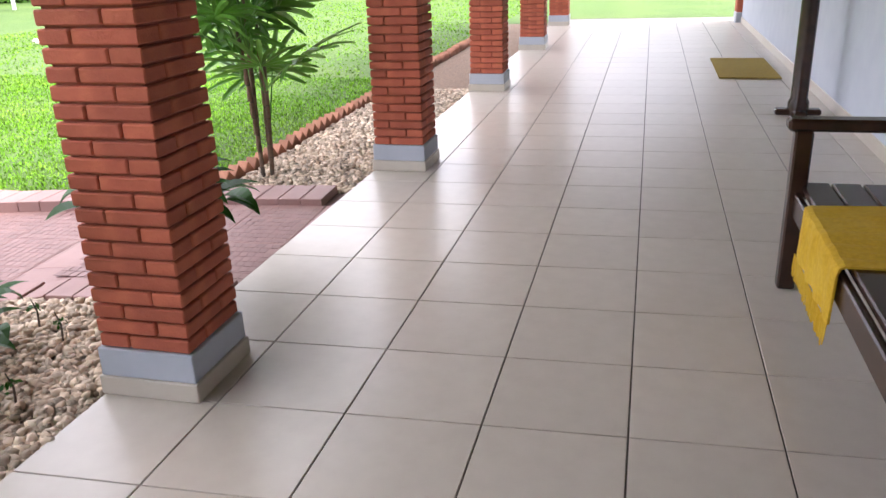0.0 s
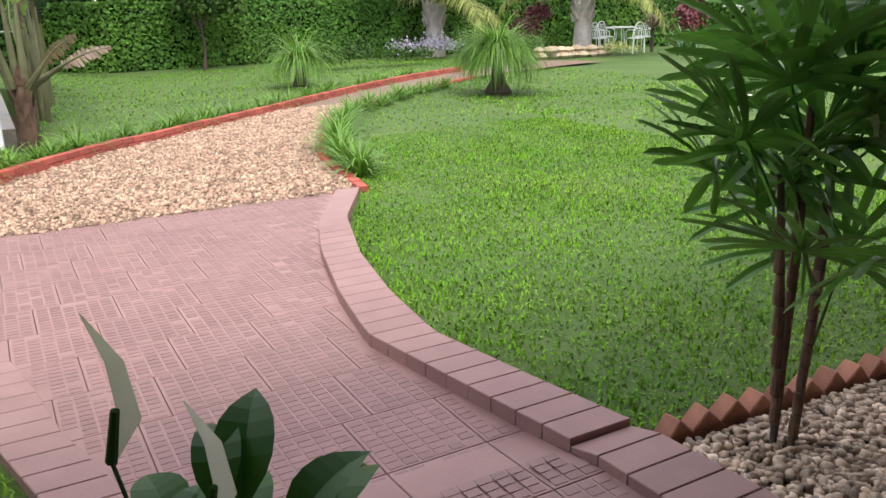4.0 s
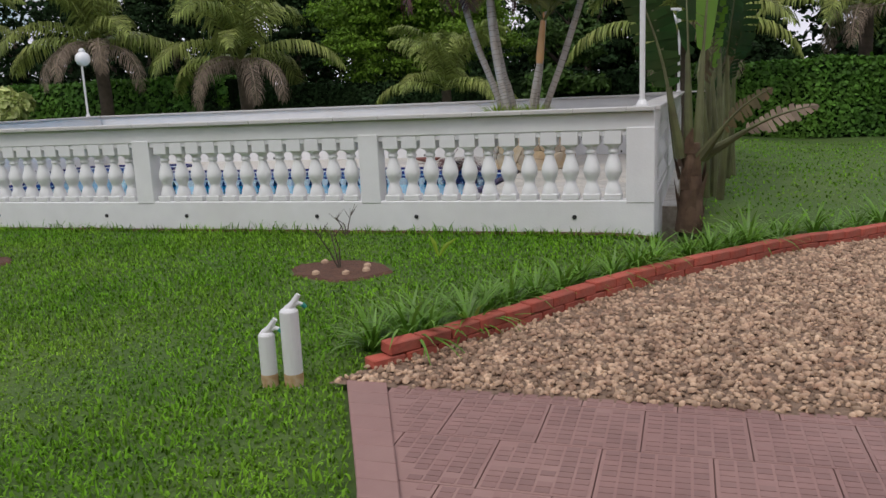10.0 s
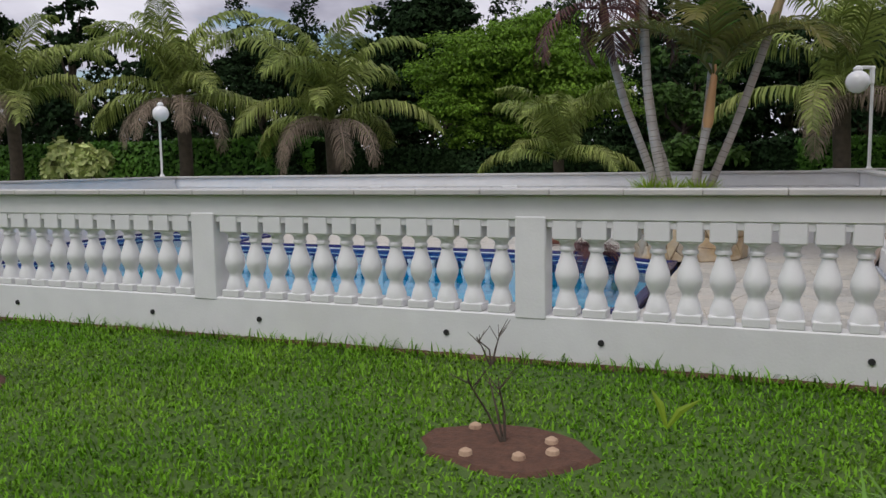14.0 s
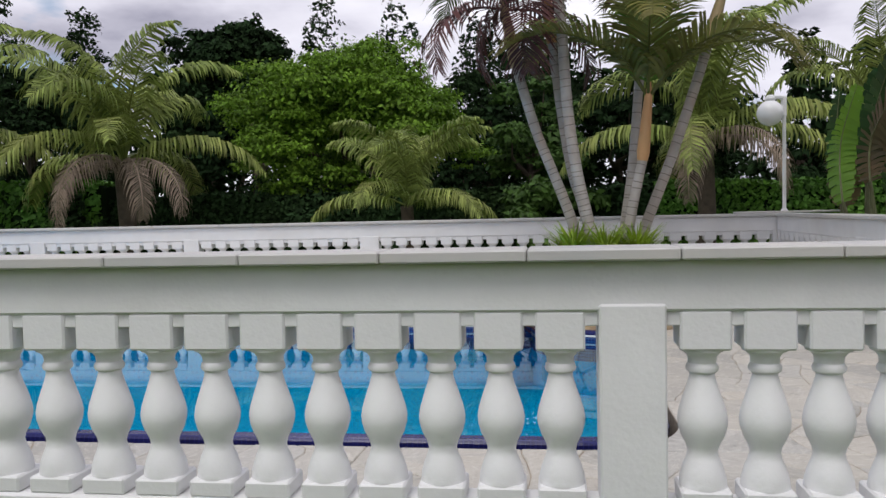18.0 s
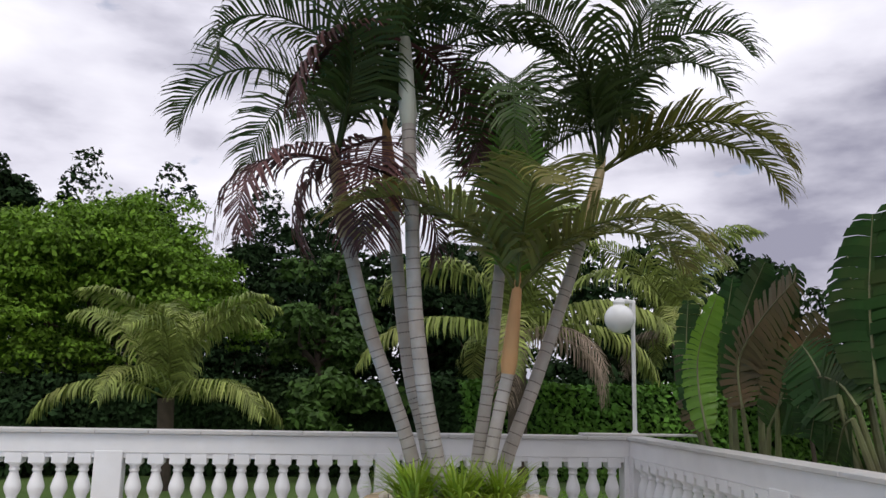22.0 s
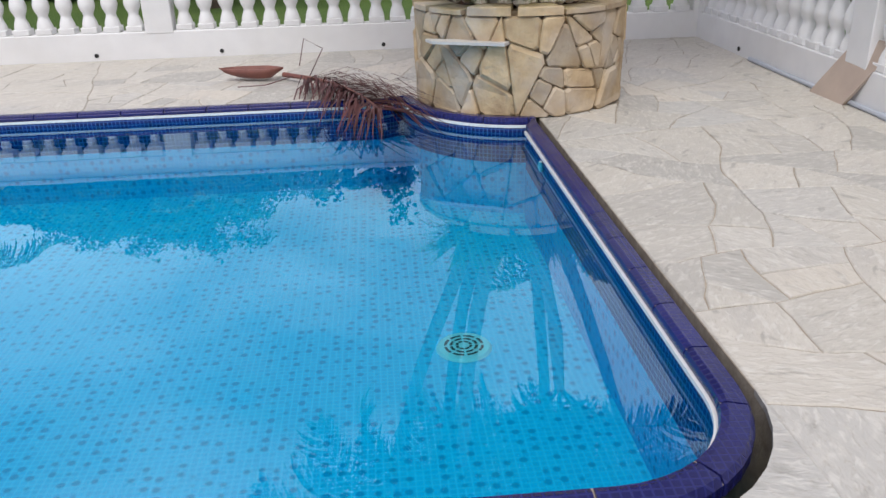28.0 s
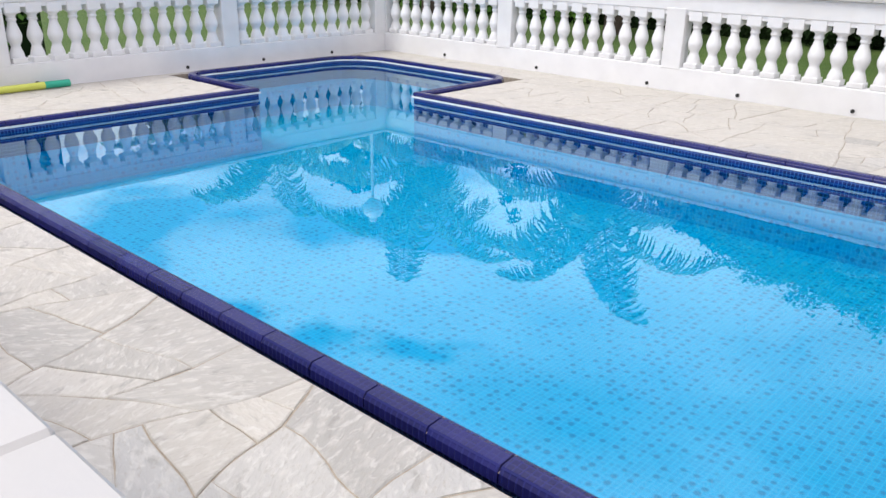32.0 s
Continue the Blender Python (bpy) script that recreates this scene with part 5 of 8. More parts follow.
def lawn_blades(name, rect, count, h, seed, w=0.006):
    g = np.random.RandomState(seed)
    x, y = g.uniform(rect[0], rect[2], count), g.uniform(rect[1], rect[3], count)
    keep = np.array([not (in_drive(a, b) or path_inside(a, b) or (b > -0.02 and -11.3 < a < 0.3 + 0.02 * b and b < 7.5) or b < -7.22 - 0.05 * a or any(((a - s[0]) / s[2]) ** 2 + ((b - s[1]) / s[3]) ** 2 < 1 for s in SOIL)) for a, b in zip(x, y)])
    x, y = x[keep], y[keep]
    z = np.array([ground_z(a, b) for a, b in zip(x, y)])
    n = len(x)
    az, lean = g.uniform(0, 6.283, n), g.uniform(0.35, 1.35, n)
    patch = 0.75 + 0.5 * (0.5 + 0.5 * np.sin(x * 3.1 + 1.3 * np.sin(y * 2.3)) * np.cos(y * 2.7 + np.sin(x * 1.9)))
    L = h * g.uniform(0.5, 1.3, n) * patch
    d = np.stack([np.cos(az), np.sin(az), np.zeros(n)], 1)
    s = np.stack([-np.sin(az), np.cos(az), np.zeros(n)], 1) * (w * g.uniform(0.6, 1.2, n) / 2)[:, None]
    o = np.stack([x, y, z - 0.004], 1)
    up = np.array([0, 0, 1.0])
    m = o + (d * np.sin(lean * 0.6)[:, None] + up * np.cos(lean * 0.6)[:, None]) * (L * 0.55)[:, None]
    t = m + (d * np.sin(lean * 1.5)[:, None] + up * np.cos(lean * 1.5)[:, None]) * (L * 0.5)[:, None]
    v = np.stack([o - s, o + s, m + s, m - s, t], 1).reshape(-1, 3)
    i = np.arange(n)[:, None] * 5
    f = np.concatenate([i + [0, 1, 2], i + [0, 2, 3], i + [3, 2, 4]], 1).reshape(-1, 3)
    tagged(new(name, arrays(name, v, f, M["blade"])), "short green blades of lawn grass", "grass", kind="stuff")


lawn_blades("lawn_grass", (-7.5, -6.6, 1.0, 0.0), 165000, 0.036, 21, 0.0095)
lawn_blades("wall_foot_grass", (-9.4, -0.10, 0.05, -0.02), 1500, 0.10, 26, 0.009)
lawn_blades("far_lawn_grass", (-13.0, -7.0, -7.5, 0.0), 20000, 0.06, 22, 0.014)
lawn_blades("east_lawn_grass", (0.3, -7.6, 6.5, -0.5), 90000, 0.036, 23, 0.0105)
lawn_blades("north_lawn_grass", (0.3, -0.5, 12.0, 12.0), 22000, 0.04, 24, 0.02)
lawn_blades("outer_lawn_grass", (6.5, -8.0, 20.0, 2.0), 20000, 0.04, 25, 0.022)


def soil_bed(x, y, rx, ry, seed):
    rng = random.Random(seed)
    b = Build()
    ring = [(x + rx * rng.uniform(0.85, 1.1) * math.cos(a), y + ry * rng.uniform(0.85, 1.1) * math.sin(a)) for a in np.linspace(0, 2 * math.pi, 19)[:-1]]
    b.prism(ring, lambda a, c: ground_z(a, c) - 0.05, lambda a, c: ground_z(a, c) + 0.016, 0.03)
    tagged(part("soil_patch", b, M["soil"]), "bare brown soil patch round a rose in the lawn", "soil", kind="structure")


for i, s in enumerate(SOIL):
    soil_bed(*s, i)


def rose(x, y, h, lean, leaves, flower, seed, label):
    rng = random.Random(seed)
    root = thing("rose_bush", label, "rose", (x, y, ground_z(x, y)))
    tips = []
    for k in range(3):
        a = rng.uniform(0, 6.28)
        tip = (lean + rng.uniform(-0.12, 0.12), rng.uniform(-0.08, 0.08), h * rng.uniform(0.75, 1.0))
        mid = (tip[0] * 0.4 + 0.02 * math.cos(a), 0.02 * math.sin(a), h * 0.45)
        part("stem", Build().tube([(0, 0, -0.02), mid, tip], [0.007, 0.005, 0.003], 6), M["bark"], root)
        tips.append(tip)
    if leaves:
        v, f = leaf_cloud([(t[0], t[1], t[2] * rng.uniform(0.55, 0.95), 0.10, 0.10, 0.10) for t in tips for _ in (0, 1)], leaves, 0.045, seed)
        part("leaves", arrays("leaves", v, f, M["leaf_mid"]), None, root)
    else:
        for t in tips[:2]:
            for k in range(5):
                p = Vector(t) * rng.uniform(0.75, 0.98)
                part("twig", Build().tube([tuple(p), (p.x + rng.uniform(-0.09, 0.09), p.y + rng.uniform(-0.05, 0.05), p.z + rng.uniform(0.03, 0.10))], [0.003, 0.0015], 5), M["bark"], root)
    for k in range(flower):
        c = tips[k % len(tips)]
        v, f = leaf_cloud([(c[0], c[1], c[2] + 0.015, 0.04, 0.04, 0.032)], 60, 0.04, seed + k)
        part("bloom", arrays("bloom", v, f, M["rose"]), None, root)


rose(-2.12, -1.25, 0.30, -0.03, 0, 0, 3, "leafless rose stems in a soil patch")
rose(-5.25, -1.30, 0.50, 0.0, 14, 3, 5, "small rose bush with red blooms")
rose(-6.95, -1.35, 0.48, 0.1, 160, 0, 6, "low leafy rose bush by the wall")
rose(-2.55, -0.14, 0.20, 0.0, 0, 0, 13, "bare twiggy rose stem at the foot of the wall")
rose(-7.3, -0.7, 0.42, 0.3, 50, 0, 8, "thin leaning rose bush by the wall")
rose(-8.6, -1.05, 0.85, -0.12, 90, 2, 7, "tall rose bush with pink-red blooms")
for i, (x, y) in enumerate(((-2.29, -1.14), (-2.02, -1.38), (-1.93, -1.20), (-1.90, -1.30), (-2.24, -1.40))):
    b = Build().lathe([(0.015, -0.015), (0.031, 0.0), (0.026, 0.018), (0.009, 0.028)], n=9)
    ob = part("garden_stone", b, M["pebble"])
    ob.matrix_basis = pose(x, y, ground_z(x, y) + 0.012, 0, 0, i * 50)
    tagged(ob, "pale rounded stone on bare soil", "stone", "stones round the rose")

# strap-leaved border plants along the path
tufts = [tuft_mesh("strap_leaves", 60, 0.34, 0.018, "strap", 60, s, 85) for s in range(4)]


def border(line, offset, u0, u1, step, seed, scale=1.0):
    rng = random.Random(seed)
    pts = spread(line, step)
    for i, (p, q) in enumerate(zip(pts, pts[1:])):
        if not (u0 <= i * step <= u1):
            continue
        d = Vector((q[0] - p[0], q[1] - p[1])).normalized()
        x, y = p[0] - d.y * offset + rng.uniform(-0.05, 0.05), p[1] + d.x * offset + rng.uniform(-0.05, 0.05)
        root = thing("border_plant", "strap-leaved green border plant beside the gravel path", "plant", (x, y, ground_z(x, y)), rng.uniform(0, 360), "border plants")
        ob = part("leaf_clump", tufts[i % 4], None, root)
        k = scale * rng.uniform(0.7, 1.15)
        ob.scale = (k, k, k)


border(PATH_L, 0.19, 0.35, 2.9, 0.21, 1, 1.2)
border(PATH_L, 0.22, 2.9, 13.0, 0.26, 2, 1.1)
border(PATH_R, -0.17, 0.5, 4.3, 0.20, 3, 1.3)
border(PATH_R, -0.2, 4.3, 9.0, 0.26, 4, 1.1)

# -- planter palms
GREEN = [frond_mesh("frond", 1.75 + 0.08 * i, 80, 150 + 16 * i, 62, 0.46, 0.024, M["palm"], 0.5, i, 0.016, 0.65, 0.96, 0.66, 0.20) for i in range(4)]
TALL = [frond_mesh("frond", 2.05 + 0.1 * i, 84, 158 + 14 * i, 74, 0.50, 0.025, M["palm"], 0.6, 70 + i, 0.018, 0.6, 0.95, 0.7, 0.20) for i in range(3)]
HANG = frond_mesh("frond", 1.15, 30, 120, 40, 0.45, 0.026, M["purple"], 0.6, 9, 0.014, 0.2, 0.85)
YOUNG = frond_mesh("frond", 1.2, 84, 24, 36, 0.34, 0.026, M["palm_young"], 0.1, 10, 0.012, 0.9)
YELLOW = [frond_mesh("frond", 1.55, 52, 110 + 14 * i, 56, 0.46, 0.030, M["palm_olive"], 0.35, 20 + i, 0.014, 0.4) for i in range(2)]


def crown_of(n, seed, extra=(), tilt=0):
    rng = random.Random(seed)
    out = []
    for i in range(n):
        out.append((GREEN[i % 4], i * 360 / n + rng.uniform(-20, 20), rng.uniform(-16, 16), tilt + rng.uniform(-16, 10)))
    return out + list(extra)


PZ = 0.82
palm("royal_palm", "slender ringed palm with a tan crownshaft in the stone planter", [(-2.278, 5.2, PZ), (-2.388, 5.2, 1.14), (-2.528, 5.2, 1.517), (-2.688, 5.2, 1.935), (-2.853, 5.2, 2.51)], 0.050, 0.046,
     crown_of(6, 1, [(HANG, 222, 10, -25), (HANG, 15, 0, -25)], 0), "planter palms", 0.07, (-2.948, 5.2, 3.02), "shaft_tan")
palm("royal_palm", "tall ringed palm with a white crownshaft in the stone planter", [(-2.168, 4.98, PZ), (-2.248, 4.98, 1.14), (-2.323, 4.98, 1.50), (-2.398, 4.98, 2.05), (-2.438, 4.98, 2.69), (-2.478, 4.98, 3.27)], 0.056, 0.046,
     [(TALL[i % 3], 20 + i * 52, (-12, 9, 4)[i % 3], 8 + 5 * (i % 2)) for i in range(7)] + [(HANG, 200, 8, -30), (HANG, 25, 0, -40)], "planter palms", 0.07, (-2.518, 4.98, 3.86), "shaft_white")
palm("royal_palm", "ringed palm with an orange-brown crownshaft in the stone planter", [(-2.148, 5.4, PZ), (-2.268, 5.4, 1.25), (-2.358, 5.4, 1.55), (-2.448, 5.4, 2.1), (-2.523, 5.4, 2.75)], 0.052, 0.044,
     crown_of(5, 3, [(HANG, 180, 0, -45), (HANG, 250, 0, -50)], 0), "planter palms", 0.07, (-2.588, 5.4, 3.30), "shaft_orange")
palm("royal_palm", "slim ringed palm with bright green young leaves in the stone planter", [(-1.908, 5.4, PZ), (-1.868, 5.4, 1.12), (-1.803, 5.4, 1.6), (-1.728, 5.4, 2.46)], 0.048, 0.042,
     crown_of(4, 4, [(YOUNG, 30, 0, 0), (YOUNG, 200, 0, -8)], 0), "planter palms", 0.07, (-1.688, 5.4, 2.70))
palm("royal_palm", "slim palm with a salmon-orange crownshaft in the stone planter", [(-1.918, 5.05, PZ), (-1.843, 5.05, 1.2), (-1.753, 5.05, 1.62)], 0.046, 0.042,
     [(YELLOW[0], 8, 5, -2), (YELLOW[1], 150, 0, 10), (YOUNG, 80, 0, -5), (YOUNG, 250, 0, 2), (YELLOW[1], 265, 0, 12), (YELLOW[0], 195, 0, 4), (YELLOW[1], 325, 0, 0)], "planter palms", 0.07, (-1.698, 5.05, 2.16), "shaft_orange")
palm("royal_palm", "leaning ringed palm with arching leaves in the stone planter", [(-1.798, 5.3, PZ), (-1.678, 5.3, 1.10), (-1.478, 5.3, 1.62), (-1.248, 5.3, 2.30), (-1.118, 5.3, 2.72)], 0.050, 0.044,
     crown_of(7, 6, [(YELLOW[0], -8, 10, -18), (YELLOW[1], -30, 0, -10)], 6), "planter palms", 0.07, (-1.008, 5.3, 3.10), "shaft_tan")
fuzz = tuft_mesh("leaf_clump", 170, 0.32, 0.017, "seedling", 58, 31, 60, 0.12)
for i, (x, y, s) in enumerate(((-2.36, 5.0, 1.1), (-2.09, 4.92, 1.05), (-1.82, 4.98, 1.0), (-2.25, 5.3, 0.9), (-1.80, 5.45, 0.8))):
    root = thing("palm_seedling", "bright yellow-green palm seedlings at the foot of the palms", "plant", (x, y, PZ - 0.01), i * 70, "planter seedlings")
    part("leaf_clump", fuzz, None, root).scale = (s, s, s)

# -- coconut palms behind the pool
COCO = [frond_mesh("frond", 3.2, 78, 96 + 18 * i, 54, 0.74, 0.046, M["coco"], 1.1, 40 + i, 0.028, 0.35, 0.97, 0.55) for i in range(4)]
COCO_LOW = [frond_mesh("frond", 2.9, 36, 95 + 15 * i, 50, 0.72, 0.044, M["coco"], 1.3, 50 + i, 0.028, 0.1) for i in range(2)]
COCO_DRY = frond_mesh("frond", 2.2, 15, 125, 44, 0.55, 0.030, M["dry"], 1.5, 60, 0.028, -0.1)


def coconut(x, y, z, s, seed, dry=2, upright=8, label="coconut palm with arching feathery leaves beyond the pool wall"):
    rng = random.Random(seed)
    root = thing("coconut_palm", label, "palm", (x, y, -0.05), group="coconut palms")
    part("trunk", Build().tube([(0, 0, -0.1), (0.05 * s, 0, z * 0.5), (0, 0, z)], [0.20 * s, 0.16 * s, 0.17 * s], 12), M["bark"], root, smooth=True)
    rows = [(COCO[i % 4], i * 360 / upright + rng.uniform(-20, 20), rng.uniform(-20, 20), rng.uniform(-12, 18)) for i in range(upright)]
    rows += [(COCO_LOW[i % 2], i * 72 + rng.uniform(-20, 20) + 20, rng.uniform(-10, 10), rng.uniform(-18, 6)) for i in range(5)]
    rows += [(COCO_DRY, rng.uniform(0, 360) if i > 1 else 250 + 60 * i, 0, rng.uniform(-12, 8)) for i in range(dry)]
    for me, az, roll, tilt in rows:
        ob = part("frond", me, None, root)
        ob.matrix_local = pose(0, 0, z) @ pose(0, 0, 0, 0, 0, az) @ pose(0, 0, 0, roll, -tilt, 0) @ Matrix.Scale(s, 4)


coconut(-10.5, 12.0, 2.3, 1.0, 1, 4, 9)
coconut(-14.9, 12.2, 2.9, 1.05, 2, 4, 9)
coconut(-21.3, 12.6, 3.2, 1.1, 3, 3, 8)
coconut(-5.0, 11.4, 1.36, 0.66, 4, 0, 9, "young coconut palm with arching feathery leaves beyond the pool wall")
coconut(0.1, 12.2, 2.4, 0.95, 5, 4, 7)
coconut(-29.0, 14.0, 3.4, 1.1, 6, 3, 8)
coconut(4.2, 15.0, 2.8, 0.95, 7, 3, 7)

# -- trees behind
tree("broad_tree", "broad lime-green leafy tree behind the coconut palms", (-7.0, 15.6, 0), 2.6, 0.18, round_lobes(3.0, 5.0, 1.2, 34, 3), 84000, 0.086, "leaf_lime", 3)
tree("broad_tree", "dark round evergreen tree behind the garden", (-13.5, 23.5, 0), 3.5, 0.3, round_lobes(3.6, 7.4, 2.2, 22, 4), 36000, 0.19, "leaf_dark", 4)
tree("light_tree", "small light green tree behind the pool wall", (-2.9, 15.0, 0), 2.4, 0.1, round_lobes(1.3, 4.2, 1.4, 14, 8), 7000, 0.13, "leaf_mid", 8)
tree("young_tree", "thin young tree with grey-green leaves by the hedge", (4.9, 11.9, 0), 1.2, 0.05, round_lobes(1.25, 2.5, 1.15, 12, 12), 5200, 0.12, "leaf_mid", 12)
specs = [(-9.9, 24.0, 7.9, True), (-7.4, 24.3, 7.7, True), (-21.4, 24.0, 8.6, True), (-18.8, 24.5, 8.2, True), (-4.6, 23.5, 6.9, True), (-3.0, 20.4, 5.0, False), (-0.7, 20.8, 4.9, False), (1.4, 20.3, 4.6, False)]
g = random.Random(17)
x = -62.0
while x < 34:
    h = g.uniform(5.2, 7.8) * (1.25 if x < -24 else 1.0) * (0.92 if -2 < x < 6 else 0.78 if -2 < x < 12 else 1.0)
    specs.append((x + g.uniform(-0.8, 0.8), 21.5 + g.uniform(-1.5, 3.5) + (0.25 * abs(x + 20) if x < -20 else 0) * 0.3, h, g.random() < 0.55))
    x += g.uniform(1.7, 2.8)
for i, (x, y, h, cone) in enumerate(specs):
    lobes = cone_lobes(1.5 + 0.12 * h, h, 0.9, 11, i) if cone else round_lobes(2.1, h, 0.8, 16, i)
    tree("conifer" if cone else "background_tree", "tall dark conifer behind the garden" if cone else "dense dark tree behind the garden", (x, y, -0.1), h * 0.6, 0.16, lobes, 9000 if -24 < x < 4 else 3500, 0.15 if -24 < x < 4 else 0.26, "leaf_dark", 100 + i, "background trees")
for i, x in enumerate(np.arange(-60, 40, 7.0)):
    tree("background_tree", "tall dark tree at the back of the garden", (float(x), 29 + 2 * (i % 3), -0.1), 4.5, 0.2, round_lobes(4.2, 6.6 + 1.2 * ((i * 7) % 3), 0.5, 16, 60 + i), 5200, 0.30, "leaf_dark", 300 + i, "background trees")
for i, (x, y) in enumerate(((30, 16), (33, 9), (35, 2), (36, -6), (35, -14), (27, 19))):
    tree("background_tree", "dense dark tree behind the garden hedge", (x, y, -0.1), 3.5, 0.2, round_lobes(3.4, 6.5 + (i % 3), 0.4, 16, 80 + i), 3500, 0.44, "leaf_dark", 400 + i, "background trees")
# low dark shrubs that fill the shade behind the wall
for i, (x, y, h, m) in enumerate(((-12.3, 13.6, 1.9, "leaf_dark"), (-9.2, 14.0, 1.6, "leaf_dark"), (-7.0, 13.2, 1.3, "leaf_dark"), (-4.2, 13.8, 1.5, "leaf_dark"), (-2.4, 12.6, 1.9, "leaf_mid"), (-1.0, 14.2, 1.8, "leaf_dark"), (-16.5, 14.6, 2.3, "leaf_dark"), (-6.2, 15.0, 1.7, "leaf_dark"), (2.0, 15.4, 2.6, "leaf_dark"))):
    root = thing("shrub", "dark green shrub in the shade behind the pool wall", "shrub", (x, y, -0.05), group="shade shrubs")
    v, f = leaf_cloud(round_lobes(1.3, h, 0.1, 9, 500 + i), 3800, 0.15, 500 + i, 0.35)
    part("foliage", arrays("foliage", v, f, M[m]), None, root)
# Same hedge as the next; tree shade is put into its darker leaf colour.
hedge_run("hedge_north", "clipped green hedge behind the pool, tree shade put into its dark leaf colour", (-12.0, 13.6), (-0.6, 13.5), 1.62, 0.9, 24000, "leaf_dark", 2, 0.11)
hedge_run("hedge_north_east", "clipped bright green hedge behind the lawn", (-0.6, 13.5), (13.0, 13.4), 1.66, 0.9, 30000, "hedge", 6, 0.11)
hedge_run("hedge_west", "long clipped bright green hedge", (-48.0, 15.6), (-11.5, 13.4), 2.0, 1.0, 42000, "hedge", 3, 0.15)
hedge_run("hedge_gate", "clipped dark green hedge beyond the gate", (-12.9, 3.6), (-14.2, -9.0), 1.5, 0.9, 15000, "hedge", 9, 0.12)
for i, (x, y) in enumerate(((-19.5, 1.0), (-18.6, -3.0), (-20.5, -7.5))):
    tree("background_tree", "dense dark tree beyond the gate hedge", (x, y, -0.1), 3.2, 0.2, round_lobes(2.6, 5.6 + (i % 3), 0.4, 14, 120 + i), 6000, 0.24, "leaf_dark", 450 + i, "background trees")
hedge_run("hedge_east", "clipped green hedge along the lawn", (13.0, 13.4), (24.0, 12.6), 1.7, 0.9, 18000, "hedge", 4, 0.13)
hedge_run("hedge_south_east", "tall clipped hedge at the lawn's end", (24.0, 12.6), (30.0, -16.0), 2.2, 1.0, 30000, "hedge", 5, 0.16)
for i, (x, y, s) in enumerate(((-18.0, 12.2, 0.8), (-19.4, 12.6, 1.0), (-25.0, 13.2, 1.15), (-28.2, 13.8, 1.0))):
    root = thing("variegated_shrub", "cream and green variegated shrub by the hedge", "shrub", (x, y, 0.0), group="variegated shrubs")
    v, f = leaf_cloud([(a * 0.35 * s, 0, 1.0 + 0.9 * s * b, 0.28 * s, 0.28 * s, 0.45 * s) for a, b in ((-1.4, 0.2), (-0.4, 0.75), (0.5, 0.3), (1.4, 0.55))], 700, 0.30, 40 + i)
    part("foliage", arrays("foliage", v, f, M["variegated"]), None, root)
    part("stem", Build().tube([(0, 0, 0), (0, 0, 1.2)], 0.05, 7), M["bark"], root)


def foot_soil():
    """A thin uneven lip of bare earth where the lawn meets the wall."""
    rng = random.Random(12)
    n = 95
    xs = [-9.45 + 9.5 * i / (n - 1) for i in range(n)]
    vs = []
    for x in xs:
        w = 0.02 + 0.05 * rng.random() ** 2
        z = ground_z(x, -0.03)
        vs += [(x, -w, z + 0.004), (x, -w * 0.4, z + 0.018 + 0.012 * rng.random()), (x, 0.004, z + 0.022)]
    fs = [(3 * i + k, 3 * i + 3 + k, 3 * i + 4 + k, 3 * i + 1 + k) for i in range(n - 1) for k in (0, 1)]
    tagged(new("soil_lip", arrays("soil_lip", vs, fs, M["soil"], True)), "thin lip of bare brown earth at the foot of the wall", "soil", kind="structure")


foot_soil()
root = thing("young_shoot", "pair of yellow-green leaves shooting from the lawn", "plant", (-1.50, -0.88, ground_z(-1.50, -0.88)))
for dx, dz in ((-0.07, 0.17), (0.14, 0.14)):
    part("leaf", ribbon([(0, 0, 0), (dx * 0.4, 0, dz * 0.6), (dx, 0.01, dz)], [0.012, 0.034, 0.004], (0, 1, 0), 0.3), M["seedling"], root)


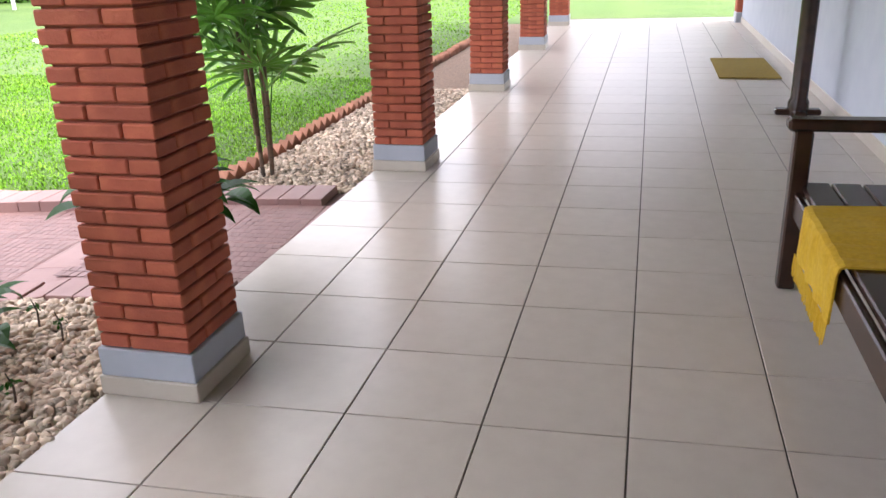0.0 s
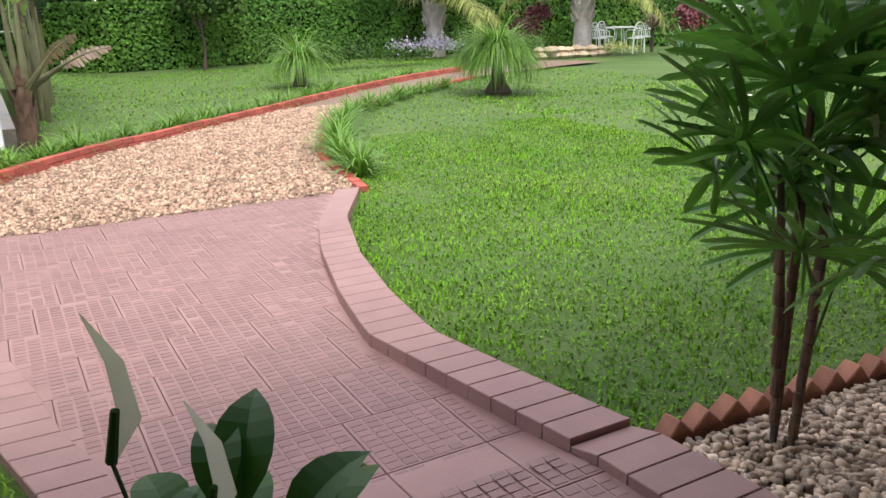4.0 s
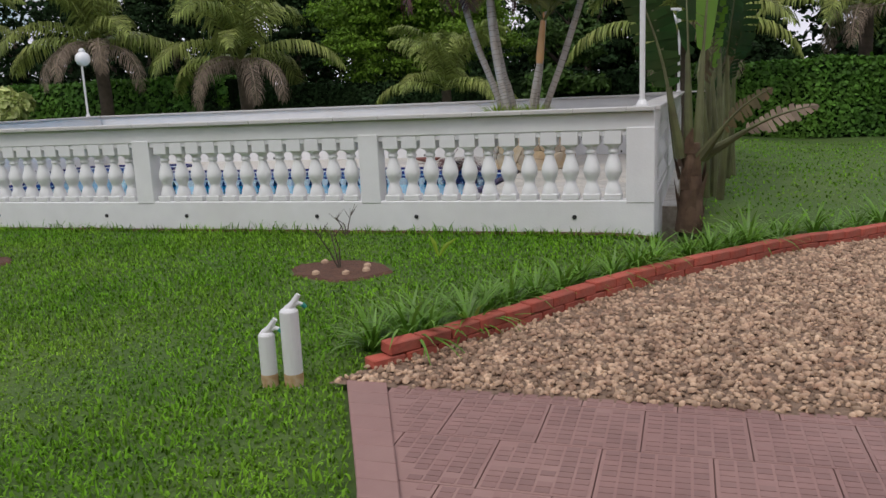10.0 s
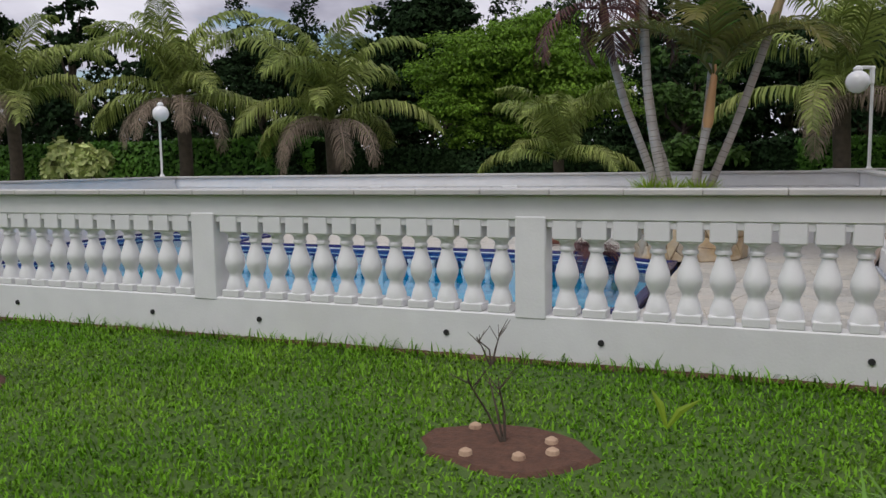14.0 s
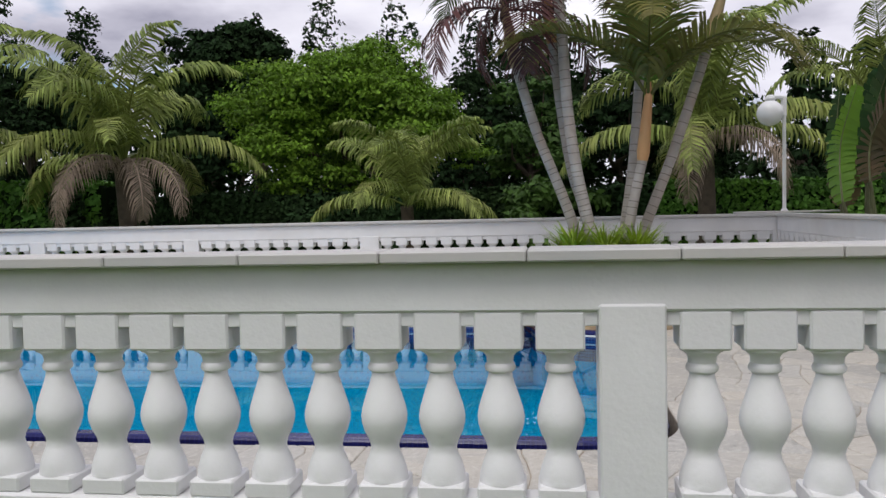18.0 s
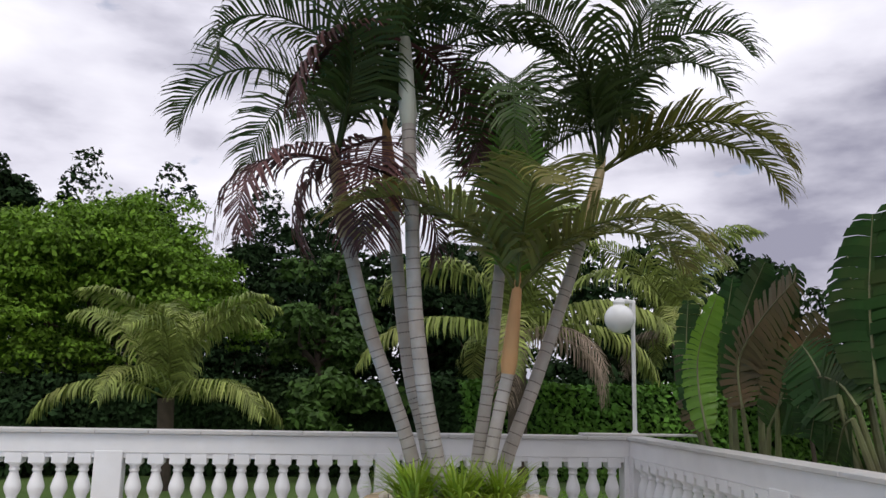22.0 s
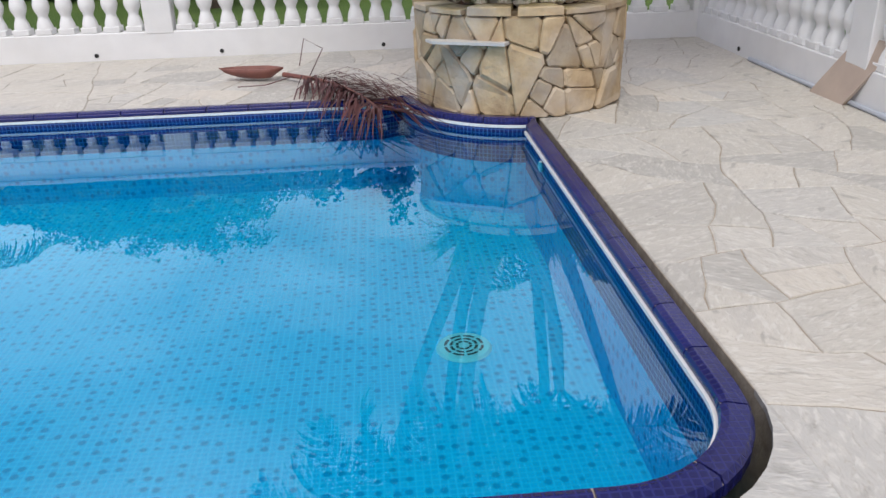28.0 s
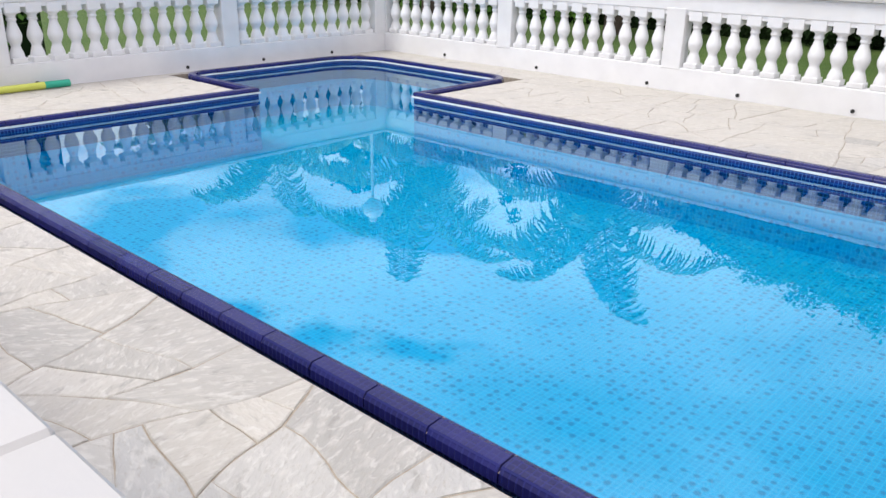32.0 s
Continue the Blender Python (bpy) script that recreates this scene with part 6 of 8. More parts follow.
# ---- things round the pool ----
def build_planter():
    cx, cy, R = PLANTER
    root = thing("stone_planter", "round planter of irregular tan field stones", "planter", (cx, cy, 0))
    z0, h = DECK, 0.63
    part("core", Build().lathe([(R - 0.035, z0), (R - 0.035, z0 + h - 0.02), (R - 0.20, z0 + h - 0.02), (R - 0.20, z0 + h - 0.06)], n=40), M["mortar_tan"], root)
    per = 2 * math.pi * R
    rng = random.Random(9)
    for poly in crazy((0, 0, per, h - 0.045), 0.20, 31):
        poly = rounded(shrink(poly, 0.0015), 0.12) if len(shrink(poly, 0.0015)) > 2 else []
        if len(poly) < 3:
            continue
        out = rng.uniform(0.0, 0.02)
        n = len(poly)
        mx, my = sum(p[0] for p in poly) / n, sum(p[1] for p in poly) / n
        vs = []
        for k, dr in ((1.0, -0.03), (1.0, out - 0.008), (0.86, out + 0.004)):
            for x, y in poly:
                xx, yy = mx + (x - mx) * k, my + (y - my) * k
                a, r = xx / R, R - 0.012 + dr + rng.uniform(-0.003, 0.003)
                vs.append((r * math.cos(a), r * math.sin(a), z0 + yy))
        fs = [tuple(range(2 * n, 3 * n))]
        for k in (0, 1):
            fs += [(k * n + i, k * n + (i + 1) % n, (k + 1) * n + (i + 1) % n, (k + 1) * n + i) for i in range(n)]
        part("stone", Build().add(vs, fs), M["stone"], root)
    k = 14
    for i in range(k):
        a0, a1 = 2 * math.pi * (i + rng.uniform(0, 0.3)) / k, 2 * math.pi * (i + 1.0) / k - 0.012
        ins = rng.uniform(0.15, 0.22)
        poly = [((R + 0.008) * math.cos(a), (R + 0.008) * math.sin(a)) for a in np.linspace(a0, a1, 4)] + [((R - ins) * math.cos(a), (R - ins) * math.sin(a)) for a in np.linspace(a1, a0, 3)]
        part("rim_stone", Build().prism(poly, z0 + h - 0.042, z0 + h + rng.uniform(-0.014, 0.01), 0.008), M["stone"], root)
    part("earth", Build().lathe([(R - 0.19, z0 + h - 0.05), (R - 0.3, z0 + h - 0.01), (0.05, z0 + h + 0.03)], n=24), M["soil"], root)
    peb = Build()
    for i in range(150):
        a, r = rng.uniform(0, 6.28), R - rng.uniform(0.13, 0.40)
        s = rng.uniform(0.02, 0.042)
        peb.lathe([(s * 0.4, -s * 0.5), (s, 0), (s * 0.8, s * 0.5), (s * 0.25, s * 0.75)], (r * math.cos(a), r * math.sin(a), z0 + h + 0.012), 7)
    tagged(part("pebble_fill", peb, M["white_stone"], root), kind="stuff")
    shelf = thing("stone_shelf", "small pale slab shelf set into the stone planter", "shelf", (cx, cy, 0))
    part("slab", Build().prism([(-0.63, -0.42), (-0.60, -0.52), (-0.20, -0.70), (-0.14, -0.60)], z0 + 0.43, z0 + 0.448, 0.003), M["cap"], shelf)


M["mortar_tan"] = mat("tan_mortar", (0.30, 0.225, 0.145), (0.21, 0.155, 0.10), 0.95, 20, 0.5)
M["white_stone"] = mat("white_pebble", (0.74, 0.67, 0.57), (0.62, 0.55, 0.46), 0.8, 20, island=0.2)
build_planter()


def fallen_frond():
    root = thing("fallen_frond", "dry dark red palm frond lying over the pool edge", "frond", (-3.60, 6.14, DECK))
    path = [(0, 0, 0.04), (0.22, -0.28, 0.06), (0.42, -0.58, 0.07), (0.58, -0.90, 0.06), (0.70, -1.18, 0.03)]
    part("rachis", Build().tube(path, [0.02, 0.014, 0.01, 0.006, 0.003], 7), M["spathe"], root)
    rng = np.random.RandomState(5)
    vs, fs = [], []
    for i in range(270):
        t = rng.uniform(0.2, 1.0)
        f = t * 4
        j = min(int(f), 3)
        o = np.array(path[j]) + (np.array(path[j + 1]) - np.array(path[j])) * (f - j)
        d = np.array(path[j + 1]) - np.array(path[j])
        d /= np.linalg.norm(d)
        s = np.array([-d[1], d[0], 0]) * rng.choice([-1, 1])
        L = rng.uniform(0.28, 0.62)
        v = d * rng.uniform(0.5, 1.2) + s * rng.uniform(0.3, 0.9) + np.array([0, 0, rng.uniform(-0.05, 0.35)])
        v /= np.linalg.norm(v)
        m, e = o + v * L * 0.55, o + v * L + np.array([0, 0, -L * rng.uniform(0.1, 0.5)])
        e[2] = max(e[2], 0.004) if e[1] > -0.75 else max(e[2], -0.10)
        w = np.cross(v, [0, 0, 1]) * 0.006
        a = len(vs)
        vs += [o - w, o + w, m + w, m - w, e]
        fs += [(a, a + 1, a + 2), (a, a + 2, a + 3), (a + 3, a + 2, a + 4)]
    part("foliage", arrays("foliage", vs, fs, M["purple"]), None, root)
    for k, pts in enumerate(([(0.2, -0.2, 0.05), (0.3, 0.0, 0.22), (0.16, 0.1, 0.28), (0.12, 0.0, 0.10)], [(0.1, -0.1, 0.05), (-0.1, -0.3, 0.03), (-0.3, -0.28, 0.02)], [(0.75, -0.9, 0.04), (0.62, -1.15, -0.02), (0.7, -1.35, -0.08)])):
        part("tendril", Build().tube(pts, 0.004, 5), M["purple"], root)
    sp = Build()
    rows = []
    for i in range(11):
        t = i / 10
        w = 0.085 * math.sin(math.pi * min(1.0, 0.18 + 0.82 * (1 - t) * 1.0)) ** 0.6 * (1.0 if t < 0.8 else (1 - t) * 4 + 0.2)
        for k in range(9):
            a = math.pi * (k / 8) + math.pi
            rows.append((-0.48 + 0.48 * t, w * math.cos(a) + 0.06 * (1 - t), 0.095 + w * math.sin(a) * 0.95 + 0.0))
    sp.add(rows, [(i * 9 + k, i * 9 + k + 1, (i + 1) * 9 + k + 1, (i + 1) * 9 + k) for i in range(10) for k in range(8)])
    ob = part("sheath", sp, M["spathe"], root, "woody boat-shaped sheath", smooth=True)
    m = ob.modifiers.new("thick", "SOLIDIFY")
    m.thickness = 0.008


fallen_frond()


def lamp(name, label, x, y, z, arm, length=0.22, top=1.42, group="garden lamps"):
    """A white pole with a short bent arm and a hanging globe."""
    root = thing(name, label, "lamp", (x, y, z), math.degrees(math.atan2(arm[1], arm[0])), group)
    part("pole", Build().tube([(0, 0, 0), (0, 0, top)], 0.021, 12), M["metal_white"], root, smooth=True)
    part("collar", Build().lathe([(0.045, 0), (0.045, 0.015), (0.026, 0.05)], n=14), M["metal_white"], root)
    part("arm", Build().box((-0.03, -0.02, top - 0.03), (length + 0.03, 0.02, top + 0.012), 0.01).box((-0.018, -0.026, top - 0.22), (0.03, 0.026, top), 0.006), M["metal_white"], root)
    part("gallery", Build().lathe([(0.05, 0), (0.06, 0.03), (0.045, 0.055), (0.02, 0.075)], (length, 0, top - 0.06), 16), M["metal_white"], root)
    r = 0.145
    part("globe", Build().lathe([(max(0.004, r * math.sin(a)), -r * math.cos(a)) for a in np.linspace(0.02, math.pi - 0.35, 14)], (length, 0, top - 0.19), 22), M["lamp"], root, "white glass globe", smooth=True)
    return root


lamp("garden_lamp", "white pole lamp with a hanging globe on the wall corner", -0.10, 0.075, TOP, (-1, 0.0), 0.24, 1.55)
lamp("garden_lamp", "white pole lamp with a hanging globe on the far wall corner", 0.10, 7.42, TOP, (-0.9, -0.45), 0.20, 1.32)
lamp("garden_lamp", "white pole lamp with a globe on the west wall", -11.42, 7.375, TOP, (0.75, -0.65), 0.20, 1.32)
lamp("garden_lamp", "white pole lamp with a hanging globe beside the gate", -10.2, 0.07, TOP, (0.8, 0.6), 0.36, 1.42)
col = part("gate_post", Build().box((-11.89, -0.02, -0.05), (-11.67, 0.18, 2.30), 0.012).box((-11.91, -0.04, 2.301), (-11.65, 0.20, 2.35), 0.006), M["white"])
tagged(col, "plain white square gate post with a flat cap", "post")
bd = part("marble_board", Build().box((-0.45, 7.36, TOP + 0.001), (0.75, 7.50, TOP + 0.022), 0.004), M["cap"])
tagged(bd, "loose grey marble board lying on the wall corner", "board")


st = thing("gate_step", "low white step with red tiles outside the gate", "step", (-12.45, -0.45, ground_z(-12.45, -0.45)), kind="structure")
part("step_base", Build().box((0, 0, -0.05), (0.66, 0.42, 0.13), 0.008), M["white"], st)
for i in range(3):
    part("step_tile", Build().box((0.03 + 0.205 * i, 0.03, 0.13), (0.225 + 0.205 * i, 0.39, 0.142), 0.003), M["drive"], st)
strip_bed("foot_path", "narrow worn sandy foot path leading to the gate", [(-10.35, -0.1), (-9.75, -0.9), (-9.1, -1.9), (-8.9, -3.4)], [(-9.85, -0.1), (-9.45, -0.7), (-8.75, -1.8), (-8.55, -3.4)], lambda x, y: ground_z(x, y) - 0.006, 14)


def leaning_slab():
    quad = [(-0.125, 5.05, DECK), (-0.125, 4.66, DECK), (-0.025, 4.385, 0.54), (-0.025, 4.77, 0.525)]
    b = Build().add(quad + [(x + 0.02, y, z) for x, y, z in quad], [(0, 1, 2, 3), (7, 6, 5, 4), (0, 4, 5, 1), (1, 5, 6, 2), (2, 6, 7, 3), (3, 7, 4, 0)])
    ob = part("stone_slab", b, M["slab"])
    tagged(ob, "pinkish stone tile leaning against the wall", "slab")


leaning_slab()


def noodle():
    root = thing("pool_noodle", "yellow foam pool noodle with a green end on the deck", "noodle", (-10.95, 2.2, DECK + 0.035))
    part("yellow_length", Build().tube([(0, 0, 0), (0.02, 0.35, 0), (0.0, 0.72, 0)], 0.032, 12), M["noodle"], root, smooth=True)
    part("green_end", Build().tube([(0.0, 0.721, 0), (0.0, 0.95, 0)], 0.033, 12), M["noodle_green"], root, smooth=True)


noodle()


# ---- taps on the lawn ----
def tap_post(x, y, h, r, spread_turn, label):
    root = thing("tap_post", label, "tap", (x, y, ground_z(x, y)), spread_turn, "lawn taps")
    part("post", Build().lathe([(r, -0.05), (r, h), (r * 0.98, h + 0.006), (r * 0.80, h + 0.016), (r * 0.4, h + 0.022), (0.004, h + 0.024)], n=18), M["white"], root, smooth=False)
    part("mud_stain", Build().lathe([(r + 0.001, 0.0), (r + 0.0015, 0.05), (r + 0.001, 0.062)], n=18), M["mud"], root)
    part("lever", Build().tube([(-0.01, 0, h + 0.012), (0.022, 0, h + 0.040), (0.052, 0, h + 0.085)], [0.021, 0.017, 0.012], 9), M["white"], root)
    part("spout", Build().tube([(0.015, 0, h + 0.028), (0.050, 0, h + 0.042), (0.072, 0, h + 0.030)], [0.012, 0.011, 0.010], 8), M["white"], root)
    part("nozzle", Build().tube([(0.066, 0, h + 0.036), (0.082, 0, h + 0.018)], [0.013, 0.010], 9), M["tap"], root, "teal plastic nozzle")


M["mud"] = mat("mud_stain", (0.42, 0.24, 0.10), (0.60, 0.46, 0.30), 0.9, 30)
tap_post(-1.585, -3.04, 0.365, 0.046, 25, "tall white painted pipe with a garden tap on the lawn")
tap_post(-1.70, -3.07, 0.25, 0.040, 10, "short white painted pipe with a garden tap on the lawn")


# ---- verandah furniture ----
def bench():
    root = house_thing("bench", "dark varnished wooden bench with armrests and a yellow throw", "bench", kind="", at=(-1.30, -2.38, FLOOR))
    w, d = 2.02, 0.62
    for x in (0.02, w - 0.02):
        part("leg", Build().box((x - 0.035, -0.04, 0), (x + 0.035, 0.03, 0.68), 0.008), M["wood"], root)
        part("leg", Build().box((x - 0.035, -d - 0.03, 0), (x + 0.035, -d + 0.04, 0.95), 0.008), M["wood"], root)
        part("armrest", Build().box((x - 0.045, -d + 0.03, 0.68), (x + 0.045, 0.06, 0.73), 0.012), M["wood"], root)
    for i in range(5):
        part("seat_slat", Build().box((0.0, -0.02 - i * 0.118 - 0.11, 0.43), (w, -0.02 - i * 0.118, 0.46), 0.006), M["wood"], root)
    part("apron", Build().box((0.04, -0.02, 0.335), (w - 0.04, 0.01, 0.43), 0.006), M["wood"], root)
    for z in (0.55, 0.68, 0.81):
        part("back_slat", Build().box((0.05, -d - 0.01, z), (w - 0.05, -d + 0.015, z + 0.09), 0.006), M["wood"], root)
    t = house_thing("throw", "yellow woven throw with a fringe over the bench seat", "throw", kind="", at=(-1.30, -2.38, FLOOR))
    rows = [(-0.6, 0.467), (-0.3, 0.471), (0.0, 0.469), (0.018, 0.460), (0.025, 0.435), (0.03, 0.27)]
    vs, n = [], 15
    rng = random.Random(3)
    for y, z in rows:
        for i in range(n):
            vs.append((1.06 + 0.62 * i / (n - 1), y + (0.006 * math.sin(i * 1.7) if z < 0.45 else 0), z + 0.004 * math.sin(i * 2.1 + y * 9)))
    ob = part("cloth", Build().add(vs, [(r * n + i, r * n + i + 1, (r + 1) * n + i + 1, (r + 1) * n + i) for r in range(len(rows) - 1) for i in range(n - 1)]), M["cloth"], t)
    m = ob.modifiers.new("thick", "SOLIDIFY")
    m.thickness = 0.008
    fr = Build()
    for i in range(90):
        x = 1.06 + 0.62 * i / 89
        l = rng.uniform(0.05, 0.09)
        fr.tube([(x, 0.031, 0.272), (x + rng.uniform(-0.008, 0.008), 0.034, 0.272 - l)], 0.0022, 4)
    part("fringe", fr, M["cloth"], t)
    c = house_thing("cushion", "white and maroon striped cushion on the bench", "cushion", kind="", at=(-1.30, -2.38, FLOOR))
    part("cover", Build().lathe([(0.02, -0.07), (0.13, -0.05), (0.17, 0.0), (0.13, 0.05), (0.02, 0.07)], (1.22, -0.45, 0.545), 20), M["petal"], c, smooth=True)
    part("stripe", Build().lathe([(0.172, -0.012), (0.175, 0.0), (0.172, 0.012)], (1.22, -0.45, 0.545), 20), M["crimson"], c)


bench()


def pillar_stand():
    root = house_thing("coat_stand", "dark turned wooden stand post against the wall", "stand", kind="", at=(4.45, -3.0, FLOOR))
    part("post", Build().lathe([(0.085, 0), (0.085, 0.1), (0.068, 0.14), (0.068, 1.2), (0.08, 1.3), (0.068, 1.9)], n=16), M["wood"], root, smooth=True)
    part("foot", Build().box((-0.18, -0.05, 0), (0.18, 0.05, 0.05), 0.012).box((-0.05, -0.18, 0), (0.05, 0.18, 0.05), 0.012), M["wood"], root)


pillar_stand()
rg = house_thing("rug", "long shaggy yellow rug on the tile floor", "rug", kind="", at=(6.3, -3.13, FLOOR + 0.002))
part("shag", Build().box((0, 0, 0), (1.5, 0.62, 0.016), 0.006), M["rug"], rg)
fr = Build()
for i in range(60):
    y = 0.62 * i / 59
    fr.tube([(0.0, y, 0.008), (-0.05, y + random.Random(i).uniform(-0.01, 0.01), 0.003)], 0.003, 4)
part("fringe", fr, M["rug"], rg)
end = house_thing("brick_pillar", "square red brick pillar at the end of the house wall", "pillar", kind="", group="verandah pillars", at=(12.62, -3.4, 0))
part("core", Build().box((-0.19, -0.19, 0.10), (0.19, 0.19, 2.55), 0.01), M["brick"], end)
part("plinth", Build().box((-0.2, -0.2, FLOOR - 0.05), (0.2, 0.2, 0.12), 0.01), M["plinth_grey"], end)


# ---- flower beds by the verandah ----
def bed_z(x, y):
    return -0.095


def bed_east(x, y):
    e = -8.25 - 0.0506 * x
    return e + 0.0 < y < -7.50 - 0.0506 * (x - 2) and x > at_y(DRIVE_R_OUT, y) + 0.0 and x < 13


def bed_west(x, y):
    e = -8.25 - 0.0506 * x
    return e < y < -7.28 - 0.0506 * x * 0.3 and x < at_y(DRIVE_L_OUT, y) - 0.0 and x > -6


gravel("bed_gravel_east", "small beige pebbles of the planting bed by the verandah", bed_east, (1.7, -8.9, 5.6, -7.3), 17000, 0.0185, 6, bed_z, "pebble_pale")
gravel("bed_gravel_west", "small beige pebbles of the planting bed by the verandah", bed_west, (-3.4, -8.4, 0.25, -7.2), 15000, 0.0185, 7, bed_z, "pebble_pale")
strip_bed("bed_east", "beige grit planting bed along the verandah", [(1.8, -8.32), (13.0, -8.89)], [(1.74, -7.47), (13.0, -8.04)], lambda x, y: -0.105, 12)
strip_bed("bed_west", "beige grit planting bed along the verandah", [(-6.0, -7.95), (0.15, -8.24)], [(-6.0, -7.15), (0.1, -7.26)], lambda x, y: -0.105, 12)


def teeth(name, pts, label):
    """A border of bricks set on edge at an angle, like saw teeth."""
    root = thing(name, label, "edging", kind="structure")
    b = Build().box((-0.062, -0.04, -0.062), (0.062, 0.04, 0.062), 0.005).mesh("edging_brick", M["clay"])
    rng = random.Random(8)
    for (x, y), (x2, y2) in zip(pts, pts[1:]):
        ob = part("edging_brick", b, None, root)
        ob.matrix_local = pose(x, y, -0.075 + rng.uniform(-0.008, 0.008), 0, 0, math.degrees(math.atan2(y2 - y, x2 - x)) + rng.uniform(-5, 5)) @ pose(0, 0, 0, 0, 45 + rng.uniform(-4, 4), 0)


teeth("tooth_edging_east", spread([(1.86, -7.42), (13.0, -7.98)], 0.135), "saw-tooth edging of tilted clay bricks along the bed")
teeth("tooth_edging_west", spread([(-5.0, -7.02), (0.12, -7.20)], 0.135), "saw-tooth edging of tilted clay bricks along the bed")


def fan_leaf(b, base, d, up, size, n, rng):
    """One pleated fan of narrow blades."""
    d, up = Vector(d).normalized(), Vector(up)
    s = d.cross(up).normalized()
    up = s.cross(d).normalized()
    o = Vector(base)
    for i in range(n):
        a = radians(-105 + 210 * i / (n - 1) + rng.uniform(-4, 4))
        v = d * math.cos(a) + s * math.sin(a)
        L = size * (0.72 + 0.28 * math.cos(a * 0.8)) * rng.uniform(0.9, 1.1)
        w = size * 0.050 * rng.uniform(0.8, 1.15)
        t = v.cross(up).normalized() * w
        sag = rng.uniform(0.06, 0.30)
        q = len(b.v)
        for f, k in ((0.0, 0.2), (0.35, 0.85), (0.65, 1.0), (0.92, 0.75)):
            m = o + v * (L * f) - Vector((0, 0, sag * L * f * f)) + up * (0.03 * size * math.sin(3.1 * f))
            b.v.extend([tuple(m - t * k), tuple(m - up * (0.35 * w * k)), tuple(m + t * k)])
        b.v.append(tuple(o + v * L - Vector((0, 0, sag * L))))
        for g in range(3):
            b.f.extend([(q + 3 * g, q + 3 * g + 1, q + 3 * g + 4, q + 3 * g + 3), (q + 3 * g + 1, q + 3 * g + 2, q + 3 * g + 5, q + 3 * g + 4)])
        b.f.extend([(q + 9, q + 10, q + 12), (q + 10, q + 11, q + 12)])


def lady_palm(x, y, stems, seed, label, scale=1.0):
    rng = random.Random(seed)
    root = thing("lady_palm", label, "palm", (x, y, -0.10))
    for bx, by, tx, ty, h, leaves in stems:
        top = Vector((tx, ty, h))
        part("stem", Build().tube([(bx, by, 0), (bx * 0.6 + tx * 0.4 + 0.01, by * 0.6 + ty * 0.4, h * 0.5), tuple(top)], [0.012, 0.014, 0.012], 8), M["bark"], root)
        for k in range(7):
            f = 0.12 + 0.11 * k
            p = Vector((bx, by, 0)).lerp(top, f)
            part("fibre_sheath", Build().lathe([(0.0145, 0.0), (0.0165, 0.03), (0.0135, h * 0.10)], (p.x, p.y, p.z), 8), M["fibre"], root)
        for k in range(leaves):
            az = k * 2.4 + rng.uniform(-0.3, 0.3)
            el = rng.uniform(0.4, 1.25) if k > 1 else rng.uniform(1.0, 1.4)
            d = Vector((math.cos(az) * math.cos(el), math.sin(az) * math.cos(el), math.sin(el)))
            st = top + Vector((0, 0, -0.36 * rng.random()))
            hub = st + d * rng.uniform(0.20, 0.36) * scale
            part("stalk", Build().tube([tuple(st), tuple(hub)], [0.006, 0.004], 5), M["fan"], root)
            b = Build()
            fan_leaf(b, hub, d + Vector((0, 0, -0.05)), (0, 0, 1), rng.uniform(0.36, 0.50) * scale, 11, rng)
            part("fan_leaf", b, M["fan"], root)


lady_palm(2.10, -7.66, [(0, 0, -0.05, 0.05, 1.0, 7), (0.04, 0.03, 0.02, 0.02, 1.35, 9), (0.08, -0.02, 0.14, 0.0, 1.12, 8), (0.02, -0.05, 0.06, -0.06, 0.78, 5)], 1, "lady palm clump with dark hairy stems in the pebble bed")
lady_palm(-0.88, -7.66, [(0, 0, -0.16, 0.06, 0.72, 6), (0.06, -0.06, -0.08, 0.04, 0.90, 6), (0.09, -0.05, 0.0, 0.03, 0.60, 5)], 2, "lady palm clump with leaning hairy stems in the pebble bed", 0.78)


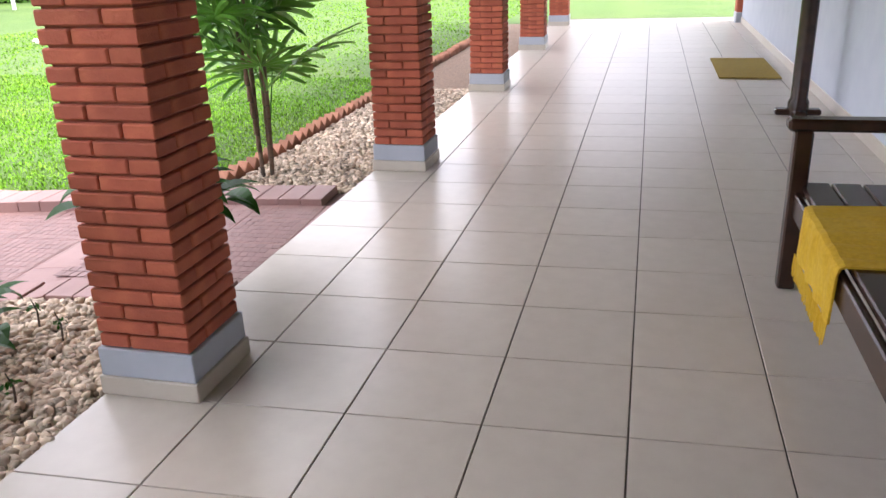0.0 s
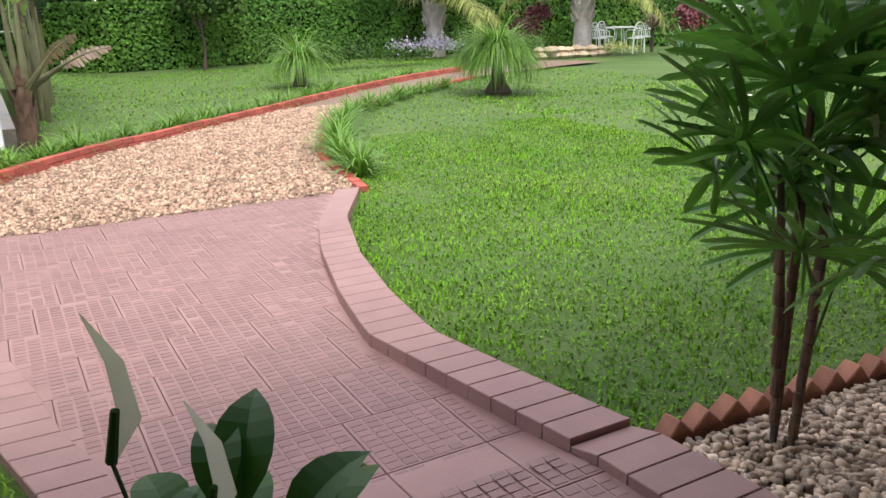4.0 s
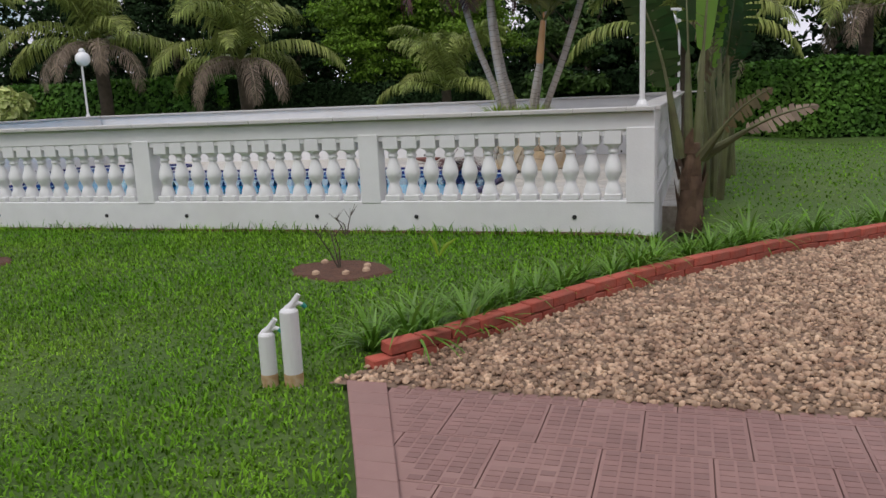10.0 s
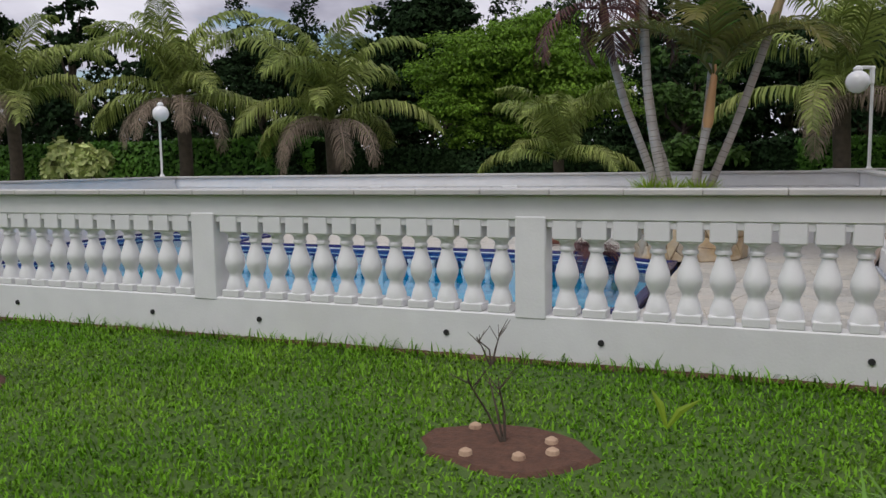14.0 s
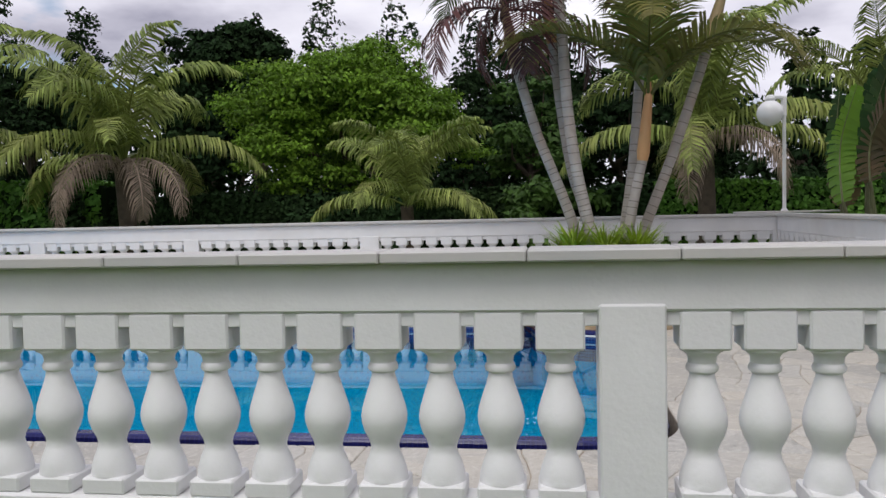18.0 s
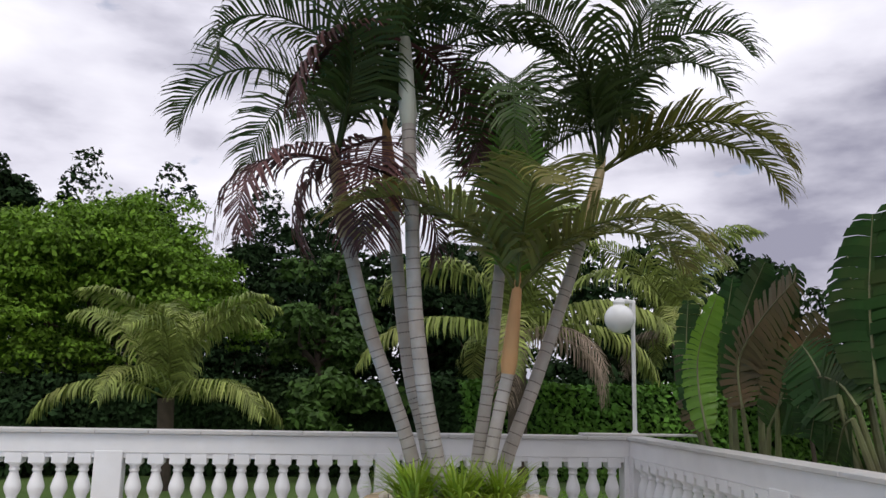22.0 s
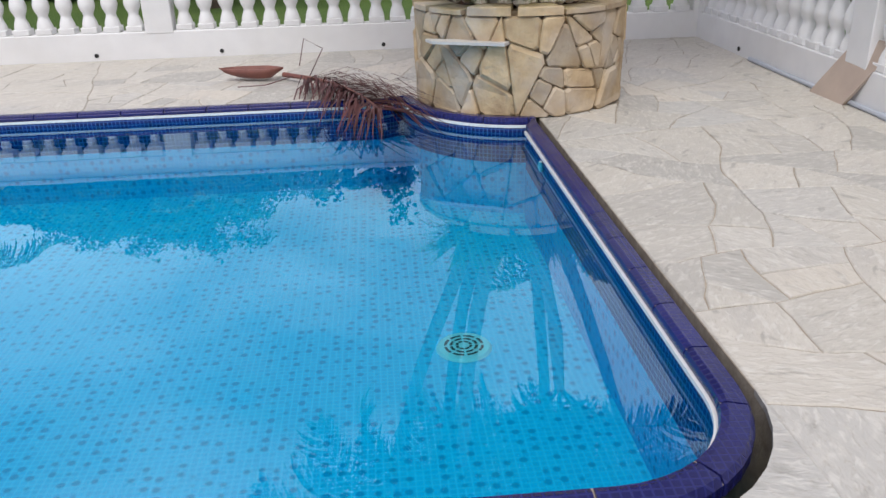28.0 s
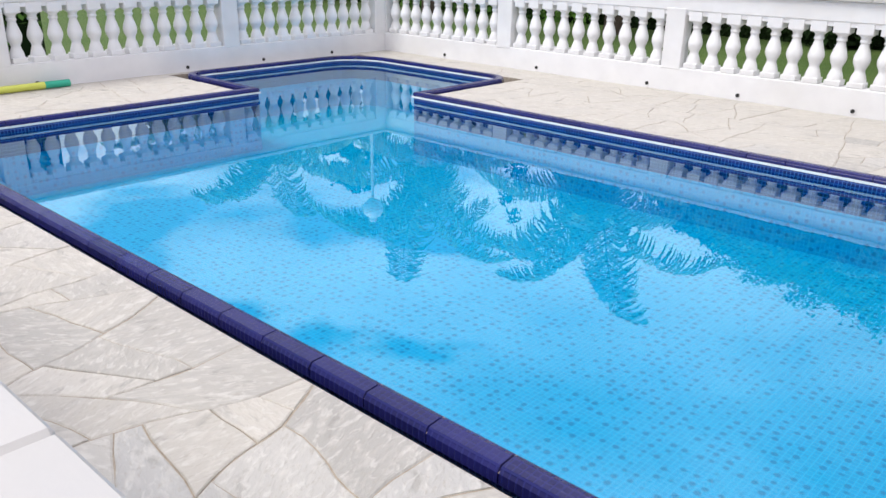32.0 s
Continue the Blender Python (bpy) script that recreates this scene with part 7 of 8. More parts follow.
def lily(x, y, z, n, size, flowers, seed, name, label):
    """A peace lily: broad pointed leaves on stalks, and white spathes."""
    rng = random.Random(seed)
    root = thing(name, label, "plant", (x, y, z))
    for i in range(n):
        az, el = rng.uniform(0, 6.28), rng.uniform(0.65, 1.45)
        L = size * rng.uniform(0.45, 1.15)
        d = Vector((math.cos(az) * math.cos(el), math.sin(az) * math.cos(el), math.sin(el)))
        p = Vector((rng.uniform(-0.05, 0.05), rng.uniform(-0.05, 0.05), 0))
        q = p + d * L
        part("stalk", Build().tube([tuple(p), tuple(q)], [0.006, 0.004], 5), M["lily"], root)
        out = Vector((math.cos(az + rng.uniform(-0.6, 0.6)), math.sin(az), 0)).normalized()
        ang, w, path = el * rng.uniform(0.75, 1.0), 0.27 * size * rng.uniform(0.8, 1.2), [q]
        bend, ll = rng.uniform(1.0, 2.3), size * rng.uniform(0.50, 0.78)
        for k in range(8):
            path.append(path[-1] + (out * math.cos(ang) + Vector((0, 0, math.sin(ang)))) * (ll / 8))
            ang -= bend / 8
        prof = [0.012, 0.42, 0.80, 0.98, 1.0, 0.90, 0.66, 0.32, 0.01]
        part("leaf", ribbon([tuple(v) for v in path], [w * k for k in prof], (0, 0, 1), 0.30), M["lily"], root)
    for i in range(flowers):
        a = 2.2 + i * 1.4
        top = Vector(((-0.34 + 0.28 * i) * size, -0.45 * size, size * (1.9 - 0.38 * i)))
        part("flower_stalk", Build().tube([(0, 0, 0), tuple(top)], [0.004, 0.003], 5), M["lily"], root)
        path = [top, top + Vector((0.015, 0, 0.06)), top + Vector((0.01, 0.01, 0.13)), top + Vector((-0.01, 0.01, 0.20))]
        part("spathe", ribbon([tuple(v) for v in path], [0.01, 0.055, 0.045, 0.003], (1, 0.4, 0), 0.6), M["petal"], root, "white hooded flower")
        part("spadix", Build().tube([tuple(top), tuple(top + Vector((0.012, -0.012, 0.075)))], [0.008, 0.006], 7), M["lily"], root)


def flower_pot(x, y, z):
    root = thing("flower_pot", "round glazed brown plant pot beside the brick pillar", "pot", (x, y, z))
    part("body", Build().lathe([(0.09, 0), (0.12, 0.04), (0.14, 0.14), (0.145, 0.21), (0.158, 0.225), (0.158, 0.25), (0.138, 0.25), (0.134, 0.22)], n=28), M["pot"], root, smooth=True)
    part("earth", Build().lathe([(0.135, 0.215), (0.05, 0.225)], n=20), M["soil"], root)
    rng = random.Random(2)
    for i in range(26):
        a, r = rng.uniform(0, 6.28), rng.uniform(0.03, 0.12)
        s = rng.uniform(0.014, 0.026)
        part("pebble", Build().lathe([(s * 0.5, -s * 0.4), (s, 0), (s * 0.6, s * 0.5)], (r * math.cos(a), r * math.sin(a), 0.226), 7), M["trunk"], root)


flower_pot(0.09, -8.10, -0.06)
lily(0.09, -8.10, 0.16, 50, 0.38, 2, 5, "peace_lily", "potted peace lily with glossy dark leaves and white flowers")
lily(-0.50, -7.50, -0.09, 26, 0.27, 2, 6, "peace_lily", "small peace lily growing in the pebble bed")
lily(-1.35, -7.75, -0.09, 20, 0.26, 1, 7, "peace_lily", "small peace lily growing in the pebble bed")
for i, (x, y) in enumerate(((-0.18, -7.62), (-0.28, -7.80), (-0.75, -7.95))):
    root = thing("bed_seedling", "tiny leafy seedling on a bare stick in the pebbles", "plant", (x, y, -0.09), group="bed seedlings")
    part("stem", Build().tube([(0, 0, 0), (0.01, 0, 0.10), (0.0, 0.01, 0.16)], [0.005, 0.004, 0.002], 5), M["bark"], root)
    v, f = leaf_cloud([(0, 0, 0.11, 0.03, 0.03, 0.025)], 14, 0.03, 60 + i)
    part("leaves", arrays("leaves", v, f, M["lily"]), None, root)


# ---- garden beyond ----
def pony(x, y, h, r, n, seed, label, stem=0.3, up=55):
    root = thing("ponytail_palm", label, "palm", (x, y, ground_z(x, y)))
    part("trunk", Build().lathe([(0.16 * r, -0.05), (0.20 * r, 0.05), (0.11 * r, 0.22), (0.07 * r, stem)], n=12), M["bark"], root, smooth=True)
    t = tuft_mesh("leaf_head", n, h, 0.016, "seedling" if up > 72 else "strap", up, seed, 155, 0.10, 9)
    part("leaf_head", t, None, root).location = (0, 0, stem - 0.03)


pony(7.55, 2.35, 1.15, 1.2, 1500, 3, "ponytail palm with a dense head of drooping narrow leaves", 0.60, 64)
pony(5.3, 5.9, 1.10, 0.8, 520, 4, "spiky palm-like plant on the lawn beside the path", 0.45, 70)


def stout_palm(x, y, h, seed, label):
    rng = random.Random(seed)
    root = thing("date_palm", label, "palm", (x, y, 0.0))
    part("trunk", Build().lathe([(0.34, -0.1), (0.28, 0.3), (0.24, h * 0.6), (0.30, h)], n=14), M["trunk"], root, smooth=True)
    for k in range(26):
        a, z = k * 2.4, h * (0.55 + 0.45 * k / 26)
        p = Vector((0.26 * math.cos(a), 0.26 * math.sin(a), z))
        part("leaf_base", Build().tube([tuple(p), tuple(p + Vector((0.10 * math.cos(a), 0.10 * math.sin(a), 0.22)))], [0.06, 0.03], 6), M["trunk"], root)
    for i in range(13):
        ob = part("frond", (COCO + COCO_LOW)[i % 6], None, root)
        ob.matrix_local = pose(0, 0, h) @ pose(0, 0, 0, 0, 0, i * 27.7 + rng.uniform(-9, 9)) @ pose(0, 0, 0, rng.uniform(-10, 10), -rng.uniform(-25, 5), 0)


stout_palm(11.8, 12.2, 1.5, 1, "stout grey palm with arching leaves beside the garden path")
stout_palm(15.5, 9.9, 1.6, 2, "stout grey palm beside the white garden furniture")


def banana(x, y, z, leaves, seed, name, label):
    """Broad paddle leaves on tall stalks; leaves: (azimuth, lean, stalk, blade, width, split, kind)."""
    rng = random.Random(seed)
    root = thing(name, label, "plant", (x, y, z))
    for az, lean, st, L, w, split, kind in leaves:
        az = radians(az)
        d = Vector((math.cos(az) * math.sin(radians(lean)), math.sin(az) * math.sin(radians(lean)), math.cos(radians(lean))))
        base = Vector((0.10 * math.cos(az), 0.10 * math.sin(az), 0))
        q = base + d * st
        part("stalk", Build().tube([tuple(base), tuple(base + d * st * 0.5), tuple(q)], [0.05, 0.036, 0.02], 8), M["stalk"], root)
        out = Vector((d.x, d.y, 0.0001)).normalized()
        bend = rng.uniform(0.08, 0.30)
        n = 13
        mids = [q + d * (L * i / (n - 1)) + out * (bend * L * (i / (n - 1)) ** 2) - Vector((0, 0, bend * 0.6 * L * (i / (n - 1)) ** 2.5)) for i in range(n)]
        s = d.cross(Vector((math.cos(az + 0.9), math.sin(az + 0.9), 0.2))).normalized()
        b = Build()
        for side in (-1, 1):
            for i in range(n - 1):
                t0, t1 = i / (n - 1), (i + 1) / (n - 1)
                def half(t):
                    return w / 2 * (math.sin(math.pi * min(1, 0.10 + 0.90 * t)) ** 0.45 if t < 0.999 else 0.05)
                cut = split and rng.random() < split
                g = 0.17 if cut else 0.0
                sag = rng.uniform(0.0, 0.5) if cut else 0.10
                a0, a1 = mids[i], mids[i + 1]
                e0, e1 = a0 + s * (side * half(t0)) + (a1 - a0) * (0.5 + g), a1 + s * (side * half(t1)) + (a1 - a0) * (0.5 - g)
                e0, e1 = e0 - Vector((0, 0, sag * half(t0))), e1 - Vector((0, 0, sag * half(t1)))
                b.add([tuple(a0), tuple(a1), tuple(e1), tuple(e0)], [(0, 1, 2, 3) if side > 0 else (3, 2, 1, 0)])
        part("leaf", b, M[kind], root)
        part("midrib", Build().tube([tuple(m) for m in mids], [0.016 * (1 - 0.8 * i / (n - 1)) for i in range(n)], 5), M["stalk"], root)


def paddle(root, foot, pts, w, split, kind, seed, lean=0.0):
    """One paddle leaf: a stalk from the foot to the first point, then a pleated blade along the points, torn into strips where split."""
    rng = random.Random(seed)
    o = root.matrix_basis.translation
    foot, rough = Vector(foot) - o, [Vector(p) - o for p in pts]
    part("stalk", Build().tube([tuple(foot), tuple(foot.lerp(rough[0], 0.55) + Vector((0.03, 0, 0.03))), tuple(rough[0])], [0.045, 0.032, 0.018], 8), M["stalk"], root)
    mids = []
    for i in range(len(rough) - 1):
        p0, p1, p2, p3 = rough[max(i - 1, 0)], rough[i], rough[i + 1], rough[min(i + 2, len(rough) - 1)]
        for k in range(9):
            t = k / 9
            mids.append(0.5 * (2 * p1 + (p2 - p0) * t + (2 * p0 - 5 * p1 + 4 * p2 - p3) * t * t + (3 * p1 - p0 - 3 * p2 + p3) * t ** 3))
    mids.append(rough[-1])
    n = len(mids)
    face = Vector((-1.0, -0.55 + lean, 0.25)).normalized()
    b = Build()
    half = [w / 2 * max(0.10, math.sin(math.pi * (0.05 + 0.90 * i / (n - 1)) ** 0.9)) ** 0.55 for i in range(n)]
    for side in (-1, 1):
        droop = rng.uniform(0.1, 0.5)
        torn = 0.0
        for i in range(n - 1):
            d = (mids[i + 1] - mids[i])
            step = d.length
            u = d.normalized()
            sv = u.cross(face).normalized() * side
            cut = rng.random() < split
            torn = rng.uniform(-0.35, 0.55) if cut else torn * 0.5
            g = 0.16 * step if cut else 0.0
            rows = []
            for q, (a0, h0) in enumerate(((mids[i], half[i]), (mids[i + 1], half[i + 1]))):
                pts3 = []
                for f in (0.0, 0.5, 1.0):
                    p = a0 + sv * (h0 * f) + u * (0.30 * h0 * f) - face * (0.25 * h0 * f * (0.4 + droop)) - Vector((0, 0, 1)) * (h0 * f * f * (droop * 0.5 + (0.35 * abs(torn) if split > 0.5 else 0)))
                    p = p + u * ((g if q == 0 else -g) * f) + face * (0.012 * (1 if i % 2 else -1) * f + 0.05 * torn * f)
                    pts3.append(tuple(p))
                rows.append(pts3)
            v = rows[0] + rows[1]
            b.add(v, [(0, 1, 4, 3), (1, 2, 5, 4)] if side > 0 else [(3, 4, 1, 0), (4, 5, 2, 1)])
    part("leaf", b, M[kind], root)
    part("midrib", Build().tube([tuple(q) for q in mids], [0.014 * (1 - 0.8 * i / (n - 1)) for i in range(n)], 5), M["stalk"], root)


def traveller(at, label, leaves, seed):
    """A traveller's palm: leaves given as (x, ((y, z), ...), width, split, material)."""
    rng = random.Random(seed)
    root = thing("traveller_palm", label, "plant", at, group="traveller palms")
    for i, (x, pts, w, split, kind) in enumerate(leaves):
        foot = (at[0] + rng.uniform(-0.08, 0.08), at[1] + 0.5 * (pts[0][0] - at[1]) + rng.uniform(-0.05, 0.05), 0.0)
        paddle(root, foot, [(x + 0.04 * k, y, z) for k, (y, z) in enumerate(pts)], w, split, kind, seed * 50 + i, rng.uniform(-0.3, 0.3))


traveller((0.70, 6.5, 0.0), "traveller's palm with dark, lime and brown-edged paddle leaves outside the wall", [
    (0.62, ((7.20, 1.35), (7.42, 1.90), (7.43, 2.45)), 0.42, 0.15, "banana"), (0.70, ((7.25, 1.15), (7.45, 1.55), (7.62, 1.25)), 0.44, 0.9, "banana_brown"),
    (0.50, ((6.74, 1.20), (6.95, 1.60), (6.98, 1.95), (6.68, 2.42)), 0.35, 0.0, "banana_lime"), (0.66, ((6.53, 1.50), (6.40, 2.15), (6.06, 2.64)), 0.44, 0.1, "banana"),
    (0.78, ((6.30, 1.70), (6.10, 2.23), (5.79, 2.55)), 0.42, 0.3, "banana"), (0.60, ((6.28, 1.40), (6.38, 1.80), (6.06, 2.14), (5.61, 2.42)), 0.52, 0.75, "banana_brown"),
    (0.72, ((5.95, 1.40), (5.74, 1.81), (5.40, 2.10)), 0.60, 0.8, "banana_brown"), (0.85, ((6.95, 1.50), (7.05, 2.1), (6.95, 2.62)), 0.39, 0.4, "banana"),
    (0.70, ((6.05, 1.25), (5.85, 1.50), (5.6, 1.35)), 0.49, 0.9, "banana")], 1)
traveller((0.72, 4.4, 0.0), "traveller's palm with shredded dark green leaves outside the wall", [
    (0.55, ((4.73, 1.45), (4.96, 1.60), (5.29, 1.64), (5.59, 1.42)), 0.68, 0.85, "banana"), (0.50, ((4.84, 1.52), (5.13, 1.45), (5.31, 1.20)), 0.60, 0.85, "banana"),
    (0.48, ((4.68, 1.37), (4.84, 1.30), (5.00, 1.06)), 0.52, 0.9, "banana"), (0.62, ((4.62, 1.60), (4.68, 2.16), (4.64, 2.75)), 0.57, 0.1, "banana"),
    (0.70, ((4.86, 1.80), (4.95, 2.21), (5.04, 2.55)), 0.49, 0.8, "banana"), (0.68, ((4.30, 1.50), (4.45, 2.10), (4.50, 2.80)), 0.52, 0.2, "banana"),
    (0.75, ((3.80, 1.50), (3.75, 2.10), (3.80, 2.75)), 0.52, 0.4, "banana"), (0.55, ((3.60, 1.40), (3.40, 1.50), (3.15, 1.25)), 0.55, 0.9, "banana"), (0.6, ((4.95, 1.35), (5.3, 1.75), (5.5, 1.9)), 0.55, 0.9, "banana")], 2)
traveller((0.50, 2.3, 0.0), "traveller's palm with tall broad dark leaves outside the wall", [
    (0.44, ((2.75, 1.65), (3.00, 2.30), (3.25, 2.98)), 0.42, 0.55, "banana"), (0.54, ((2.50, 1.60), (2.50, 2.30), (2.40, 3.05)), 0.40, 0.5, "banana"),
    (0.40, ((2.15, 1.70), (1.95, 2.30), (1.75, 2.95)), 0.38, 0.6, "banana"), (0.34, ((2.60, 1.35), (2.95, 1.60), (3.2, 1.45)), 0.40, 0.8, "banana"),
    (0.59, ((1.85, 1.5), (1.6, 2.0), (1.45, 2.5)), 0.36, 0.6, "banana"), (0.66, ((2.95, 1.55), (3.30, 2.05), (3.55, 2.55)), 0.38, 0.7, "banana"),
    (0.46, ((2.30, 1.40), (2.18, 1.95), (2.22, 2.55)), 0.32, 0.1, "banana_lime"), (0.36, ((2.05, 1.25), (1.78, 1.55), (1.50, 1.50)), 0.36, 0.9, "banana_brown"),
    (0.62, ((2.85, 1.35), (3.15, 1.75), (3.5, 1.85)), 0.38, 0.85, "banana_brown")], 3)
banana(0.27, 1.02, 0.62, [(190, 9, 0.72, 1.2, 0.36, 0.5, "banana"), (215, 13, 0.62, 1.0, 0.34, 0.8, "banana"), (60, 5, 0.9, 1.2, 0.20, 0.1, "banana_lime"),
                           (345, 58, 0.42, 0.50, 0.17, 1.0, "dry"), (100, 8, 0.9, 1.2, 0.38, 0.6, "banana"), (320, 42, 0.35, 0.50, 0.2, 1.0, "banana_brown")], 4, "banana_plant", "banana plant with a fibrous brown trunk by the wall corner")
bp = [o for o in bpy.data.objects if o.name == "banana_plant"][0]
part("trunk", Build().tube([(0, 0, -0.66), (0.01, 0, -0.3), (0, 0, 0.12)], [0.13, 0.095, 0.075], 14), M["fibre"], bp, "brown fibrous trunk", smooth=True)
for k in range(16):
    a = k * 2.4
    z = -0.56 + 0.040 * k
    part("fibre_sheath", ribbon([(0.09 * math.cos(a), 0.09 * math.sin(a), z), (0.12 * math.cos(a), 0.12 * math.sin(a), z + 0.12), (0.15 * math.cos(a + 0.2), 0.15 * math.sin(a + 0.2), z + 0.22)], [0.09, 0.07, 0.01], (math.cos(a), math.sin(a), 0), 0.2), M["fibre"], bp)


def garden_chair(root):
    for x, y in ((-0.2, -0.2), (0.2, -0.2), (-0.2, 0.2), (0.2, 0.2)):
        b = Build().tube([(x, y, 0), (x * 0.9, y * 0.9, 0.42)], [0.014, 0.018], 7)
        part("leg", b, M["metal_white"], root)
    part("seat", Build().lathe([(0.22, 0), (0.235, 0.015), (0.22, 0.03)], (0, 0, 0.41), 16), M["metal_white"], root)
    arc = [(0.22 * math.cos(a), 0.20 + 0.0, 0.44 + 0.44 * math.sin(a)) for a in np.linspace(0, math.pi, 13)]
    part("back_hoop", Build().tube(arc, 0.014, 7), M["metal_white"], root)
    for i in range(5):
        x = -0.14 + 0.07 * i
        part("back_scroll", Build().tube([(x, 0.2, 0.44), (x + 0.02, 0.2, 0.6), (x * 0.6, 0.2, 0.80)], 0.009, 6), M["metal_white"], root)
    for s in (-1, 1):
        part("arm", Build().tube([(0.21 * s, 0.2, 0.66), (0.25 * s, 0.0, 0.66), (0.21 * s, -0.18, 0.62), (0.2 * s, -0.19, 0.43)], 0.012, 6), M["metal_white"], root)


fx, fy = 16.7, 9.6
ch = thing("garden_chair", "white cast-iron scrolled garden chair", "chair", (fx - 0.8, fy, 0), 90, "white garden furniture")
garden_chair(ch)
for dx, dy, a in ((0.8, -0.1, -80), (0.1, 0.8, 0), (-0.1, -0.75, 170)):
    copy_thing(ch, pose(fx + dx, fy + dy, 0, 0, 0, a))
tb = thing("garden_table", "round white cast-iron garden table", "table", (fx, fy, 0), group="white garden furniture")
part("tabletop", Build().lathe([(0.42, 0.70), (0.45, 0.715), (0.42, 0.73)], n=24), M["metal_white"], tb)
for i in range(3):
    a = i * 2.094
    part("leg", Build().tube([(0.1 * math.cos(a), 0.1 * math.sin(a), 0.7), (0.16 * math.cos(a), 0.16 * math.sin(a), 0.3), (0.32 * math.cos(a), 0.32 * math.sin(a), 0)], 0.018, 7), M["metal_white"], tb)


def bird_table(x, y):
    root = thing("bird_table", "white wooden bird table on a braced post", "bird table", (x, y, 0))
    part("post", Build().box((-0.04, -0.04, 0), (0.04, 0.04, 1.25), 0.005), M["metal_white"], root)
    part("tray", Build().box((-0.32, -0.28, 1.25), (0.32, 0.28, 1.30), 0.006), M["metal_white"], root)
    for s in (-1, 1):
        part("brace", Build().tube([(0, 0, 0.95), (0.28 * s, 0, 1.25)], 0.022, 6), M["metal_white"], root)
        part("roof_post", Build().box((0.26 * s - 0.02, -0.02, 1.30), (0.26 * s + 0.02, 0.02, 1.62), 0.004), M["metal_white"], root)
    part("roof", Build().box((-0.36, -0.32, 1.62), (0.36, 0.32, 1.67), 0.006), M["metal_white"], root)


bird_table(18.9, 7.2)


def blob_shrub(name, label, x, y, lobes, count, size, m, seed, cat="shrub"):
    root = thing(name, label, cat, (x, y, ground_z(x, y)))
    v, f = leaf_cloud(lobes, count, size, seed, 0.3)
    part("foliage", arrays("foliage", v, f, M[m]), None, root)
    return root


sh = blob_shrub("flower_shrub", "leafy shrub with small red flowers ringed by white stones", 10.9, -0.3, [(0, 0, 0.35, 0.45, 0.4, 0.35), (0.3, 0.1, 0.5, 0.3, 0.3, 0.35), (-0.35, 0, 0.3, 0.3, 0.3, 0.25)], 900, 0.10, "leaf_mid", 71)
v, f = leaf_cloud([(0.1, 0, 0.75, 0.4, 0.3, 0.15)], 60, 0.06, 72)
part("blooms", arrays("blooms", v, f, M["rose"]), None, sh)
for i in range(12):
    a = i * 0.523
    ob = part("border_stone", Build().lathe([(0.04, -0.02), (0.06, 0.02), (0.03, 0.06)], n=8), M["white_stone"])
    ob.matrix_basis = pose(10.9 + 0.75 * math.cos(a), -0.3 + 0.7 * math.sin(a), ground_z(10.9, -0.3))
    tagged(ob, "white stone bordering the flower shrub", "stone", "stones round the shrub")
blob_shrub("lilac_shrub", "low grey-lilac flowering shrub under the palm", 10.9, 11.2, [(-0.6, 0, 0.3, 0.6, 0.4, 0.35), (0.3, 0, 0.35, 0.6, 0.4, 0.4), (1.0, 0.2, 0.3, 0.5, 0.4, 0.3)], 1200, 0.09, "lilac", 73)
blob_shrub("crimson_shrub", "dark crimson-leaved shrub by the hedge", 14.4, 11.3, [(0, 0, 0.7, 0.6, 0.5, 0.6), (0.5, 0, 1.1, 0.5, 0.4, 0.5)], 1200, 0.12, "crimson", 74)
cs = blob_shrub("crimson_shrub", "tall crimson-leaved shrub by the hedge", 19.5, 9.5, [(0, 0, 0.9, 0.6, 0.5, 0.8), (0.3, 0.3, 1.6, 0.5, 0.4, 0.6)], 1200, 0.14, "crimson", 75)
part("stem", Build().tube([(0, 0, -0.05), (0, 0, 0.9), (0.2, 0.2, 1.5)], [0.05, 0.04, 0.02], 7), M["bark"], cs)
blob_shrub("garden_shrub", "green leafy shrub in the flower bed", 8.2, 9.4, [(-0.8, 0, 0.25, 0.5, 0.4, 0.3), (0, 0.2, 0.35, 0.6, 0.4, 0.4), (0.9, 0, 0.3, 0.5, 0.4, 0.3), (1.7, 0.2, 0.25, 0.5, 0.4, 0.25)], 1500, 0.09, "leaf_mid", 76)
blob_shrub("garden_shrub", "yellow-green groundcover shrub by the palm", 15.9, 8.9, [(0, 0, 0.2, 0.5, 0.3, 0.25), (0.6, 0, 0.15, 0.4, 0.3, 0.2)], 700, 0.08, "variegated", 77)


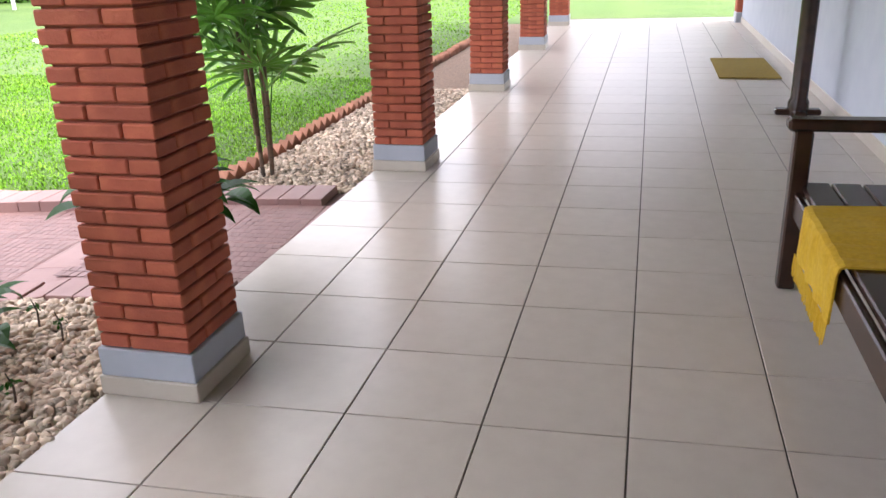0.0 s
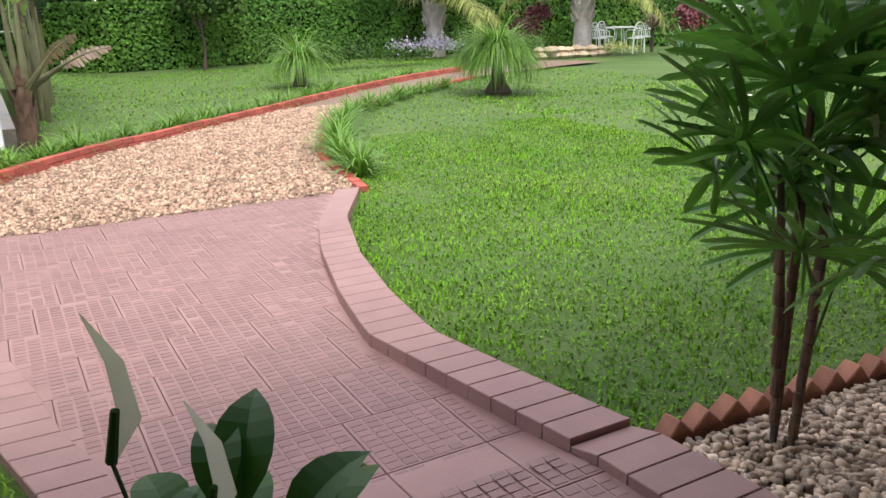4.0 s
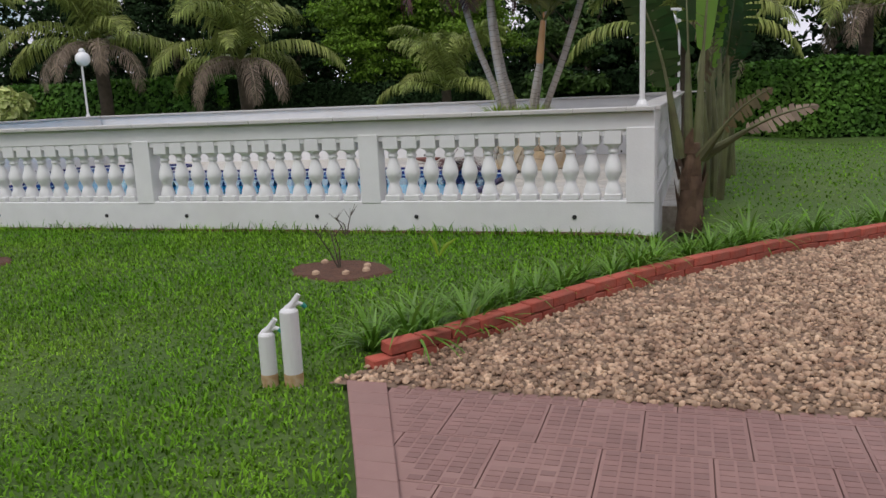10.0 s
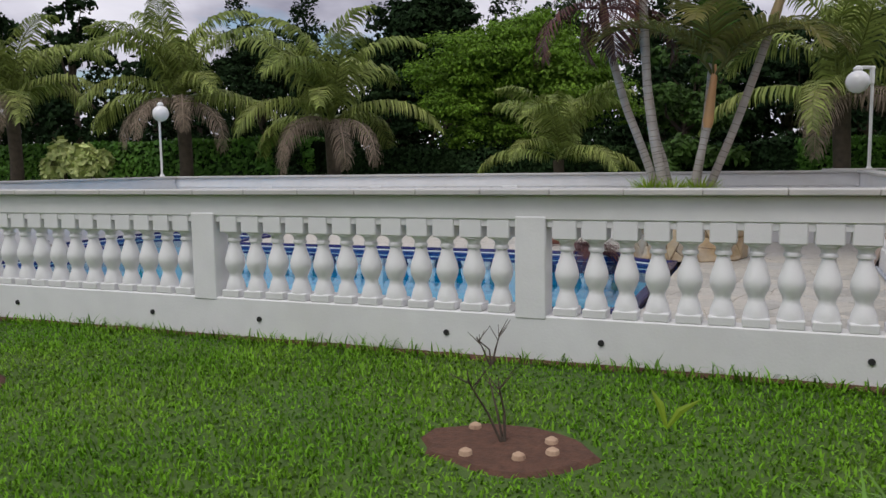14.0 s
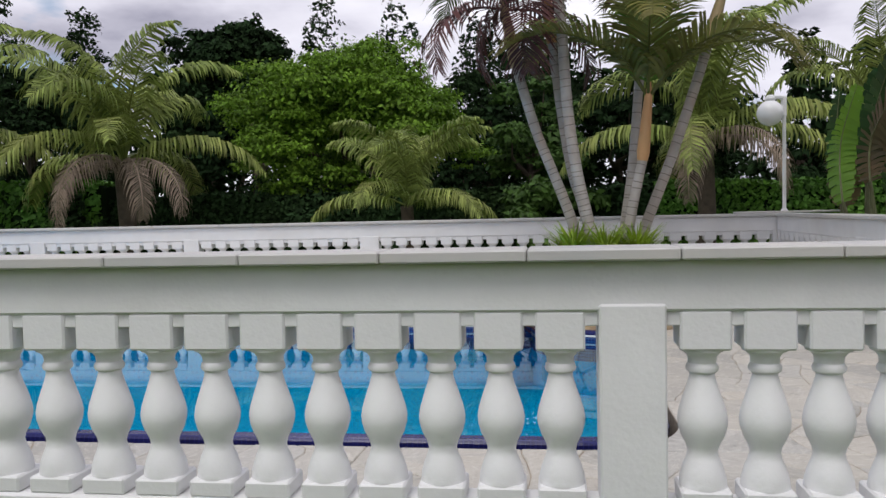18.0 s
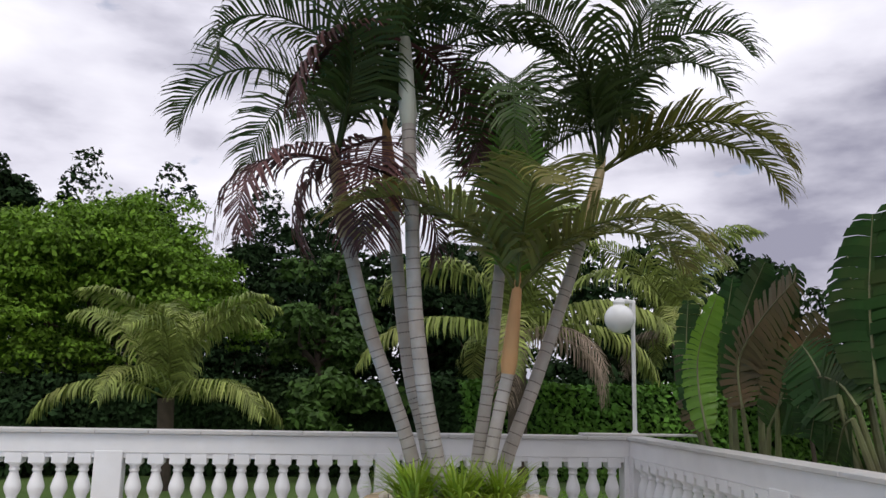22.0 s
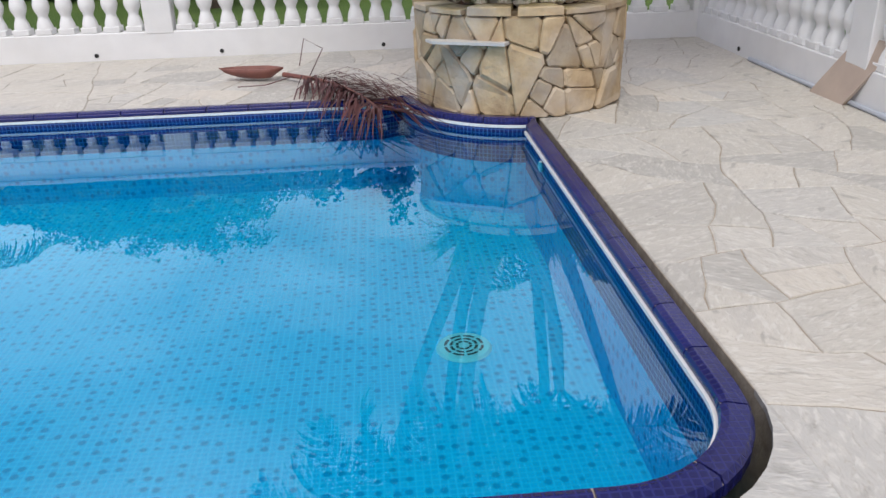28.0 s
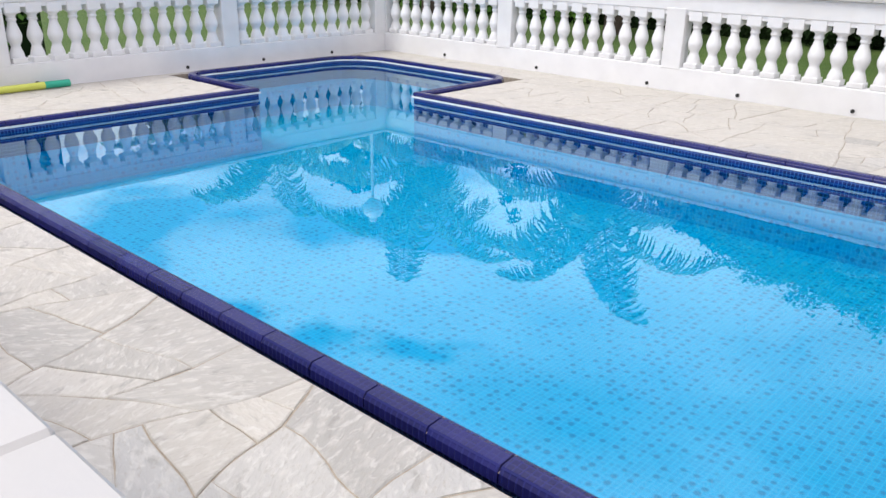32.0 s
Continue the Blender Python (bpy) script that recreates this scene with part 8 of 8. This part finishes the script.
def cactus(x, y, seed):
    rng = random.Random(seed)
    root = thing("prickly_pear", "grey-green prickly pear cactus with stacked pads", "cactus", (x, y, 0))
    pads = [(0, 0, 0.25, 0)]
    for k in range(26):
        px, py, pz, _ = pads[rng.randrange(len(pads))]
        pads.append((px + rng.uniform(-0.28, 0.28), py + rng.uniform(-0.2, 0.2), pz + rng.uniform(0.18, 0.34), rng.uniform(0, 180)))
    for px, py, pz, a in pads:
        b = Build().lathe([(0.01, -0.16), (0.08, -0.12), (0.125, 0.0), (0.10, 0.10), (0.02, 0.15)], n=12)
        ob = part("pad", b, M["cactus"], root, smooth=True)
        ob.matrix_local = pose(px, py, pz, rng.uniform(-25, 25), rng.uniform(-25, 25), a) @ Matrix.Diagonal((1, 0.22, 1, 1))


cactus(24.0, 3.2, 4)
wall = thing("rock_garden", "low dry-stone rock garden edging", "rockery", (14.5, 9.0, 0))
g2 = random.Random(6)
for i in range(26):
    s = g2.uniform(0.12, 0.24)
    ob = part("rock", Build().lathe([(s * 0.6, -0.03), (s, s * 0.2), (s * 0.7, s * 0.55), (s * 0.2, s * 0.7)], n=8), M["stone"], wall)
    ob.location = (-1.2 + 0.2 * (i % 13) + g2.uniform(-0.05, 0.05), g2.uniform(-0.15, 0.15), 0.16 * (i // 13))
pl = thing("agave", "grey-green spiky agave rosette by the bird table", "plant", (17.9, 8.2, 0))
part("rosette", tuft_mesh("rosette", 34, 0.85, 0.07, "cactus", 75, 9, 20, 0.08, 4), None, pl)
pl = thing("snake_plant", "clump of upright sword-like leaves", "plant", (16.8, 7.0, 0))
part("leaf_clump", tuft_mesh("leaf_clump", 40, 0.55, 0.05, "lily", 16, 10, 10, 0.4, 4), None, pl)
pl = thing("dry_cordyline", "upright bush of dry straw-coloured strap leaves", "plant", (17.3, 8.9, 0))
part("leaf_head", tuft_mesh("leaf_head", 90, 0.9, 0.03, "dry", 70, 11, 70, 0.1, 6), None, pl).location = (0, 0, 0.7)
part("stem", Build().tube([(0, 0, 0), (0, 0, 0.75)], 0.05, 8), M["bark"], pl)

pp = thing("drain_pipe", "thin grey plastic pipe along the foot of the wall", "pipe", (0, 0, DECK))
part("pipe", Build().tube([(-0.125, 2.2, 0.017), (-0.09, 4.2, 0.017), (-0.055, 6.1, 0.017)], 0.016, 10), M["plinth_grey"], pp, smooth=True)
part("pipe_socket", Build().tube([(-0.089, 4.24, 0.017), (-0.087, 4.32, 0.017)], 0.021, 10), M["plinth_grey"], pp, smooth=True)
